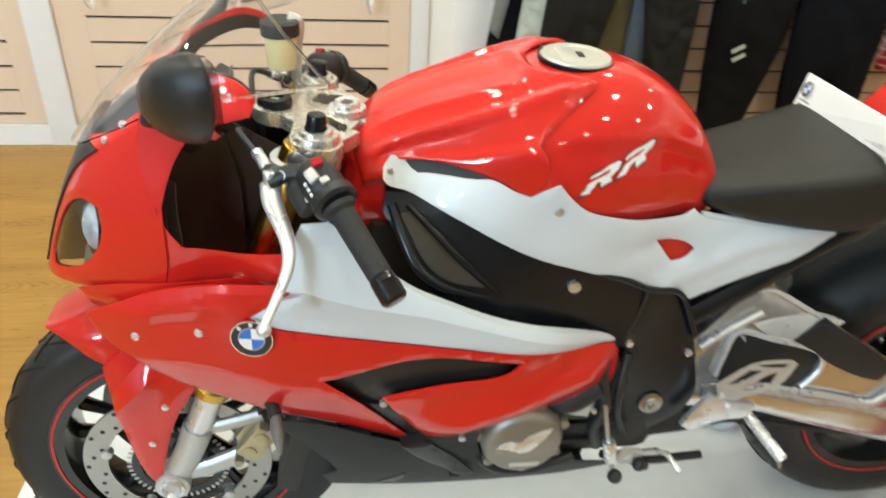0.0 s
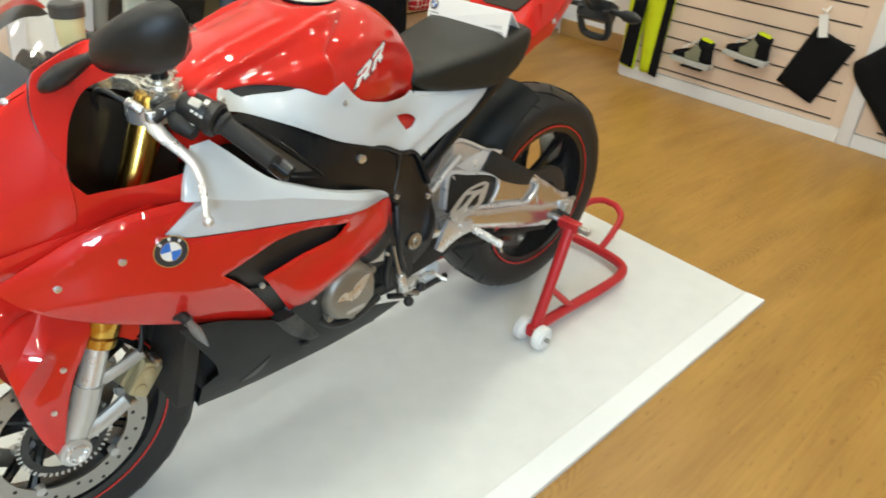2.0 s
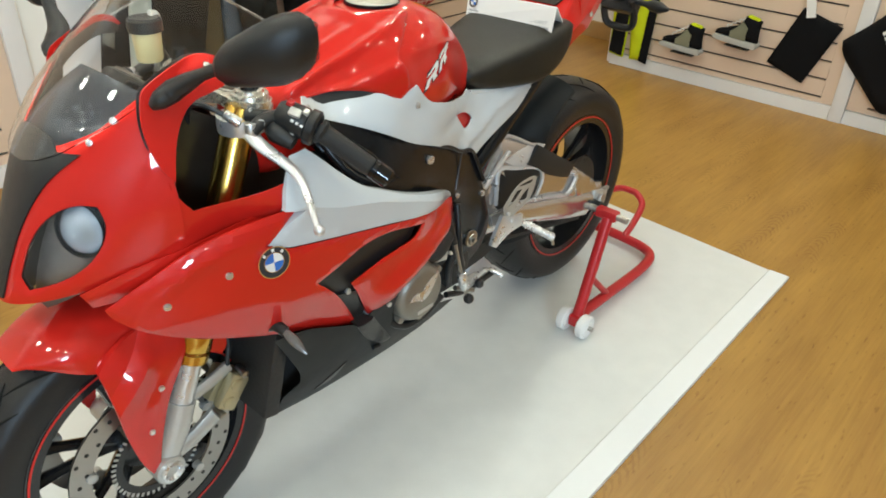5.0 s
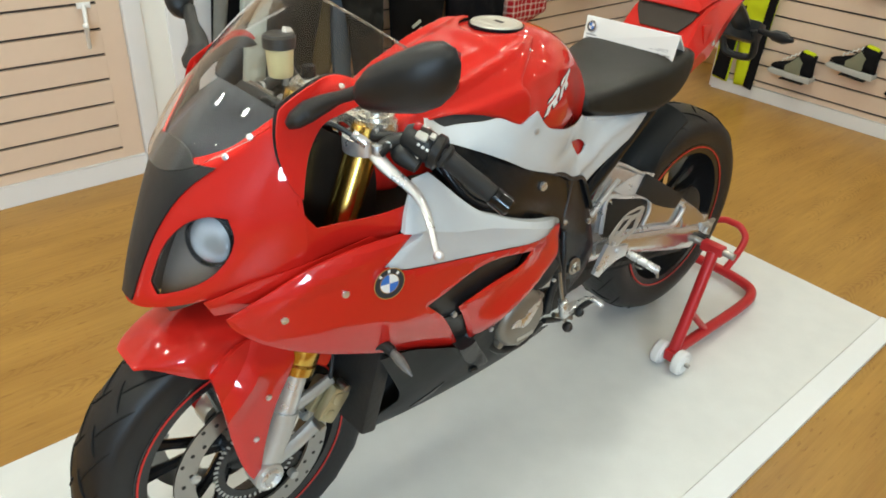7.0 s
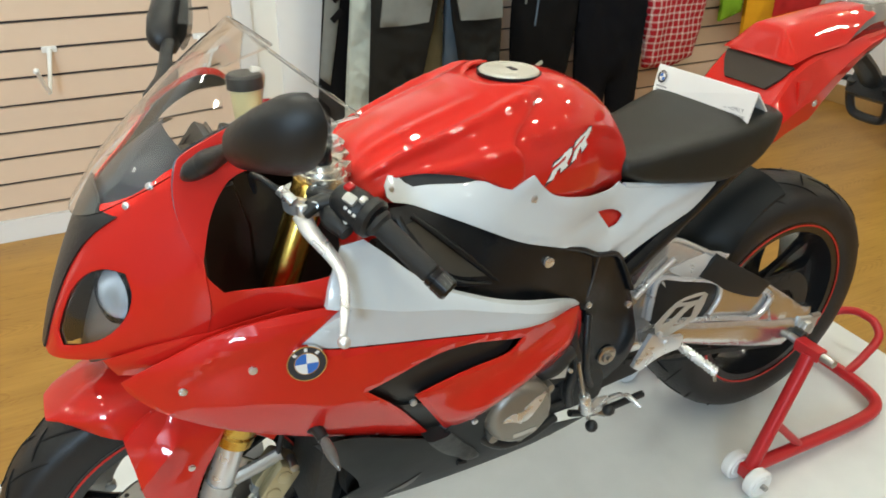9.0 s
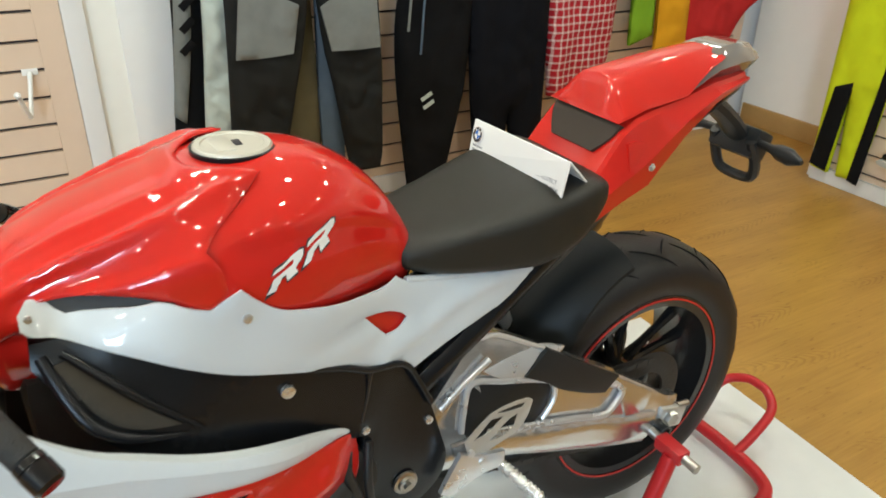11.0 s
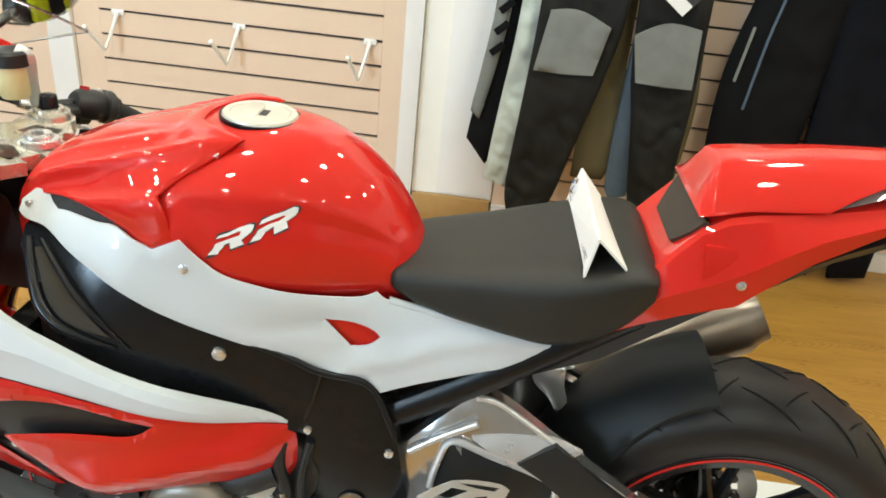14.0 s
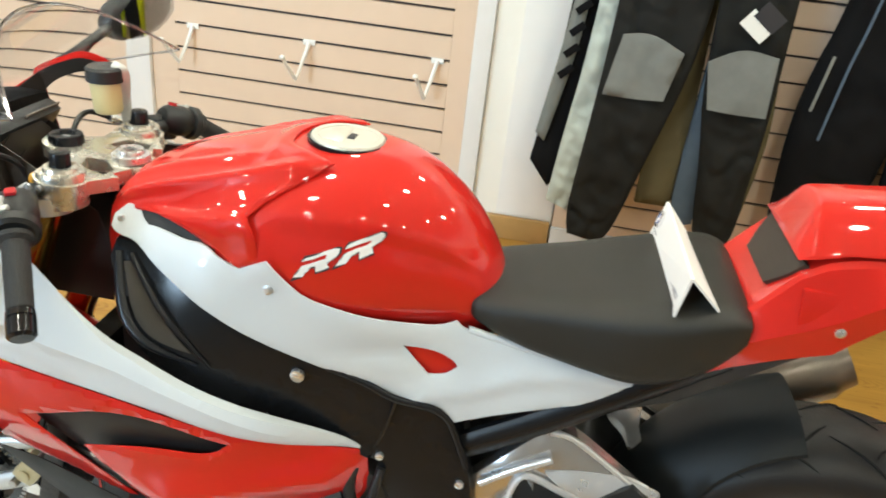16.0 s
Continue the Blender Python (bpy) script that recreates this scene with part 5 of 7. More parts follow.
def cover_relief(x, deg):
    """Two sharp ridges that run forward from the bolts, a hollow between them, folds below and a raised rim before the cap."""
    g = abs(deg)
    run = ramp((-0.080 - x) / 0.04) * ramp((x + 0.395) / 0.06)
    ridge = 31 + (-0.10 - x) * 62
    second = 17 + (-0.15 - x) * 40
    fold = 62 + (-0.15 - x) * 35
    def crest(value, width):
        return math.exp(-(value / width) ** 2)
    high = 0.0095 * crest(g - ridge, 5.5 if g > ridge else 3.2)
    high += 0.0045 * crest(g - second, 3.6) * ramp((-0.15 - x) / 0.05)
    high -= 0.0065 * ramp((ridge - 1 - g) / 7) * ramp((-0.10 - x) / 0.05)
    high += 0.0075 * crest(g - fold, 9 if g > fold else 4.5)
    high -= 0.004 * ramp((g - fold - 8) / 10) * ramp((x + 0.34) / 0.08)
    visor = 0.006 * ramp((x + 0.185) / 0.03) * ramp((36 - g) / 8)
    return run * high + visor


part("tank_cover", sheet([(x, a / 320) for x, a in COVER_OUT], lambda u, v, d: tank_point(u, v * 320, 0.0075 + cover_relief(u, v * 320) + d), step=0.0058, thick=0.007, lip=0.0036, lip_width=0.007), RED, tank, "red front cover of the tank")
for s in (-1, 1):
    bolt(tank_point(-0.100, s * 35, 0.0045), tank_point(-0.100, s * 35, 1.0) - tank_point(-0.100, s * 35), 0.0095, tank)
    # dark sheet just off the red tank, its colour being the gap's shade
    part("cover_gap", sheet([(x, s * a / 320) for x, a in ((-0.338, 58), (-0.300, 61), (-0.240, 70), (-0.200, 79), (-0.200, 81), (-0.250, 81), (-0.335, 79))], lambda u, v, d: tank_point(u, v * 320, 0.0028 + d), step=0.010, thick=0.002, lip=0.0), DARK, tank, "dark sheet standing for the shaded gap under the cover edge")
m = Matrix.Translation((-0.074, 0, 1.0200)) @ pose(0, 0, 0, 0, 1.5, 0)
cap = part("filler_cap", lathe((0, 0, 0), [(0.0005, 0.0045), (0.040, 0.0045), (0.041, 0.0035), (0.042, 0.0055), (0.050, 0.0055), (0.052, 0.003), (0.053, -0.006), (0.0005, -0.006)], 48, "Z", closed=False), CAPWHITE, tank, "round pale silver filler cap")
cap.matrix_basis = m
part("cap_lock", box((0.006, 0, 0.0050), (0.010, 0.022, 0.0016), bevel=0.0006), INK, cap).matrix_basis = m
part("cap_flap", box((-0.014, 0, 0.0048), (0.026, 0.056, 0.0014), bevel=0.0006), CAPWHITE, cap).matrix_basis = m
bm = bmesh.new()
add_lathe(bm, (0, 0, 0), [(0.0530, -0.004), (0.0560, -0.004), (0.0560, 0.0016), (0.0530, 0.0022)], 48, "Z")
part("cap_ring", bm, SATIN, cap).matrix_basis = m


# slanted two-part mark on each flank of the tank, as plain shapes
def tank_mark(s):
    o = Vector(tank_point(-0.038, s * 74, 0.0012))
    du, dv = Vector((0.100, 0, 0.041)), Vector((0.012, 0, 0.029))
    glyph = [(0.0, 0.0), (0.13, 0.0), (0.18, 0.34), (0.24, 0.34), (0.29, 0.0), (0.45, 0.0), (0.38, 0.36), (0.45, 0.46), (0.48, 0.66), (0.46, 0.88), (0.39, 1.0), (0.03, 1.0), (0.01, 0.80), (0.29, 0.80),
             (0.33, 0.72), (0.32, 0.62), (0.27, 0.56), (0.05, 0.56)]

    def surf(u, v, d):
        p = o + (u - 0.5) * du + (v - 0.5) * dv
        deg = 0.0
        best = 9
        for g in range(40, 96):
            q = tank_point(p.x, s * g)
            if abs(q.z - p.z) < best:
                best, deg = abs(q.z - p.z), g
        return tank_point(p.x, s * deg, 0.0016 + d)
    for k in (0.0, 0.52):
        part("tank_mark", sheet([(k + x, z) for x, z in glyph], lambda u, v, d: surf(u, v, d + 0.0006), step=0.10, thick=0.0012, lip=0.0002, rounds=0), LETTER, tank, "slanted silver-white mark")
        part("mark_shadow", sheet([(k + 0.245 + (x - 0.245) * 1.10, 0.47 + (z - 0.5) * 1.16) for x, z in glyph], surf, step=0.10, thick=0.0012, lip=0.0, rounds=0), INK, tank, "dark outline of the mark")


for s in (-1, 1):
    tank_mark(s)

# white tail-side panel below the tank
W_Y = thin_plate([(-0.124, 0.866, 0.171), (-0.124, 0.904, 0.176), (0.132, 0.658, 0.121), (0.386, 0.759, 0.097), (0.122, 0.741, 0.112), (-0.079, 0.737, 0.180), (0.024, 0.608, 0.153), (-0.36, 0.903, 0.129), (-0.333, 0.914, 0.107), (-0.319, 0.896, 0.122), (-0.165, 0.890, 0.172), (-0.20, 0.85, 0.186), (-0.25, 0.85, 0.178), (-0.30, 0.86, 0.162), (-0.21, 0.888, 0.173), (-0.26, 0.888, 0.159), (-0.29, 0.893, 0.142), (-0.30, 0.80, 0.192),
                  (0.126, 0.815, 0.096), (0.10, 0.463, 0.156), (0.0, 0.83, 0.150), (0.25, 0.72, 0.108)])
FLANK = [(-0.360, 0.896), (-0.359, 0.909), (-0.348, 0.919), (-0.330, 0.916), (-0.312, 0.900), (-0.274, 0.9045), (-0.240, 0.9045), (-0.214, 0.909), (-0.185, 0.893), (-0.163, 0.886), (-0.140, 0.898), (-0.126, 0.905),
         (-0.105, 0.880), (-0.078, 0.857), (-0.042, 0.845), (0.009, 0.829), (0.050, 0.820), (0.096, 0.812), (0.117, 0.820), (0.131, 0.806), (0.179, 0.796), (0.253, 0.785), (0.310, 0.780), (0.384, 0.772), (0.302, 0.723),
         (0.278, 0.718), (0.130, 0.662), (0.117, 0.679), (0.096, 0.692), (0.049, 0.707), (0.004, 0.730), (-0.067, 0.763), (-0.148, 0.795), (-0.215, 0.834), (-0.278, 0.863), (-0.325, 0.880), (-0.352, 0.886)]


def flank_relief(u, v, e):
    """The fold from the lower front corner to the tail, and a hollow that runs into the small inset."""
    fold = float(np.interp(u, [0.0, 0.084, 0.154, 0.219, 0.309, 0.38], [0.700, 0.704, 0.719, 0.751, 0.772, 0.775]))
    ridge = 0.008 * max(0.0, 1 - abs(v - fold) / (0.030 if v > fold else 0.018)) * ramp((u - 0.03) / 0.06) * ramp((0.37 - u) / 0.05)
    lane = 0.776 + 0.06 * (0.05 - u)
    return ridge - 0.006 * max(0.0, 1 - abs(v - lane) / 0.022) * ramp((u + 0.09) / 0.10) * ramp((0.09 - u) / 0.05)


VENT = [(0.052, 0.784), (0.088, 0.779), (0.120, 0.763), (0.128, 0.752), (0.112, 0.739), (0.088, 0.740), (0.070, 0.761)]
flanks = both("flank_panel", lambda s: sheet(FLANK, flank(s, 0.003, W_Y), holes=[VENT], step=0.0105, thick=0.006, depth=flank_relief), WHITE, "pearl white panel under the tank and seat")
both("flank_vent", lambda s: sheet([(0.088 + (u - 0.088) * 1.25, 0.764 + (v - 0.764) * 1.5) for u, v in VENT], flank(s, -0.007, W_Y), step=0.012, thick=0.004), RED, "small red inset", flanks[0])
for x, z, r in ((-0.123, 0.864, 0.0085), (-0.350, 0.904, 0.0060)):
    bolt((x, -W_Y(x, z) - 0.003, z), (0, -1, 0.15), r, flanks[0])

both("flank_ledge", lambda s: tube([(x, s * (W_Y(x, z) - 0.003), z + 0.001) for x, z in ((0.134, 0.806), (0.179, 0.796), (0.253, 0.785), (0.310, 0.780), (0.376, 0.772))], 0.0055, n=10), WHITE, "", flanks[0])

# frame beam
FRAME_Y = thin_plate([(-0.35, 0.87, 0.138), (-0.25, 0.85, 0.172), (-0.20, 0.80, 0.190), (-0.079, 0.737, 0.174), (0.05, 0.65, 0.150), (0.13, 0.66, 0.122), (0.10, 0.463, 0.146), (0.18, 0.50, 0.138), (-0.30, 0.78, 0.197), (-0.06, 0.656, 0.172), (0.03, 0.40, 0.145)])
FRAME = [(-0.356, 0.876), (-0.296, 0.880), (-0.250, 0.867), (-0.206, 0.834), (-0.134, 0.800), (-0.067, 0.768), (0.004, 0.736), (0.049, 0.710), (0.096, 0.695), (0.117, 0.682), (0.133, 0.660), (0.161, 0.597), (0.178, 0.521), (0.192, 0.470),
         (0.176, 0.425), (0.129, 0.392), (0.066, 0.368), (0.036, 0.390), (0.018, 0.456), (0.022, 0.528), (0.034, 0.590), (0.015, 0.600), (-0.006, 0.612), (-0.065, 0.640), (-0.135, 0.670), (-0.163, 0.676), (-0.219, 0.708), (-0.279, 0.742),
         (-0.310, 0.770), (-0.332, 0.812), (-0.360, 0.850)]


def beam_relief(u, v, e):
    lower = np.interp(u, [-0.36, -0.28, -0.16, 0.02], [0.85, 0.75, 0.69, 0.61])
    return 0.010 * math.exp(-((e - 0.006) / 0.006) ** 2) * (0.4 if v > lower + 0.06 else 1.0) if u < 0.02 else 0.0


frame_parts = both("frame_beam", lambda s: sheet(FRAME, flank(s, -0.004, FRAME_Y), step=0.016, thick=0.035, depth=beam_relief), SATIN, "satin black aluminium frame beam")
both("intake_mesh", lambda s: sheet([(-0.337, 0.852), (-0.322, 0.856), (-0.292, 0.827), (-0.262, 0.799), (-0.221, 0.760), (-0.271, 0.770), (-0.302, 0.791), (-0.318, 0.815)], flank(s, 0.0015, FRAME_Y), step=0.012, thick=0.004), MESHY, "brown-grey intake mesh")
both("frame_bead", lambda s: tube([(x, s * (FRAME_Y(x, z) + 0.001), z - 0.005) for x, z in FRAME[2:12]], 0.0055, n=10), SATIN, "", frame_parts[0])
RIM_LOW = [(-0.348, 0.862), (-0.331, 0.818), (-0.312, 0.786), (-0.276, 0.763), (-0.212, 0.744)]
RIM_HIGH = [(-0.326, 0.864), (-0.287, 0.831), (-0.256, 0.802), (-0.196, 0.743)]
both("intake_rim", lambda s: tube([(x, s * (FRAME_Y(x, z) - 0.001), z) for x, z in RIM_LOW], 0.008, n=12, radii=[0.007, 0.009, 0.009, 0.007, 0.002]), SATIN, "", frame_parts[0])
both("intake_rim", lambda s: tube([(x, s * (FRAME_Y(x, z) - 0.001), z) for x, z in RIM_HIGH], 0.005, n=10, radii=[0.005, 0.006, 0.006, 0.002]), SATIN, "", frame_parts[0])
bolt((-0.082, -FRAME_Y(-0.082, 0.737), 0.737), (0, -1, 0), 0.013, frame_parts[0])
for x, z, r in ((0.104, 0.461, 0.020), (0.155, 0.560, 0.009), (0.036, 0.604, 0.008)):
    bolt((x, -FRAME_Y(x, z) + 0.002, z), (0, -1, 0), r, frame_parts[0])
part("pivot_nut", lathe((0.104, -0.149, 0.461), [(0.001, -0.012), (0.006, -0.012), (0.007, -0.005), (0.013, -0.005), (0.015, -0.001), (0.021, 0.0), (0.022, 0.004), (0.001, 0.004)], 24), STEEL, frame_parts[0], "steel swingarm pivot nut")
part("seam", tube([(0.052, -0.146, 0.706), (0.042, -0.148, 0.660), (0.030, -0.152, 0.622)], 0.002, n=6), DUCT, frame_parts[0])

# seat and tail
def egg(x, top, low, w, n=26, power=2.6):
    c, h = (top + low) / 2, (top - low) / 2
    return [Vector((x, math.copysign(abs(math.sin(a)) ** (2 / power), math.sin(a)) * w, c + math.copysign(abs(math.cos(a)) ** (2 / power), math.cos(a)) * h)) for a in np.linspace(0, 2 * math.pi, n, endpoint=False)]


SX = [0.118, 0.130, 0.160, 0.200, 0.260, 0.310, 0.360, 0.400, 0.440, 0.472, 0.488, 0.494]
ST, SL, SW = hermite(SX, [0.846, 0.858, 0.864, 0.868, 0.878, 0.890, 0.902, 0.912, 0.920, 0.918, 0.908, 0.896]), hermite(SX, [0.826, 0.814, 0.799, 0.792, 0.785, 0.781, 0.780, 0.792, 0.816, 0.850, 0.872, 0.886]), \
    hermite(SX, [0.045, 0.078, 0.096, 0.106, 0.118, 0.130, 0.139, 0.142, 0.140, 0.131, 0.116, 0.080])
seat = part("seat", loft([egg(x, ST(x), SL(x), SW(x), 48, 2.6 + 2.6 * ramp((x - 0.13) / 0.12)) for x in np.linspace(0.118, 0.494, 44)]), VINYL, bike, "black grained vinyl rider seat")

def tail_ring(x, top, shoulder, mid, low, w):
    half = [(0.0, top), (0.45 * w, top - 0.002), (0.78 * w, shoulder + 0.003), (0.84 * w, shoulder - 0.004), (w, mid), (0.995 * w, mid - 0.004), (0.93 * w, low), (0.0, low)]
    return [Vector((x, -y, z)) for y, z in half] + [Vector((x, y, z)) for y, z in half[-2:0:-1]]


TAIL_RINGS = ((0.400, 0.822, 0.820, 0.812, 0.796, 0.118), (0.440, 0.862, 0.862, 0.842, 0.814, 0.122), (0.480, 0.898, 0.908, 0.874, 0.834, 0.120), (0.505, 0.930, 0.940, 0.886, 0.843, 0.118), (0.530, 0.970, 0.970, 0.896, 0.852, 0.115),
              (0.560, 0.994, 0.988, 0.909, 0.862, 0.113), (0.595, 1.000, 0.996, 0.928, 0.872, 0.110), (0.622, 1.004, 0.999, 0.946, 0.897, 0.107), (0.680, 1.014, 1.006, 0.979, 0.944, 0.099), (0.760, 1.026, 1.018, 1.006, 0.988, 0.084),
              (0.820, 1.026, 1.020, 1.014, 1.002, 0.070), (0.860, 1.028, 1.022, 1.018, 1.008, 0.058))
tail = part("tail", loft([tail_ring(*r) for r in TAIL_RINGS]), RED, bike, "glossy red tail section", sharp=24)
HUMP = [(-1, 0), (-0.98, 0.10), (-0.58, 0.74), (-0.44, 0.95), (-0.34, 1.0), (0, 1.03), (0.34, 1.0), (0.44, 0.95), (0.58, 0.74), (0.98, 0.10), (1, 0)]
part("seat_hump", loft([[Vector((x + 0.012 * max(0, 0.6 - abs(y)) * (x < 0.56), y * w, z0 + (z1 - z0) * k)) for y, k in HUMP] for x, w, z0, z1 in
                                  ((0.522, 0.089, 0.988, 0.996), (0.524, 0.090, 0.989, 1.002), (0.533, 0.090, 0.991, 1.028), (0.540, 0.089, 0.992, 1.043), (0.546, 0.089, 0.993, 1.047), (0.580, 0.088, 1.003, 1.052), (0.622, 0.087, 1.007, 1.057), (0.680, 0.083, 1.012, 1.065), (0.710, 0.076, 1.032, 1.068), (0.745, 0.068, 1.050, 1.071), (0.772, 0.061, 1.056, 1.073), (0.786, 0.057, 1.060, 1.073))]), RED, tail, "red single-seat hump")
part("hump_pad", sheet([(-0.086, 0.984), (-0.080, 0.964), (-0.054, 0.936), (0.054, 0.936), (0.080, 0.964), (0.086, 0.984)], lambda u, v, d: Vector((0.500 + (v - 0.937) * 0.64 - 0.8 * d, u, v + 0.5 * d)), step=0.014, thick=0.02), PADGREY, tail, "brown-grey pad on the front of the hump")
part("tail_light", loft([[Vector((x, y * w, z + k * h)) for y, k in ((-1, 0), (-0.85, 0.6), (-0.6, 1), (0.6, 1), (0.85, 0.6), (1, 0), (0.6, -1), (-0.6, -1))] for x, w, z, h in ((0.684, 0.078, 1.014, 0.003), (0.710, 0.073, 1.021, 0.010), (0.745, 0.067, 1.033, 0.021), (0.775, 0.062, 1.041, 0.029), (0.800, 0.060, 1.044, 0.031), (0.832, 0.057, 1.047, 0.030), (0.872, 0.050, 1.046, 0.028), (0.900, 0.038, 1.044, 0.014))]), TAILLENS, tail, "smoked grey tail light")
for s in (-1, 1):
    bolt((0.592, s * 0.1075, 0.908), (0, s, 0.2), 0.009, tail)
    part("tail_inset", sheet([(0.535, 0.957), (0.560, 0.957), (0.623, 0.951), (0.539, 0.911)], lambda u, v, d: Vector((u, s * (0.1135 - 0.16 * (v - 0.911) - 0.08 * max(0, u - 0.54) + d), v)), step=0.012, thick=0.006, lip=0.001), RED, tail)
under = part("undertray", loft([[Vector((x, y * w, z)) for y, z in ((-1, z1), (1, z1), (0.8, z0), (-0.8, z0))] for x, w, z0, z1 in ((0.30, 0.070, 0.66, 0.76), (0.44, 0.085, 0.735, 0.81), (0.56, 0.085, 0.828, 0.86), (0.72, 0.070, 0.932, 0.95), (0.86, 0.050, 0.99, 1.01))]), BLACK, bike, "black underseat tray")
# plate carrier and rear signals
bm = bmesh.new()
add_tube(bm, [(0.80, 0, 0.985), (0.88, 0, 0.93), (0.94, 0, 0.875)], 0.030, n=10, flat=0.6)
add_box(bm, (0.945, 0, 0.868), (0.05, 0.11, 0.06), pose(0, 0, 0, 0, 25, 0), 0.010)
add_tube(bm, [(0.92, -0.045, 0.88), (0.940, -0.050, 0.83), (0.950, -0.034, 0.796), (0.950, 0.034, 0.796), (0.940, 0.050, 0.83), (0.92, 0.045, 0.88)], 0.011, n=8)
part("plate_carrier", bm, BLACK, bike, "black number plate carrier")
for s in (-1, 1):
    sig = part("rear_signal", loft([[Vector((0.935 - 0.02 * t, s * (0.05 + 0.115 * t), 0.878)) + Vector((w * 0.9 * math.cos(a), 0, w * math.sin(a))) for a in np.linspace(0, 2 * math.pi, 12, endpoint=False)] for t, w in ((0, 0.008), (0.35, 0.009), (0.5, 0.016), (0.75, 0.017), (1, 0.005))]), BLACK, bike, "black rear turn signal")

# subframe
both("subframe_rail", lambda s: tube([(0.13, s * 0.105, 0.60), (0.24, s * 0.096, 0.665), (0.36, s * 0.088, 0.745), (0.48, s * 0.080, 0.83)], 0.016, n=10, flat=1.4), SATIN, "black rear subframe rail")
both("subframe_stay", lambda s: tube([(0.15, s * 0.095, 0.70), (0.28, s * 0.086, 0.735), (0.42, s * 0.08, 0.77)], 0.010, n=8), SATIN)
part("shock", tube([(0.17, 0, 0.47), (0.22, 0, 0.72)], 0.035, n=16, steps=1), DARK, bike)

# rear hugger: a shell over the tyre whose skirts reach lower towards the swingarm
def hug(deg, spread, top, drop):
    a = radians(deg)
    row = []
    for layer in (0.0, -0.006):
        r_ = []
        for k in range(17):
            t = -1 + k / 8
            r = top - drop * abs(t) ** 3 + layer
            r_.append(REAR + Vector((-r * math.sin(a), t * spread, r * math.cos(a))))
        row += r_ if layer == 0 else r_[::-1]
    return row


part("rear_hugger", loft([hug(104 - 4.5 * k, 0.112 - 0.012 * k / 20, 0.352 + 0.022 * (k / 20), 0.110 - 0.080 * ramp((k - 4) / 16)) for k in range(21)]), GREY, bike, "matt black rear hugger")
bolt((0.452, -0.082, 0.560), (0, -1, 0), 0.006)

# swingarm
SWING = [(0.120, 0.500), (0.185, 0.570), (0.245, 0.632), (0.278, 0.655), (0.310, 0.650), (0.368, 0.619), (0.454, 0.568), (0.545, 0.515), (0.600, 0.476), (0.660, 0.436), (0.700, 0.402), (0.735, 0.394), (0.735, 0.345), (0.690, 0.335), (0.633, 0.340), (0.517, 0.362), (0.400, 0.390), (0.300, 0.415), (0.200, 0.425), (0.120, 0.425)]
SWING_Y = thin_plate([(0.12, 0.46, 0.118), (0.25, 0.62, 0.098), (0.31, 0.65, 0.086), (0.33, 0.58, 0.110), (0.45, 0.50, 0.128), (0.60, 0.42, 0.140), (0.75, 0.37, 0.146), (0.30, 0.43, 0.130), (0.50, 0.38, 0.138)])


arms = both("swingarm", lambda s: sheet(SWING, flank(s, 0.0, SWING_Y), step=0.016, thick=0.028, lip=0.005, lip_width=0.010), MIRRORED, "polished aluminium swingarm")
BEAM = [(0.205, 0.474), (0.270, 0.480), (0.361, 0.456), (0.460, 0.434), (0.532, 0.418), (0.575, 0.402), (0.625, 0.396), (0.668, 0.384), (0.676, 0.352), (0.634, 0.326), (0.520, 0.352), (0.401, 0.390), (0.300, 0.424), (0.210, 0.440)]
both("swingarm_beam", lambda s: sheet(BEAM, flank(s, 0.012, SWING_Y), step=0.009, thick=0.014, lip=0.006, lip_width=0.011), MIRRORED, "rounded lower beam of the swingarm", arms[0])
both("swingarm_bridge", lambda s: tube([(0.24, s * 0.10, 0.56), (0.27, s * 0.05, 0.57), (0.27, 0, 0.57)], 0.03, n=10), ALU)
both("swingarm_pocket", lambda s: sheet([(0.222, 0.500), (0.247, 0.582), (0.382, 0.547), (0.410, 0.529), (0.402, 0.494), (0.375, 0.467), (0.300, 0.474), (0.235, 0.482)], flank(s, 0.004, SWING_Y), step=0.02, thick=0.006), BLACK, "black recess", arms[0])
both("pocket_rim", lambda s: tube([(x, s * (SWING_Y(x, z) + 0.007), z) for x, z in ((0.221, 0.500), (0.228, 0.540), (0.247, 0.585), (0.310, 0.571), (0.382, 0.552), (0.410, 0.534), (0.410, 0.505), (0.385, 0.472))], 0.0055, n=8), POLISH, "", arms[0])
both("swingarm_facet", lambda s: sheet([(0.276, 0.595), (0.330, 0.606), (0.394, 0.610), (0.444, 0.594), (0.388, 0.557), (0.300, 0.577)], lambda u, v, d: Vector((u, s * (0.121 + (0.575 - v) * 0.45 + d), v)), step=0.016, thick=0.010, lip=0.003), POLISH, "bright upper facet of the swingarm", arms[0])
both("swingarm_end", lambda s: sheet([(0.545, 0.508), (0.655, 0.434), (0.632, 0.390), (0.590, 0.395), (0.574, 0.455)], flank(s, 0.006, SWING_Y), step=0.02, thick=0.008), MIRRORED, "", arms[0])
both("swingarm_rib", lambda s: tube([(x, s * (SWING_Y(x, z) + 0.008), z) for x, z in ((0.273, 0.483), (0.361, 0.467), (0.450, 0.447), (0.525, 0.428), (0.548, 0.436), (0.572, 0.464), (0.560, 0.484), (0.540, 0.493))], 0.0065, n=8, steps=3), POLISH)
both("swingarm_strut", lambda s: tube([(0.184, s * 0.116, 0.557), (0.230, s * 0.114, 0.592), (0.282, s * 0.110, 0.622)], 0.0062, n=10), POLISH)
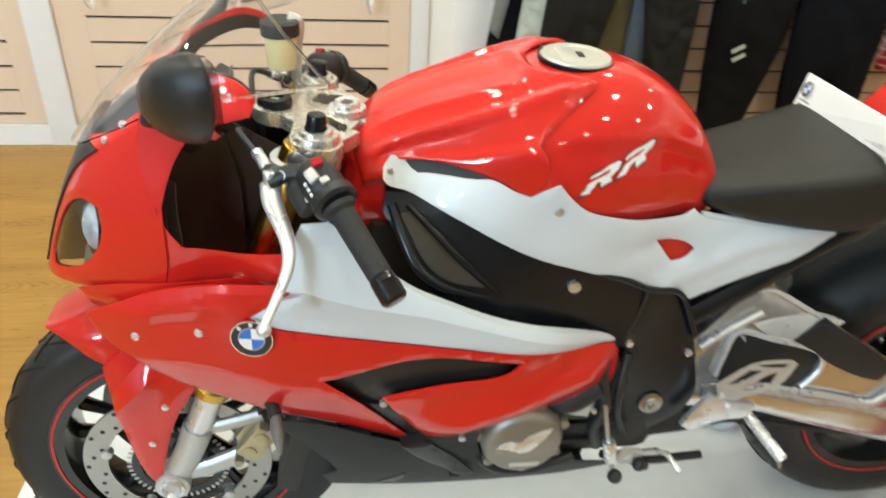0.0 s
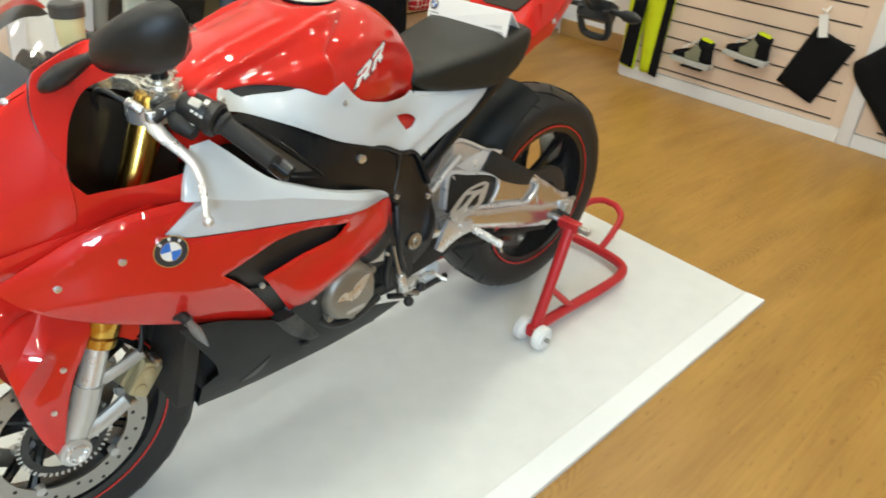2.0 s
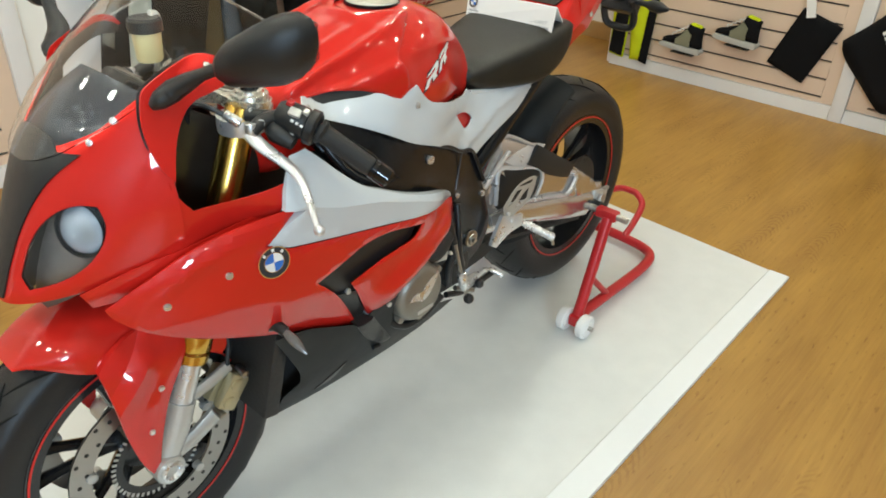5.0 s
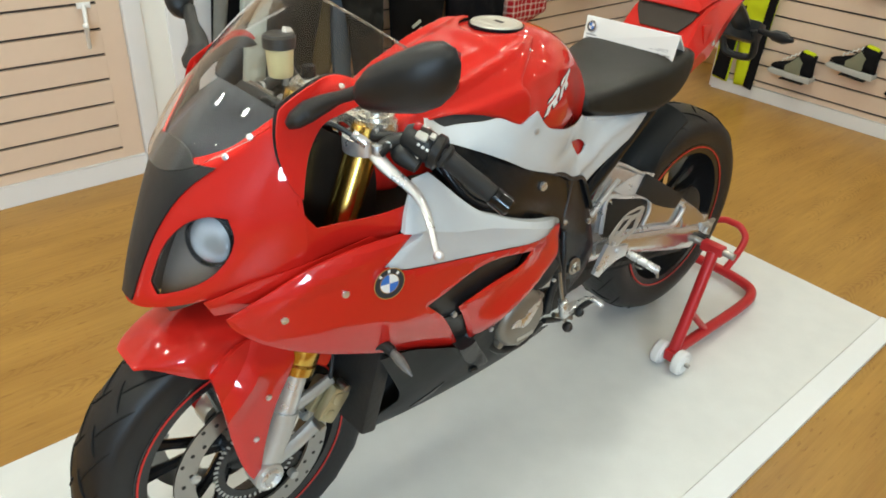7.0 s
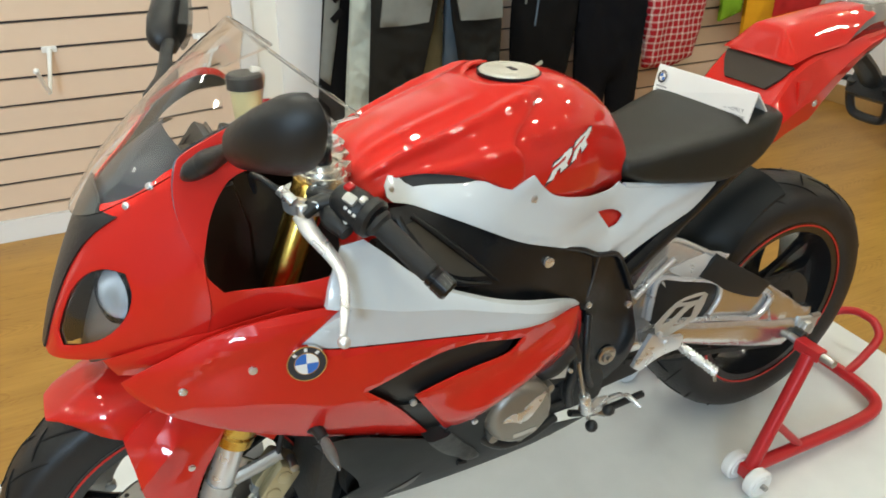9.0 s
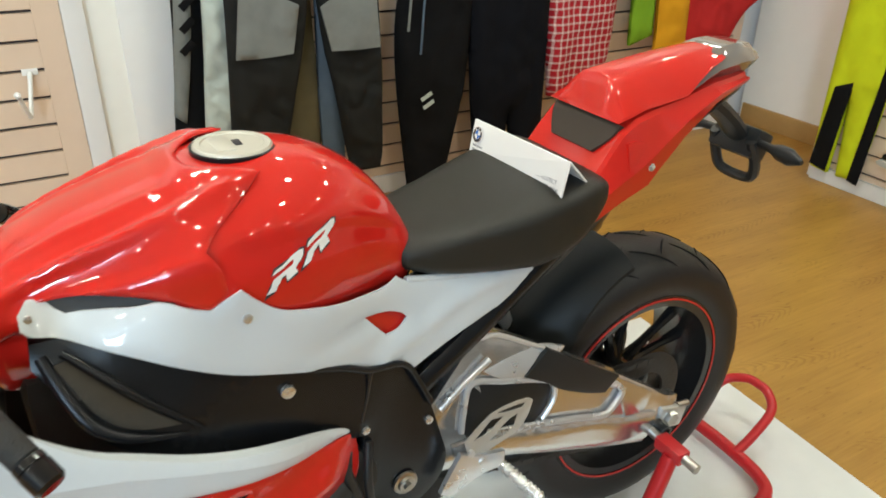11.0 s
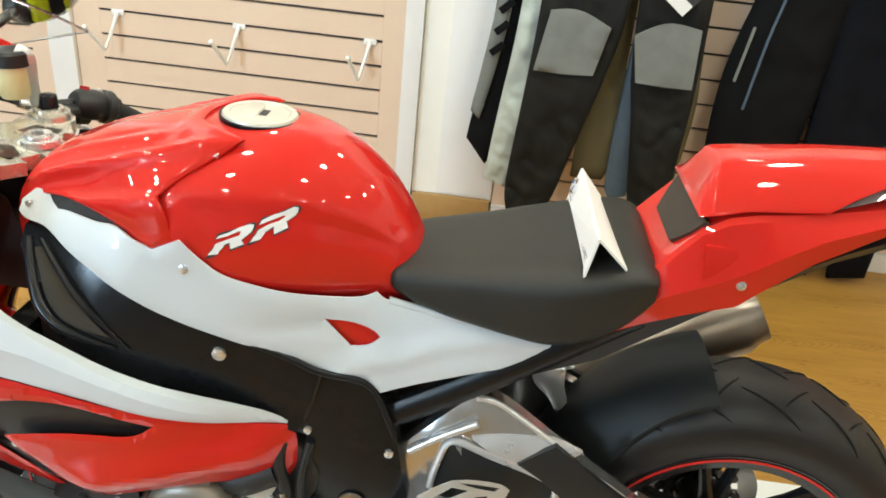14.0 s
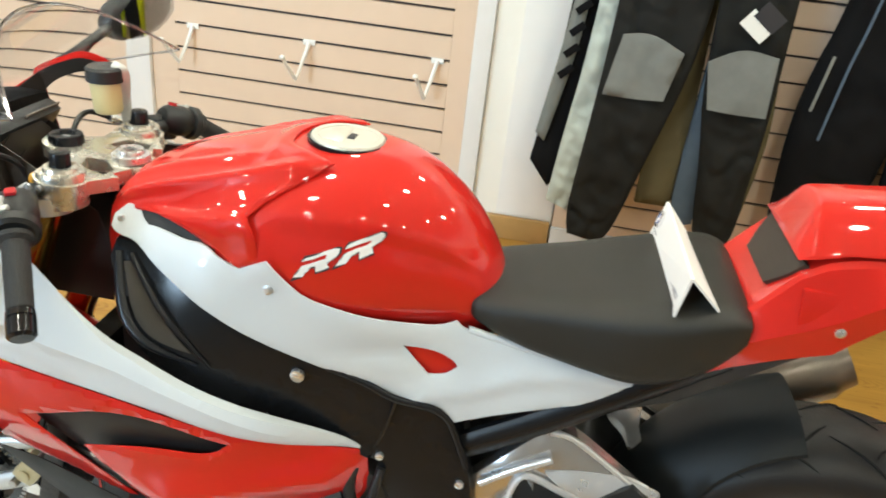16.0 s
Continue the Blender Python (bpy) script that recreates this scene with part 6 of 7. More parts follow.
both("swingarm_edge", lambda s: tube([(0.276, s * 0.090, 0.654), (0.308, s * 0.090, 0.650), (0.368, s * 0.100, 0.619), (0.430, s * 0.112, 0.583)], 0.0045, n=10), POLISH)
both("chain_guard", lambda s: sheet([(0.348, 0.570), (0.402, 0.606), (0.494, 0.548), (0.559, 0.508), (0.525, 0.483), (0.485, 0.494), (0.416, 0.526), (0.392, 0.547)], flank(s, 0.016, SWING_Y), step=0.02, thick=0.012), BLACK, "black guard on the swingarm")
part("swingarm_bracket", sheet([(0.366, 0.616), (0.374, 0.630), (0.418, 0.638), (0.421, 0.596), (0.440, 0.550), (0.458, 0.508), (0.430, 0.516), (0.402, 0.575), (0.372, 0.600)], lambda u, v, d: Vector((u, 0.030 - d, v)), step=0.014, thick=0.02, lip=0.004), POLISH, arms[0], "bright cast bracket above the swingarm")
for s in (-1, 1):
    part("axle_block", box((0.716, s * 0.146, 0.352), (0.070, 0.014, 0.050), pose(0, 0, 0, 0, 12, 0), 0.004), CAST, arms[0])
    part("axle_nut", lathe((0.708, s * 0.156, 0.356), [(0.001, 0.008 * s), (0.015, 0.008 * s), (0.018, 0.004 * s), (0.018, -0.006 * s), (0.001, -0.006 * s)], 6 if s < 0 else 24), STEEL, arms[0])
    part("adjuster", tube([(0.732, s * 0.146, 0.372), (0.762, s * 0.146, 0.369)], 0.007, n=8, steps=1), STEEL, arms[0])
    part("axle_spool", lathe((0.675, s * 0.166, 0.350), [(0.008, -0.014), (0.014, -0.014), (0.011, -0.004), (0.011, 0.004), (0.014, 0.014), (0.008, 0.014)], 16), BLACK, arms[0])
# chain: upper and lower runs as linked plates
for z0, z1 in ((0.505, 0.475), (0.405, 0.278)):
    bm = bmesh.new()
    n = 40
    for k in range(n):
        f = k / (n - 1)
        x, z = 0.10 + 0.58 * f, z0 + (z1 - z0) * f
        slope = math.degrees(math.atan2(z1 - z0, 0.62))
        for y in (-0.1035, -0.0925):
            add_box(bm, (x, y - (0.0015 if k % 2 else 0), z), (0.017, 0.0018, 0.011), pose(0, 0, 0, 0, -slope, 0))
    part("chain_run", bm, DARK, bike, "drive chain")

# rear sets
def rearset(s):
    plate = part("rearset", sheet([(0.158, 0.426), (0.178, 0.412), (0.232, 0.436), (0.282, 0.436), (0.284, 0.468), (0.230, 0.478), (0.196, 0.496), (0.172, 0.455)], lambda u, v, d: Vector((u, s * (0.172 + d), v)), step=0.014, thick=0.012), POLISH, bike, "polished aluminium footrest bracket")
    peg = part("footpeg", cyl((0.268, s * 0.182, 0.455), (0.299, s * 0.259, 0.428), 0.0095, 0.0085, n=14, bevel=0.001), ALU, plate, "knurled aluminium footpeg")
    g = bmesh.new()
    for k in range(10):
        p = Vector((0.272, s * 0.192, 0.4515)).lerp(Vector((0.297, s * 0.254, 0.4298)), k / 9)
        q = (Vector((0.031, s * 0.077, -0.027))).normalized() * 0.0018
        add_cyl(g, p - q, p + q, 0.0112, n=12)
    part("peg_knurl", g, ALU, peg)
    part("peg_feeler", tube([(0.297, s * 0.256, 0.424), (0.300, s * 0.258, 0.408)], 0.0035, n=8, steps=1), STEEL, peg)
    heel = [(0.205, 0.513), (0.231, 0.537), (0.262, 0.559), (0.324, 0.562), (0.340, 0.551), (0.332, 0.519), (0.314, 0.494), (0.274, 0.482), (0.243, 0.472), (0.214, 0.480)]
    part("heel_plate", sheet(heel, lambda u, v, d: Vector((u, s * (0.165 + d), v)), step=0.009, thick=0.004, holes=[[(0.222, 0.508), (0.240, 0.525), (0.256, 0.541), (0.282, 0.539), (0.250, 0.514)], [(0.254, 0.495), (0.288, 0.527), (0.310, 0.534), (0.304, 0.507), (0.280, 0.494)], [(0.262, 0.5515), (0.289, 0.5535), (0.326, 0.5525), (0.318, 0.543), (0.286, 0.545)]], rounds=1), CAST, plate, "cut-out aluminium heel plate")
    for x, z in ((0.212, 0.497), (0.235, 0.468)):
        bolt((x, s * 0.174, z), (0, s, 0), 0.008, plate, POLISH)
    part("shift_lever", tube([(0.045, s * 0.176, 0.352), (0.075, s * 0.182, 0.374), (0.110, s * 0.186, 0.386), (0.140, s * 0.188, 0.376)], 0.0060, n=10, flat=0.7), ALU, plate, "aluminium foot lever")
    part("lever_peg", cyl((0.138, s * 0.186, 0.376), (0.152, s * 0.216, 0.362), 0.0055, n=10, bevel=0.001), ALU, plate)
    part("shift_rod", tube([(0.040, s * 0.190, 0.355), (0.020, s * 0.186, 0.430), (0.005, s * 0.180, 0.500)], 0.0045, n=8, steps=2), STEEL, plate)
    part("shift_switch", cyl((0.036, s * 0.189, 0.372), (0.024, s * 0.187, 0.418), 0.012, n=14, bevel=0.002), ALU, plate)


for x, y, z, r in ((0.046, -0.196, 0.338, 0.013), (0.086, -0.194, 0.362, 0.012), (0.100, -0.186, 0.350, 0.009)):
    ball = bmesh.new()
    bmesh.ops.create_uvsphere(ball, u_segments=14, v_segments=10, radius=r, matrix=Matrix.Translation((x, y, z)))
    part("linkage_boot", ball, BLACK, bike, "black rubber boot on the shift linkage")
part("linkage_plate", sheet([(0.040, 0.372), (0.060, 0.392), (0.088, 0.388), (0.096, 0.366), (0.078, 0.352), (0.052, 0.352)], lambda u, v, d: Vector((u, -0.184 - d, v)), step=0.012, thick=0.006), CAST, bike, "cast shift linkage plate")
rearset(-1)
rearset(1)
part("side_stand", tube([(0.05, -0.12, 0.31), (0.13, -0.12, 0.285), (0.25, -0.12, 0.290)], 0.008, n=10, steps=3), BLACK, bike, "folded black side stand")
part("stand_spring", tube([(0.06, -0.14, 0.335), (0.12, -0.15, 0.305)], 0.007, n=8, steps=1), STEEL, bike)
part("muffler", loft([[Vector((0.44, 0.190, 0.49)).lerp(Vector((0.770, 0.205, 0.690)), t) + w * Vector((-0.5 * math.sin(a), 0.85 * math.cos(a), 0.86 * math.sin(a))) for a in np.linspace(0, 2 * math.pi, 20, endpoint=False)] for t, w in ((-0.1, 0.028), (0.05, 0.050), (0.3, 0.058), (0.9, 0.058), (0.94, 0.050), (1.0, 0.046))]), EXHAUST, bike, "brushed titanium silencer")

# handlebars and top yoke
def arc(cx, cy, r, a0, a1, n=7):
    return [(cx + r * math.cos(radians(a0 + (a1 - a0) * k / (n - 1))), cy + r * math.sin(radians(a0 + (a1 - a0) * k / (n - 1)))) for k in range(n)]


half = arc(-0.362, 0, 0.010, 0, 60, 3) + [(-0.388, 0.062)] + arc(-0.447, 0.102, 0.036, -10, 200, 10) + [(-0.478, 0.052)] + arc(-0.506, 0, 0.033, 75, 180, 6)
outline = half[:-1] + [half[-1]] + [(u, -v) for u, v in reversed(half[:-1])][:-1]
CUT_A = [(-0.456, 0.030), (-0.430, 0.022), (-0.404, 0.046), (-0.408, 0.066), (-0.446, 0.062)]
CUT_B = [(-0.388, 0.028), (-0.371, 0.030), (-0.384, 0.064), (-0.400, 0.056)]


def yoke_top(u, v, d):
    return Vector((u, v, 0.941 + d - 0.12 * (u + 0.44)))


yoke = part("top_yoke", sheet(outline, yoke_top, step=0.012, thick=0.022, lip=0.002, holes=[CUT_A, CUT_B, [(u, -v) for u, v in CUT_A], [(u, -v) for u, v in CUT_B]], rounds=0), YOKE, bike, "champagne silver top yoke with four cut-outs")
part("stem_nut", lathe((-0.404, 0, 0.938), [(0.009, 0.004), (0.009, 0.014), (0.018, 0.015), (0.020, 0.012), (0.020, 0.008), (0.027, 0.007), (0.028, -0.002)], 6 * 4, "Z"), ALU, yoke)
part("ignition_lock", lathe((-0.506, 0, 0.950), [(0.006, 0.006), (0.012, 0.006), (0.014, 0.010), (0.023, 0.010), (0.025, 0.004), (0.025, -0.030), (0.006, -0.030)], 28, "Z"), SATIN, yoke, "black ignition lock")
part("lock_key_slot", box((-0.506, 0, 0.956), (0.010, 0.004, 0.002)), ALU, yoke)
for s in (-1, 1):
    cap_ring = part("fork_cap", lathe((-0.447, s * 0.102, 0.940), [(0.016, 0.016), (0.022, 0.015), (0.024, 0.010), (0.030, 0.009), (0.032, 0.004), (0.032, -0.040), (0.016, -0.040)], 32, "Z"), YOKE, yoke)
    part("fork_adjuster", cyl((-0.447, s * 0.102, 0.950), (-0.445, s * 0.102, 0.976), 0.0145, 0.0125, 20, 0.002), SATIN, yoke, "black fork adjuster")
    for x in (-0.484, -0.468):
        part("pinch_bolt", cyl((x + 0.012, s * 0.138, 0.934), (x + 0.012, s * 0.142, 0.934), 0.005, n=12), ALU, yoke)


def clip_on(s):
    clamp = part("handlebar_clamp", lathe((-0.470, s * 0.104, 0.905), [(0.029, -0.013), (0.039, -0.013), (0.040, 0.0), (0.039, 0.013), (0.029, 0.013)], 28, "Z"), POLISH, bike, "polished handlebar clamp")
    part("handlebar", tube([(-0.475, s * 0.130, 0.925), (-0.440, s * 0.190, 0.928), (-0.420, s * 0.240, 0.918), (-0.360, s * 0.326, 0.845)], 0.011, n=12, steps=1), BLACK, clamp)
    a, b = Vector((-0.420, s * 0.239, 0.9165)), Vector((-0.360, s * 0.326, 0.845))
    grip = part("grip", tube([a, a.lerp(b, 0.05), a.lerp(b, 0.09), a.lerp(b, 0.78), a.lerp(b, 0.80)], 0.017, n=24, steps=1, radii=[0.021, 0.021, 0.0160, 0.0152, 0.0130]), GRIP, clamp, "black rubber grip")
    part("bar_end", tube([a.lerp(b, f) for f in (0.795, 0.80, 0.86, 0.865, 0.875, 0.88, 1.04, 1.07, 1.071)], 0.018, n=24, steps=1, radii=[0.010, 0.0160, 0.0165, 0.0150, 0.0150, 0.0168, 0.0165, 0.0130, 0.001]), GLOSSBLACK, grip, "glossy black bar end weight")
    p0, p1 = Vector((-0.452, s * 0.185, 0.938)), Vector((-0.418, s * 0.242, 0.915))
    along = (p1 - p0).normalized()
    up = (Vector((0, 0, 1)) - along.z * along).normalized()
    side = along.cross(up) * -s

    def pod(t, deg, r):
        """A place on the rounded switch block: along the bar, round it, out from it."""
        n = math.cos(radians(deg)) * up + math.sin(radians(deg)) * side
        return frame_of(p0 + t * along + r * n, along, n.cross(along))

    sw = part("switchgear", tube([p0 + t * along for t in (-0.004, -0.003, 0.004, 0.030, 0.044, 0.047, 0.050, 0.062, 0.066)], 0.02, n=24, steps=1, radii=[0.010, 0.018, 0.0235, 0.0265, 0.0255, 0.0235, 0.029, 0.029, 0.024]), BLACK, clamp, "black rounded handlebar switch block")
    for t, deg, size, mat in ((0.028, 40, (0.020, 0.015, 0.010), CAST), (0.028, 128, (0.018, 0.010, 0.006), CAST), (0.043, 20, (0.010, 0.012, 0.008), CAST), (0.014, 8, (0.012, 0.014, 0.008), REDLENS)):
        part("switch_button", box((0, 0, 0), size, None, min(size) * 0.4), mat, sw).matrix_basis = pod(t, deg, 0.026)
    for t, deg in ((0.029, 69), (0.037, 71), (0.045, 73)):
        part("switch_mark", box((0, 0, 0), (0.0050, 0.0042, 0.0012)), LETTER, sw).matrix_basis = pod(t, deg, 0.0268)
    part("switch_housing", tube([(-0.462, s * 0.176, 0.925), (-0.466, s * 0.196, 0.912), (-0.456, s * 0.222, 0.899)], 0.016, n=14, radii=[0.014, 0.018, 0.012]), BLACK, sw)
    part("perch_bolt", cyl((-0.484, s * 0.180, 0.928), (-0.489, s * 0.187, 0.931), 0.0065, n=12, bevel=0.001), ALU, sw)
    lever = part("hand_lever", tube([(-0.503, s * 0.176, 0.914), (-0.500, s * 0.200, 0.900), (-0.482, s * 0.245, 0.872), (-0.482, s * 0.275, 0.850), (-0.497, s * 0.310, 0.826), (-0.508, s * 0.334, 0.812)], 0.007, n=12, flat=0.6, radii=[0.014, 0.013, 0.0095, 0.0072, 0.0060, 0.005]), POLISH, clamp, "polished hand lever with a ball end")
    b = bmesh.new()
    bmesh.ops.create_uvsphere(b, u_segments=16, v_segments=12, radius=0.0088, matrix=Matrix.Translation((-0.508, s * 0.337, 0.810)))
    part("lever_ball", b, POLISH, lever)
    part("lever_perch", tube([(-0.503, s * 0.178, 0.918), (-0.480, s * 0.178, 0.930), (-0.452, s * 0.186, 0.934)], 0.013, n=12, flat=0.8), BLACK, clamp)
    part("lever_pivot", cyl((-0.503, s * 0.180, 0.905), (-0.503, s * 0.178, 0.932), 0.009, n=14, bevel=0.001), ALU, lever)
    part("cable", tube([(-0.515, s * 0.150, 0.935), (-0.545, s * 0.110, 0.955), (-0.540, s * 0.06, 0.92), (-0.52, s * 0.04, 0.82)], 0.0045, n=8), BLACK, clamp)
    part("cable_adjuster", cyl((-0.508, s * 0.160, 0.928), (-0.522, s * 0.140, 0.942), 0.008, n=12, bevel=0.001), ALU, clamp)


clip_on(-1)
clip_on(1)
res = part("brake_reservoir", lathe((-0.500, 0.105, 0.965), [(0.001, 0.0), (0.020, 0.0), (0.022, 0.004), (0.0245, 0.052), (0.001, 0.052)], 28, "Z", closed=False), OIL, bike, "translucent brake fluid reservoir with black cap")
part("reservoir_cap", lathe((-0.500, 0.105, 1.016), [(0.001, 0.023), (0.025, 0.023), (0.029, 0.019), (0.029, 0.0), (0.001, 0.0)], 28, "Z", closed=False), BLACK, res)
part("reservoir_bracket", tube([(-0.480, 0.125, 0.94), (-0.478, 0.118, 0.985), (-0.472, 0.110, 1.030), (-0.488, 0.106, 1.0405)], 0.005, n=6, flat=2.0), CAST, res)

# ---------------------------------------------------------------- card on the seat
card = thing("seat_card", (0.41, 0, 0.895), "folded white card sign standing on the black seat", "sign")
TOP0, TOP1 = Vector((0.395, 0.136, 0.950)), Vector((0.397, -0.130, 0.958))
F0, F1 = Vector((0.379, 0.129, 0.893)), Vector((0.388, -0.126, 0.896))
R0, R1 = Vector((0.432, 0.130, 0.908)), Vector((0.441, -0.121, 0.915))
for a0, a1, b0, b1 in ((TOP0, TOP1, F0, F1), (TOP0, TOP1, R0, R1)):
    bm = bmesh.new()
    n = (a1 - a0).cross(b0 - a0).normalized() * 0.0015
    rows = [[a0 + n, a1 + n, a1 - n, a0 - n], [b0 + n, b1 + n, b1 - n, b0 - n]]
    add_loft(bm, rows)
    part("card_leaf", bm, CARD, card)
right, down = (TOP1 - TOP0).normalized(), (F0 - TOP0)
face = frame_of((0, 0, 0), right, -down)
normal = face.to_3x3() @ Vector((0, 0, 1))
wide, high = (TOP1 - TOP0).length, down.length


def on_card(u, v):
    m = face.copy()
    m.translation = TOP0.lerp(TOP1, u).lerp(F0.lerp(F1, u), v) + 0.0018 * normal
    return m


text("card_words", "DON'T SIT ON THIS ULTIMATE BIKE", on_card(0.63, 0.86), 0.0108, INK, card, 0.0003)
text("card_words", "WITH ALL RESPECT", on_card(0.77, 0.64), 0.0100, INKGREY, card, 0.0003)
badge(on_card(0.085, 0.38).translation, right, -down, 0.0135, card)
part("card_bar", box((0, 0, 0), (0.030, 0.0035, 0.0005)), INKGREY, card).matrix_basis = on_card(0.085, 0.72)
part("card_bar", box((0, 0, 0), (0.024, 0.0030, 0.0005)), INKGREY, card).matrix_basis = on_card(0.075, 0.84)

# ---------------------------------------------------------------- paddock stand
stand = thing("paddock_stand", (0.8, 0, 0), "red tubular steel paddock stand with white wheels under the rear axle", "motorcycle stand")
bm = bmesh.new()
add_tube(bm, [(0.545, -0.238, 0.052), (0.70, -0.236, 0.045), (0.94, -0.232, 0.034), (1.045, -0.215, 0.032), (1.085, -0.165, 0.032), (1.10, -0.06, 0.032), (1.10, 0.06, 0.032), (1.085, 0.165, 0.032), (1.045, 0.215, 0.032), (0.94, 0.232, 0.034), (0.70, 0.236, 0.045), (0.545, 0.238, 0.052)], 0.0165, n=16, steps=5)
part("stand_frame", bm, REDPAINTED, stand)
part("stand_handle", tube([(1.095, -0.085, 0.040), (1.15, -0.085, 0.075), (1.215, -0.075, 0.118), (1.245, -0.035, 0.138), (1.250, 0.0, 0.140), (1.245, 0.035, 0.138), (1.215, 0.075, 0.118), (1.15, 0.085, 0.075), (1.095, 0.085, 0.040)], 0.012, n=14, steps=5), REDPAINTED, stand)
for s in (-1, 1):
    part("stand_upright", tube([(0.545, s * 0.238, 0.050), (0.60, s * 0.232, 0.18), (0.668, s * 0.222, 0.335)], 0.0165, n=16, steps=3), REDPAINTED, stand)
    part("stand_brace", tube([(0.592, s * 0.232, 0.175), (0.72, s * 0.236, 0.048)], 0.010, n=12, steps=1), REDPAINTED, stand)
    part("stand_head", box((0.674, s * 0.216, 0.345), (0.030, 0.066, 0.028), None, 0.004), REDPAINTED, stand)
    part("head_pin", cyl((0.674, s * 0.150, 0.347), (0.674, s * 0.282, 0.345), 0.010, n=14, bevel=0.001), STEEL, stand)
    part("wheel_axle", cyl((0.535, s * 0.190, 0.040), (0.535, s * 0.300, 0.040), 0.007, n=10), STEEL, stand)
    part("stand_lug", box((0.540, s * 0.238, 0.046), (0.036, 0.030, 0.034), None, 0.004), REDPAINTED, stand)
    for y in (0.205, 0.272):
        part("stand_wheel", lathe((0.535, s * y, 0.038), [(0.008, -0.016), (0.022, -0.016), (0.024, -0.012), (0.032, -0.014), (0.037, -0.009), (0.037, 0.009), (0.032, 0.014), (0.024, 0.012), (0.022, 0.016), (0.008, 0.016)], 32), NYLON, stand, "white nylon wheel")

stand.location.x -= 0.020

# chock plate ahead of the front wheel
chock = thing("floor_plate", (-1.08, 0.1, 0), "small black floor plate with a chrome knob on the mat", "plate")
part("plate_base", box((-1.02, 0.16, 0.006), (0.12, 0.16, 0.012), None, 0.004), BLACK, chock)
part("plate_knob", lathe((-1.02, 0.16, 0.012), [(0.0005, 0.014), (0.014, 0.012), (0.020, 0.004), (0.024, 0.0), (0.0005, 0.0)], 24, "Z", closed=False), CHROME, chock)

# ---------------------------------------------------------------- clothes and goods
def folds(seed, scale, depth, pillow, width=0.05):
    def f(u, v, e):
        puff = pillow * math.sqrt(min(1.0, e / width))
        n = noise.noise(Vector((u * scale, v * scale * 0.45, seed))) + 0.5 * noise.noise(Vector((u * scale * 2.3, v * scale * 1.1, seed + 7)))
        n += 0.45 * noise.noise(Vector((u * scale * 0.9, v * scale * 2.6 + u * scale, seed + 3)))
        # sharp creases that run slantwise
        w = Vector((u * scale * 1.3 + v * scale * 0.7, v * scale * 1.5 - u * scale * 0.5, seed + 11))
        n -= 0.9 * max(0.0, 1 - 3.2 * abs(noise.noise(w))) * max(0.0, noise.noise(w * 0.5) + 0.35)
        return puff + depth * n * min(1.0, e / 0.02)
    return f


def garment(name, outline, y, mat, label, category, seed, group="", parent=None, thick=0.02, pillow=0.018, depth=0.014, scale=9.0, step=0.022, lean=0.0, side=False, rounds=2):
    """A hanging cloth shape with a puffed, creased face; side: hung on the side wall (u runs along y)."""
    def place(u, v, d):
        return Vector((y - d, u, v)) if side else Vector((u, y - d + lean * (v - 0.6), v))
    if parent is None and not side:
        outline = [(u, 1.55 if v > 1.25 else v) for u, v in outline]
    ob = part(name, sheet(outline, place, thick=thick, step=step, depth=folds(seed, scale, depth, pillow), lip=0.0, rounds=rounds), mat, parent, "" if parent is None else label, sharp=70)
    if parent is None and not side and max(v for u, v in outline) > 1.5:
        mid = sum(u for u, v in outline if v > 1.5) / sum(1 for u, v in outline if v > 1.5)
        part("hanger", tube([(mid, 1.80, 1.634), (mid, 1.80 + 0.4 * (y - 1.80), 1.60), (mid, y + 0.005, 1.54)], 0.004, n=6), CHROME, ob)
    return tag(ob, label, category, group) if parent is None else ob


RACK = "clothes on the rear rail"
rail = tag(part("clothes_rail", tube([(0.32, 1.80, 1.62), (3.2, 1.80, 1.62)], 0.013, n=12, steps=1), CHROME), "chrome hanging rail on the rear display panel", "rail")
for x in (0.5, 1.7, 3.0):
    part("rail_arm", tube([(x, 1.80, 1.62), (x, 1.935, 1.60)], 0.009, n=8, steps=1), CHROME, rail)

# grey jacket and pale jacket hanging at the end of the rail
garment("riding_jacket", [(0.235, 1.55), (0.43, 1.55), (0.43, 0.60), (0.40, 0.55), (0.36, 0.52), (0.30, 0.38), (0.240, 0.30), (0.158, 0.40), (0.185, 0.62), (0.215, 0.90)], 1.80, CLOTH_BLACK, "black riding jacket with a grey sleeve hanging on the rail", "jacket", 1, RACK)
garment("riding_jacket", [(0.255, 1.55), (0.30, 1.55), (0.275, 0.95), (0.245, 0.72), (0.200, 0.49), (0.163, 0.52), (0.195, 0.75), (0.225, 1.0)], 1.765, CLOTH_GREY, "grey riding jacket sleeve with dark bands hanging on the rail", "jacket", 2, RACK, step=0.018, pillow=0.022)
for k in range(4):
    part("sleeve_band", box((0.258 - 0.008 * k, 1.738, 0.99 - 0.075 * k), (0.058, 0.004, 0.026), pose(0, 0, 0, 0, -42, 0), 0.001), CLOTH_BLACK, bpy.data.objects["riding_jacket.001"], "black slanting band")
garment("riding_jacket", [(0.33, 1.55), (0.45, 1.55), (0.44, 0.80), (0.38, 0.45), (0.33, 0.24), (0.245, 0.27), (0.262, 0.50), (0.30, 0.85)], 1.735, CLOTH_PALE, "pale grey-green riding trousers leg hanging on the rail", "trousers", 3, RACK, depth=0.022, scale=15, step=0.012)

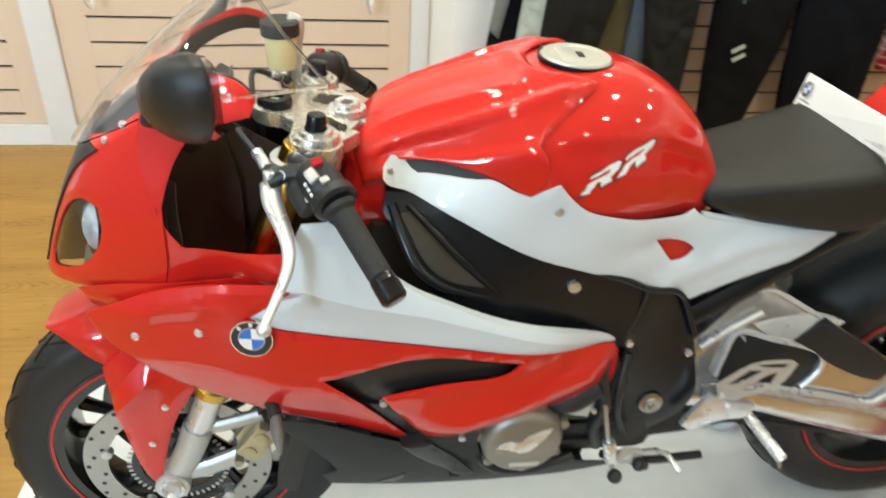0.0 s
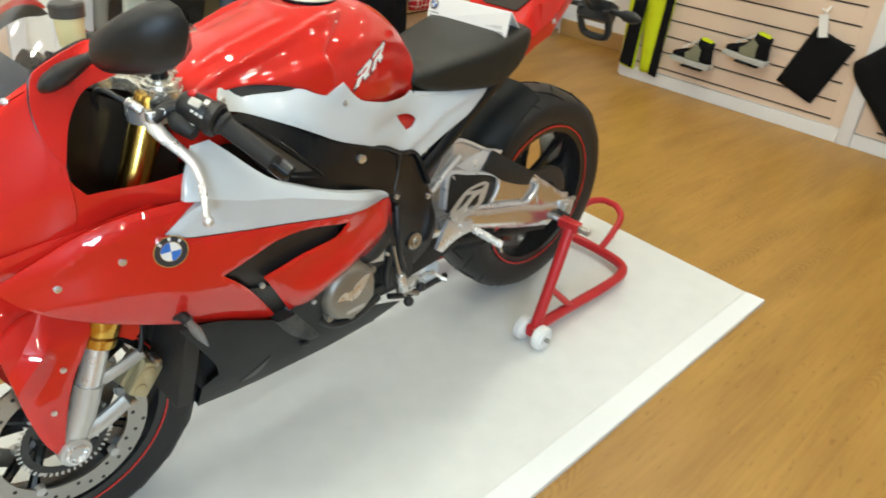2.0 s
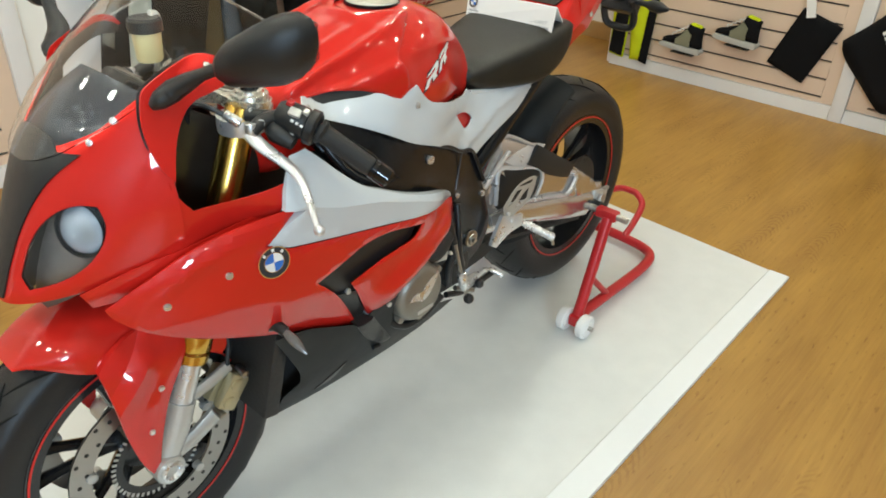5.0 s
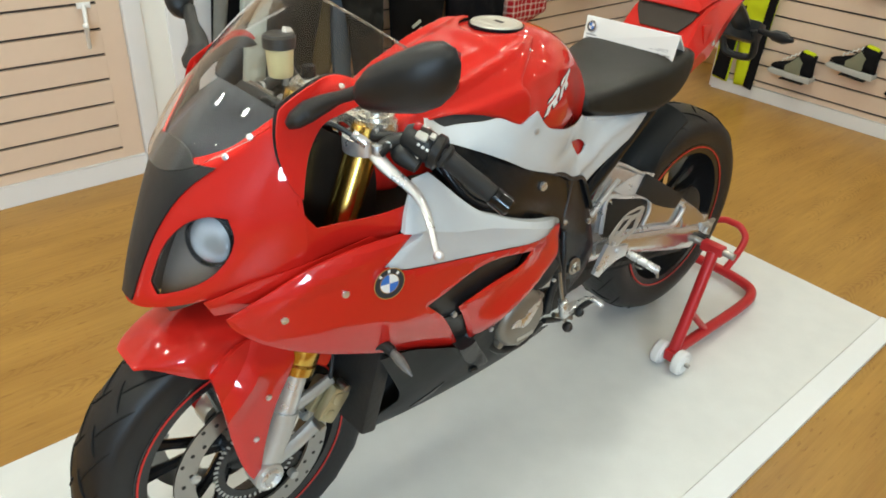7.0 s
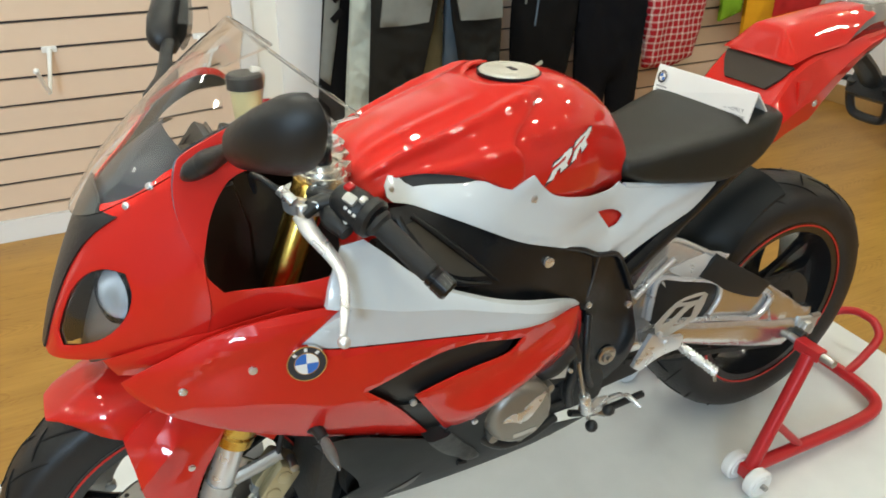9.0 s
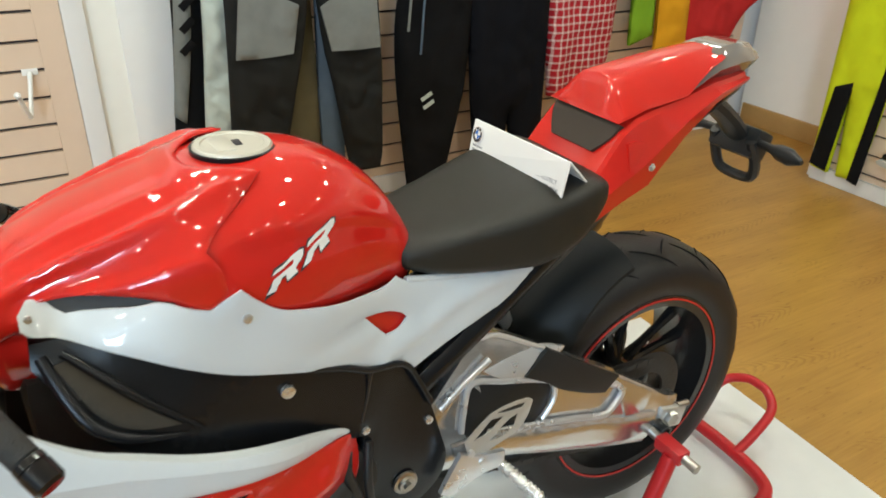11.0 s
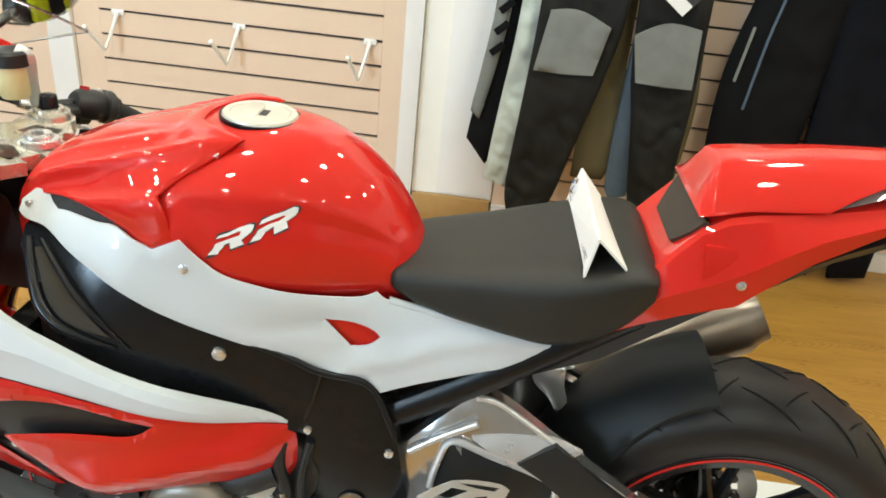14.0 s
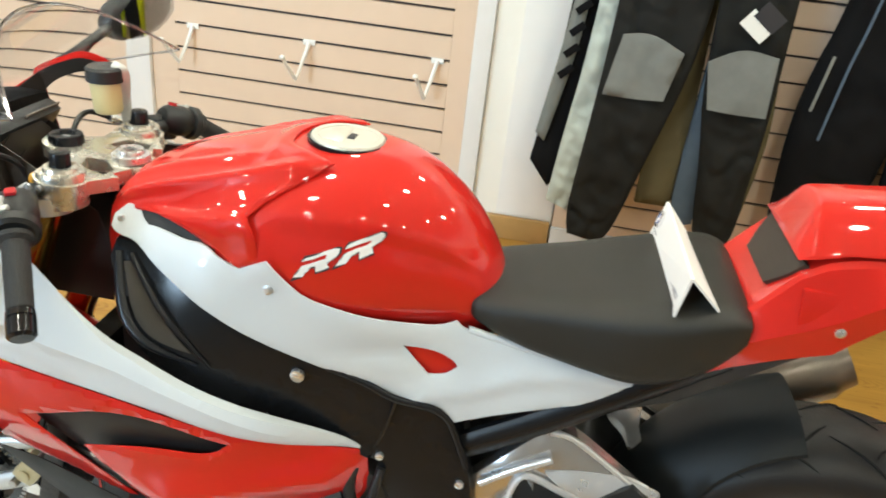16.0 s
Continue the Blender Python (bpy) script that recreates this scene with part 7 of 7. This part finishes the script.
# black trousers with grey knee panels
trousers = thing("riding_trousers", (0.66, 1.69, 0.15), "black riding trousers with grey knee panels and a hanging paper tag", "trousers", RACK)
garment("trouser_leg", [(0.375, 1.55), (0.68, 1.55), (0.665, 0.95), (0.63, 0.74), (0.57, 0.50), (0.505, 0.20), (0.46, 0.15), (0.345, 0.17), (0.325, 0.25), (0.345, 0.55), (0.365, 0.90)], 1.68, CLOTH_CHARCOAL, "", "", 4, parent=trousers, pillow=0.03, depth=0.026, scale=8, step=0.013)
garment("trouser_leg", [(0.66, 1.55), (0.905, 1.55), (0.935, 0.95), (0.948, 0.70), (0.945, 0.45), (0.945, 0.28), (0.93, 0.22), (0.81, 0.22), (0.79, 0.30), (0.755, 0.55), (0.70, 0.80)], 1.69, CLOTH_CHARCOAL, "", "", 5, parent=trousers, pillow=0.03, depth=0.026, scale=8, step=0.013)
garment("knee_panel", [(0.398, 0.937), (0.490, 0.954), (0.606, 0.900), (0.574, 0.735), (0.47, 0.728), (0.368, 0.731)], 1.628, CLOTH_GREY, "grey knee panel", "", 6, parent=trousers, thick=0.01, pillow=0.004, depth=0.012)
garment("knee_panel", [(0.688, 0.884), (0.790, 0.944), (0.906, 0.924), (0.919, 0.724), (0.82, 0.722), (0.724, 0.727)], 1.636, CLOTH_GREY, "grey knee panel", "", 7, parent=trousers, thick=0.01, pillow=0.004, depth=0.012)
part("hanger", tube([(0.67, 1.80, 1.634), (0.67, 1.74, 1.60), (0.67, 1.70, 1.54)], 0.004, n=6), CHROME, trousers)
part("paper_tag", box((0.80, 1.60, 1.02), (0.095, 0.002, 0.060), pose(0, 0, 0, 0, 36, 0)), CARD, trousers, "white and black paper tag")
part("paper_tag", box((0.832, 1.598, 1.050), (0.085, 0.002, 0.060), pose(0, 0, 0, 0, 36, 0)), INK, trousers, "black paper tag")
garment("trouser_lining", [(0.56, 1.55), (0.70, 1.55), (0.70, 0.78), (0.74, 0.40), (0.70, 0.30), (0.58, 0.30)], 1.78, CLOTH_OLIVE, "olive garment hanging behind the trousers", "trousers", 8, RACK, step=0.03)
garment("riding_trousers", [(0.72, 1.55), (0.80, 1.55), (0.80, 0.26), (0.735, 0.24), (0.70, 0.30)], 1.745, CLOTH_STEEL, "steel blue trouser leg hanging on the rail", "trousers", 9, RACK, step=0.03)
garment("riding_trousers", [(0.87, 1.55), (0.91, 1.55), (0.955, 0.85), (0.990, 0.62), (0.965, 0.30), (0.93, 0.34), (0.935, 0.75)], 1.76, CLOTH_OLIVE, "olive brown trouser leg hanging on the rail", "trousers", 10, RACK, step=0.03)

# dark suits
dark_suit = garment("riding_trousers", [(1.14, 1.55), (1.40, 1.55), (1.40, 0.90), (1.385, 0.55), (1.335, 0.33), (1.27, 0.06), (1.10, 0.06), (1.055, 0.45), (1.042, 0.70), (1.060, 0.88), (1.10, 1.06)], 1.76, CLOTH_BLACK, "black riding trousers with a reflective stripe hanging on the rail", "trousers", 11, RACK, pillow=0.035)
part("reflective_strip", box((1.082, 1.704, 0.85), (0.010, 0.003, 0.19), pose(0, 0, 0, 0, 6, 0)), CLOTH_GREY, dark_suit, "pale reflective strip")
part("front_edge", tube([(1.185, 1.700, 1.25), (1.165, 1.700, 1.05), (1.145, 1.700, 0.90), (1.128, 1.705, 0.66)], 0.005, n=8), CLOTH_STEEL, dark_suit, "blue-grey piped front edge")
for x0, z0 in ((1.155, 0.485), (1.165, 0.450)):
    part("reflective_mark", box((x0, 1.702, z0), (0.055, 0.003, 0.016), pose(0, 0, 0, 0, -28, 0)), CLOTH_PALE, dark_suit, "small pale reflective mark")
garment("riding_trousers", [(1.38, 1.55), (1.77, 1.55), (1.80, 0.90), (1.80, 0.44), (1.80, 0.03), (1.66, 0.01), (1.61, 0.34), (1.575, 0.01), (1.47, 0.02), (1.40, 0.42)], 1.76, CLOTH_NAVY, "dark navy riding trousers hanging on the rail", "trousers", 12, RACK, pillow=0.035)
garment("plaid_shirt", [(1.79, 1.55), (2.18, 1.55), (2.20, 1.0), (2.19, 0.60), (2.15, 0.41), (2.00, 0.36), (1.84, 0.38), (1.80, 0.80)], 1.77, PLAID, "red and white plaid shirt hanging on the rail", "shirt", 13, RACK, pillow=0.03)
garment("polo_shirt", [(2.30, 1.30), (2.44, 1.30), (2.48, 0.60), (2.34, 0.56)], 1.80, CLOTH_GREEN, "green shirt hanging on the rail", "shirt", 14, RACK)
garment("polo_shirt", [(2.42, 1.30), (2.64, 1.30), (2.70, 0.52), (2.50, 0.46)], 1.78, CLOTH_ORANGE, "orange shirt hanging on the rail", "shirt", 15, RACK)
garment("polo_shirt", [(2.62, 1.30), (3.18, 1.30), (3.22, 0.72), (3.12, 0.66), (3.05, 0.54), (2.70, 0.52)], 1.80, CLOTH_RED, "red shirt hanging on the rail", "shirt", 16, RACK)


# hooks on the rear panel
def hook():
    b = bmesh.new()
    add_box(b, (0, -0.004, 0), (0.050, 0.006, 0.022), None, 0.002)
    add_tube(b, [(0.0, -0.006, 0.0), (-0.012, -0.035, -0.06), (-0.026, -0.070, -0.125), (-0.029, -0.078, -0.134)], 0.0075, n=10, steps=4, radii=[0.0085, 0.0075, 0.007, 0.006])
    add_tube(b, [(-0.029, -0.078, -0.134), (-0.040, -0.115, -0.090), (-0.052, -0.160, -0.036)], 0.0075, n=10, steps=3)
    bmesh.ops.create_uvsphere(b, u_segments=12, v_segments=8, radius=0.011, matrix=Matrix.Translation((-0.053, -0.162, -0.034)))
    return tag(part("panel_hook", b, HOOK), "white enamelled display hook on the slatted panel", "hook", "display hooks")


first = hook()
first.location = (-0.258, WALL_Y - 0.002, 0.694)
for hx in (-0.778, -1.266):
    copy_thing(first, pose(hx, WALL_Y - 0.002, 0.694))

# side wall goods: yellow trousers
SIDEGOODS = "goods on the side panels"
hi = thing("safety_trousers", (3.0, 0.97, 0.05), "fluorescent yellow and dark grey trousers on the side panel", "trousers", SIDEGOODS)
garment("trouser_leg", [(0.835, 1.10), (1.14, 1.10), (1.135, 0.50), (1.125, 0.06), (1.035, 0.05), (1.02, 0.42), (0.985, 0.05), (0.885, 0.06), (0.85, 0.50)], 2.985, CLOTH_LIME, "", "", 20, parent=hi, side=True, pillow=0.025)
garment("dark_inset", [(1.00, 0.50), (1.085, 0.46), (1.115, 0.08), (1.03, 0.065), (1.015, 0.35)], 2.958, CLOTH_BLACK, "dark grey inset", "", 21, parent=hi, side=True, thick=0.01, pillow=0.008)
garment("dark_inset", [(0.83, 0.70), (0.872, 0.70), (0.912, 0.06), (0.862, 0.05)], 2.958, CLOTH_BLACK, "dark grey side stripe", "", 22, parent=hi, side=True, thick=0.01, pillow=0.006)


def shoe(y, z, tilt):
    """A high-top shoe on a clear bracket, toe towards +y."""
    ob = thing("high_top_shoe", (2.95, y, z), "sage suede and black high-top shoe on a clear bracket", "shoe", "shoes on the side panel")
    m = Matrix.Translation((2.95, y, z)) @ pose(0, 0, 0, -tilt, 0, 0) @ Matrix.Scale(0.86, 4)
    sole = [(-0.115, 0.0), (0.145, 0.0), (0.165, 0.018), (0.150, 0.034), (-0.112, 0.034), (-0.120, 0.015)]
    upper = [(-0.112, 0.034), (0.155, 0.034), (0.150, 0.058), (0.100, 0.080), (0.040, 0.100), (-0.005, 0.150), (-0.010, 0.178), (-0.105, 0.165), (-0.100, 0.11)]
    quarter = [(-0.045, 0.036), (0.055, 0.036), (0.058, 0.072), (0.030, 0.098), (-0.005, 0.145), (-0.048, 0.120)]
    def side(k):
        return lambda u, v, d: m @ Vector((-0.042 * k - d * k, u, v))
    def hull(poly, w, puff):
        b = bmesh.new()
        for k in (1, -1):
            add_sheet(b, poly, lambda u, v, d: m @ Vector((-k * (w + d), u, v)), thick=w, step=0.016, lip=0.0, depth=lambda u, v, e: -puff * max(0.0, 1 - e / 0.03) ** 2)
        return b
    part("sole", hull(sole, 0.044, 0.004), SOLE, ob, "white rubber sole")
    part("upper", hull(upper, 0.038, 0.020), CLOTH_BLACK, ob, "black upper")
    part("quarter", hull(quarter, 0.0405, 0.003), SUEDE, ob, "sage suede quarter")
    part("lining", hull([(-0.095, 0.158), (-0.015, 0.170), (-0.022, 0.186), (-0.085, 0.176)], 0.024, 0.005), CLOTH_LIME, ob, "yellow lining")
    lace = bmesh.new()
    for t in range(5):
        y0, z0 = 0.085 - 0.022 * t, 0.090 + 0.016 * t
        add_tube(lace, [m @ Vector((-0.030, y0, z0)), m @ Vector((0.0, y0 + 0.008, z0 + 0.010)), m @ Vector((0.030, y0, z0))], 0.003, n=6, steps=2)
    part("lace", lace, CARD, ob, "pale laces")
    part("bracket", box((2.965, y - 0.01, z - 0.008), (0.14, 0.13, 0.004), pose(0, 0, 0, -tilt, 0, 0), 0.001), LENS, ob, "clear bracket")
    return ob


shoe(0.640, 0.185, -2)
shoe(0.345, 0.285, -4)
shoe(0.35, 0.70, -4)

# black folded cloth and bag
ob = garment("neck_warmer", [(0.075, 0.515), (-0.130, 0.452), (-0.010, 0.145), (0.190, 0.215)], 3.0, CLOTH_BLACK, "black neck warmer hanging by a white paper tag", "neck warmer", 30, SIDEGOODS, side=True, pillow=0.012, depth=0.006, rounds=1)
part("paper_tag", box((2.975, 0.035, 0.535), (0.003, 0.045, 0.11), pose(0, 0, 0, -14, 0, 0)), CARD, ob, "white paper tag")
part("hook_arm", tube([(3.02, 0.04, 0.62), (2.95, 0.04, 0.60), (2.92, 0.04, 0.62)], 0.005, n=8), HOOK, ob)
cushion = thing("cushion", (3.0, -0.42, 0.06), "black square cushion with white lettering bars hung by a corner", "cushion", SIDEGOODS)
garment("cushion_cover", [(-0.150, 0.400), (-0.260, 0.505), (-0.364, 0.631), (-0.430, 0.685), (-0.486, 0.700), (-0.570, 0.600), (-0.679, 0.480), (-0.670, 0.440), (-0.600, 0.300), (-0.487, 0.112), (-0.440, 0.090), (-0.396, 0.098), (-0.300, 0.200), (-0.165, 0.330)], 2.99, CLOTH_BLACK, "", "", 31, parent=cushion, side=True, pillow=0.05, depth=0.010)
for start, count in ((0.175, 8), (-0.055, 3)):
    for k in range(count):
        off = -start + 0.0245 * k
        p = Vector((2.922, -0.440, 0.345)) + Vector((0, 0.57, 0.82)) * -off
        part("lettering_bar", box(p, (0.004, 0.016, 0.028), pose(0, 0, 0, 55, 0, 0)), LETTER, cushion)
garment("polo_shirt", [(-0.54, 1.00), (-0.98, 1.00), (-0.98, 0.04), (-0.80, 0.065), (-0.665, 0.115), (-0.640, 0.150), (-0.650, 0.26), (-0.690, 0.42), (-0.690, 0.445), (-0.615, 0.470), (-0.585, 0.56), (-0.55, 0.73)], 2.98, CLOTH_INK, "dark navy shirt hanging on the side panel", "shirt", 32, SIDEGOODS, side=True, pillow=0.03, depth=0.035, scale=9, rounds=1)

# ---------------------------------------------------------------- floor planks
plank = None
rows_y = int(7.0 / 0.19) + 1
for j in range(rows_y):
    y = -4.50 + 0.095 + 0.19 * j
    offset = (0.0, 0.47, 0.83, 0.22, 0.66)[j % 5]
    for i in range(8):
        x = -4.45 - offset + 0.6 + 1.2 * i
        if not -4.9 < x < 4.1:
            continue
        if plank is None:
            plank = part("plank", box((0, 0, -0.005), (1.2, 0.19, 0.0098)), WOOD, floor)
            plank.matrix_basis = Matrix.Translation((x, y, FLOOR))
        else:
            same_mesh("plank", plank, Matrix.Translation((x, y, FLOOR)), floor)
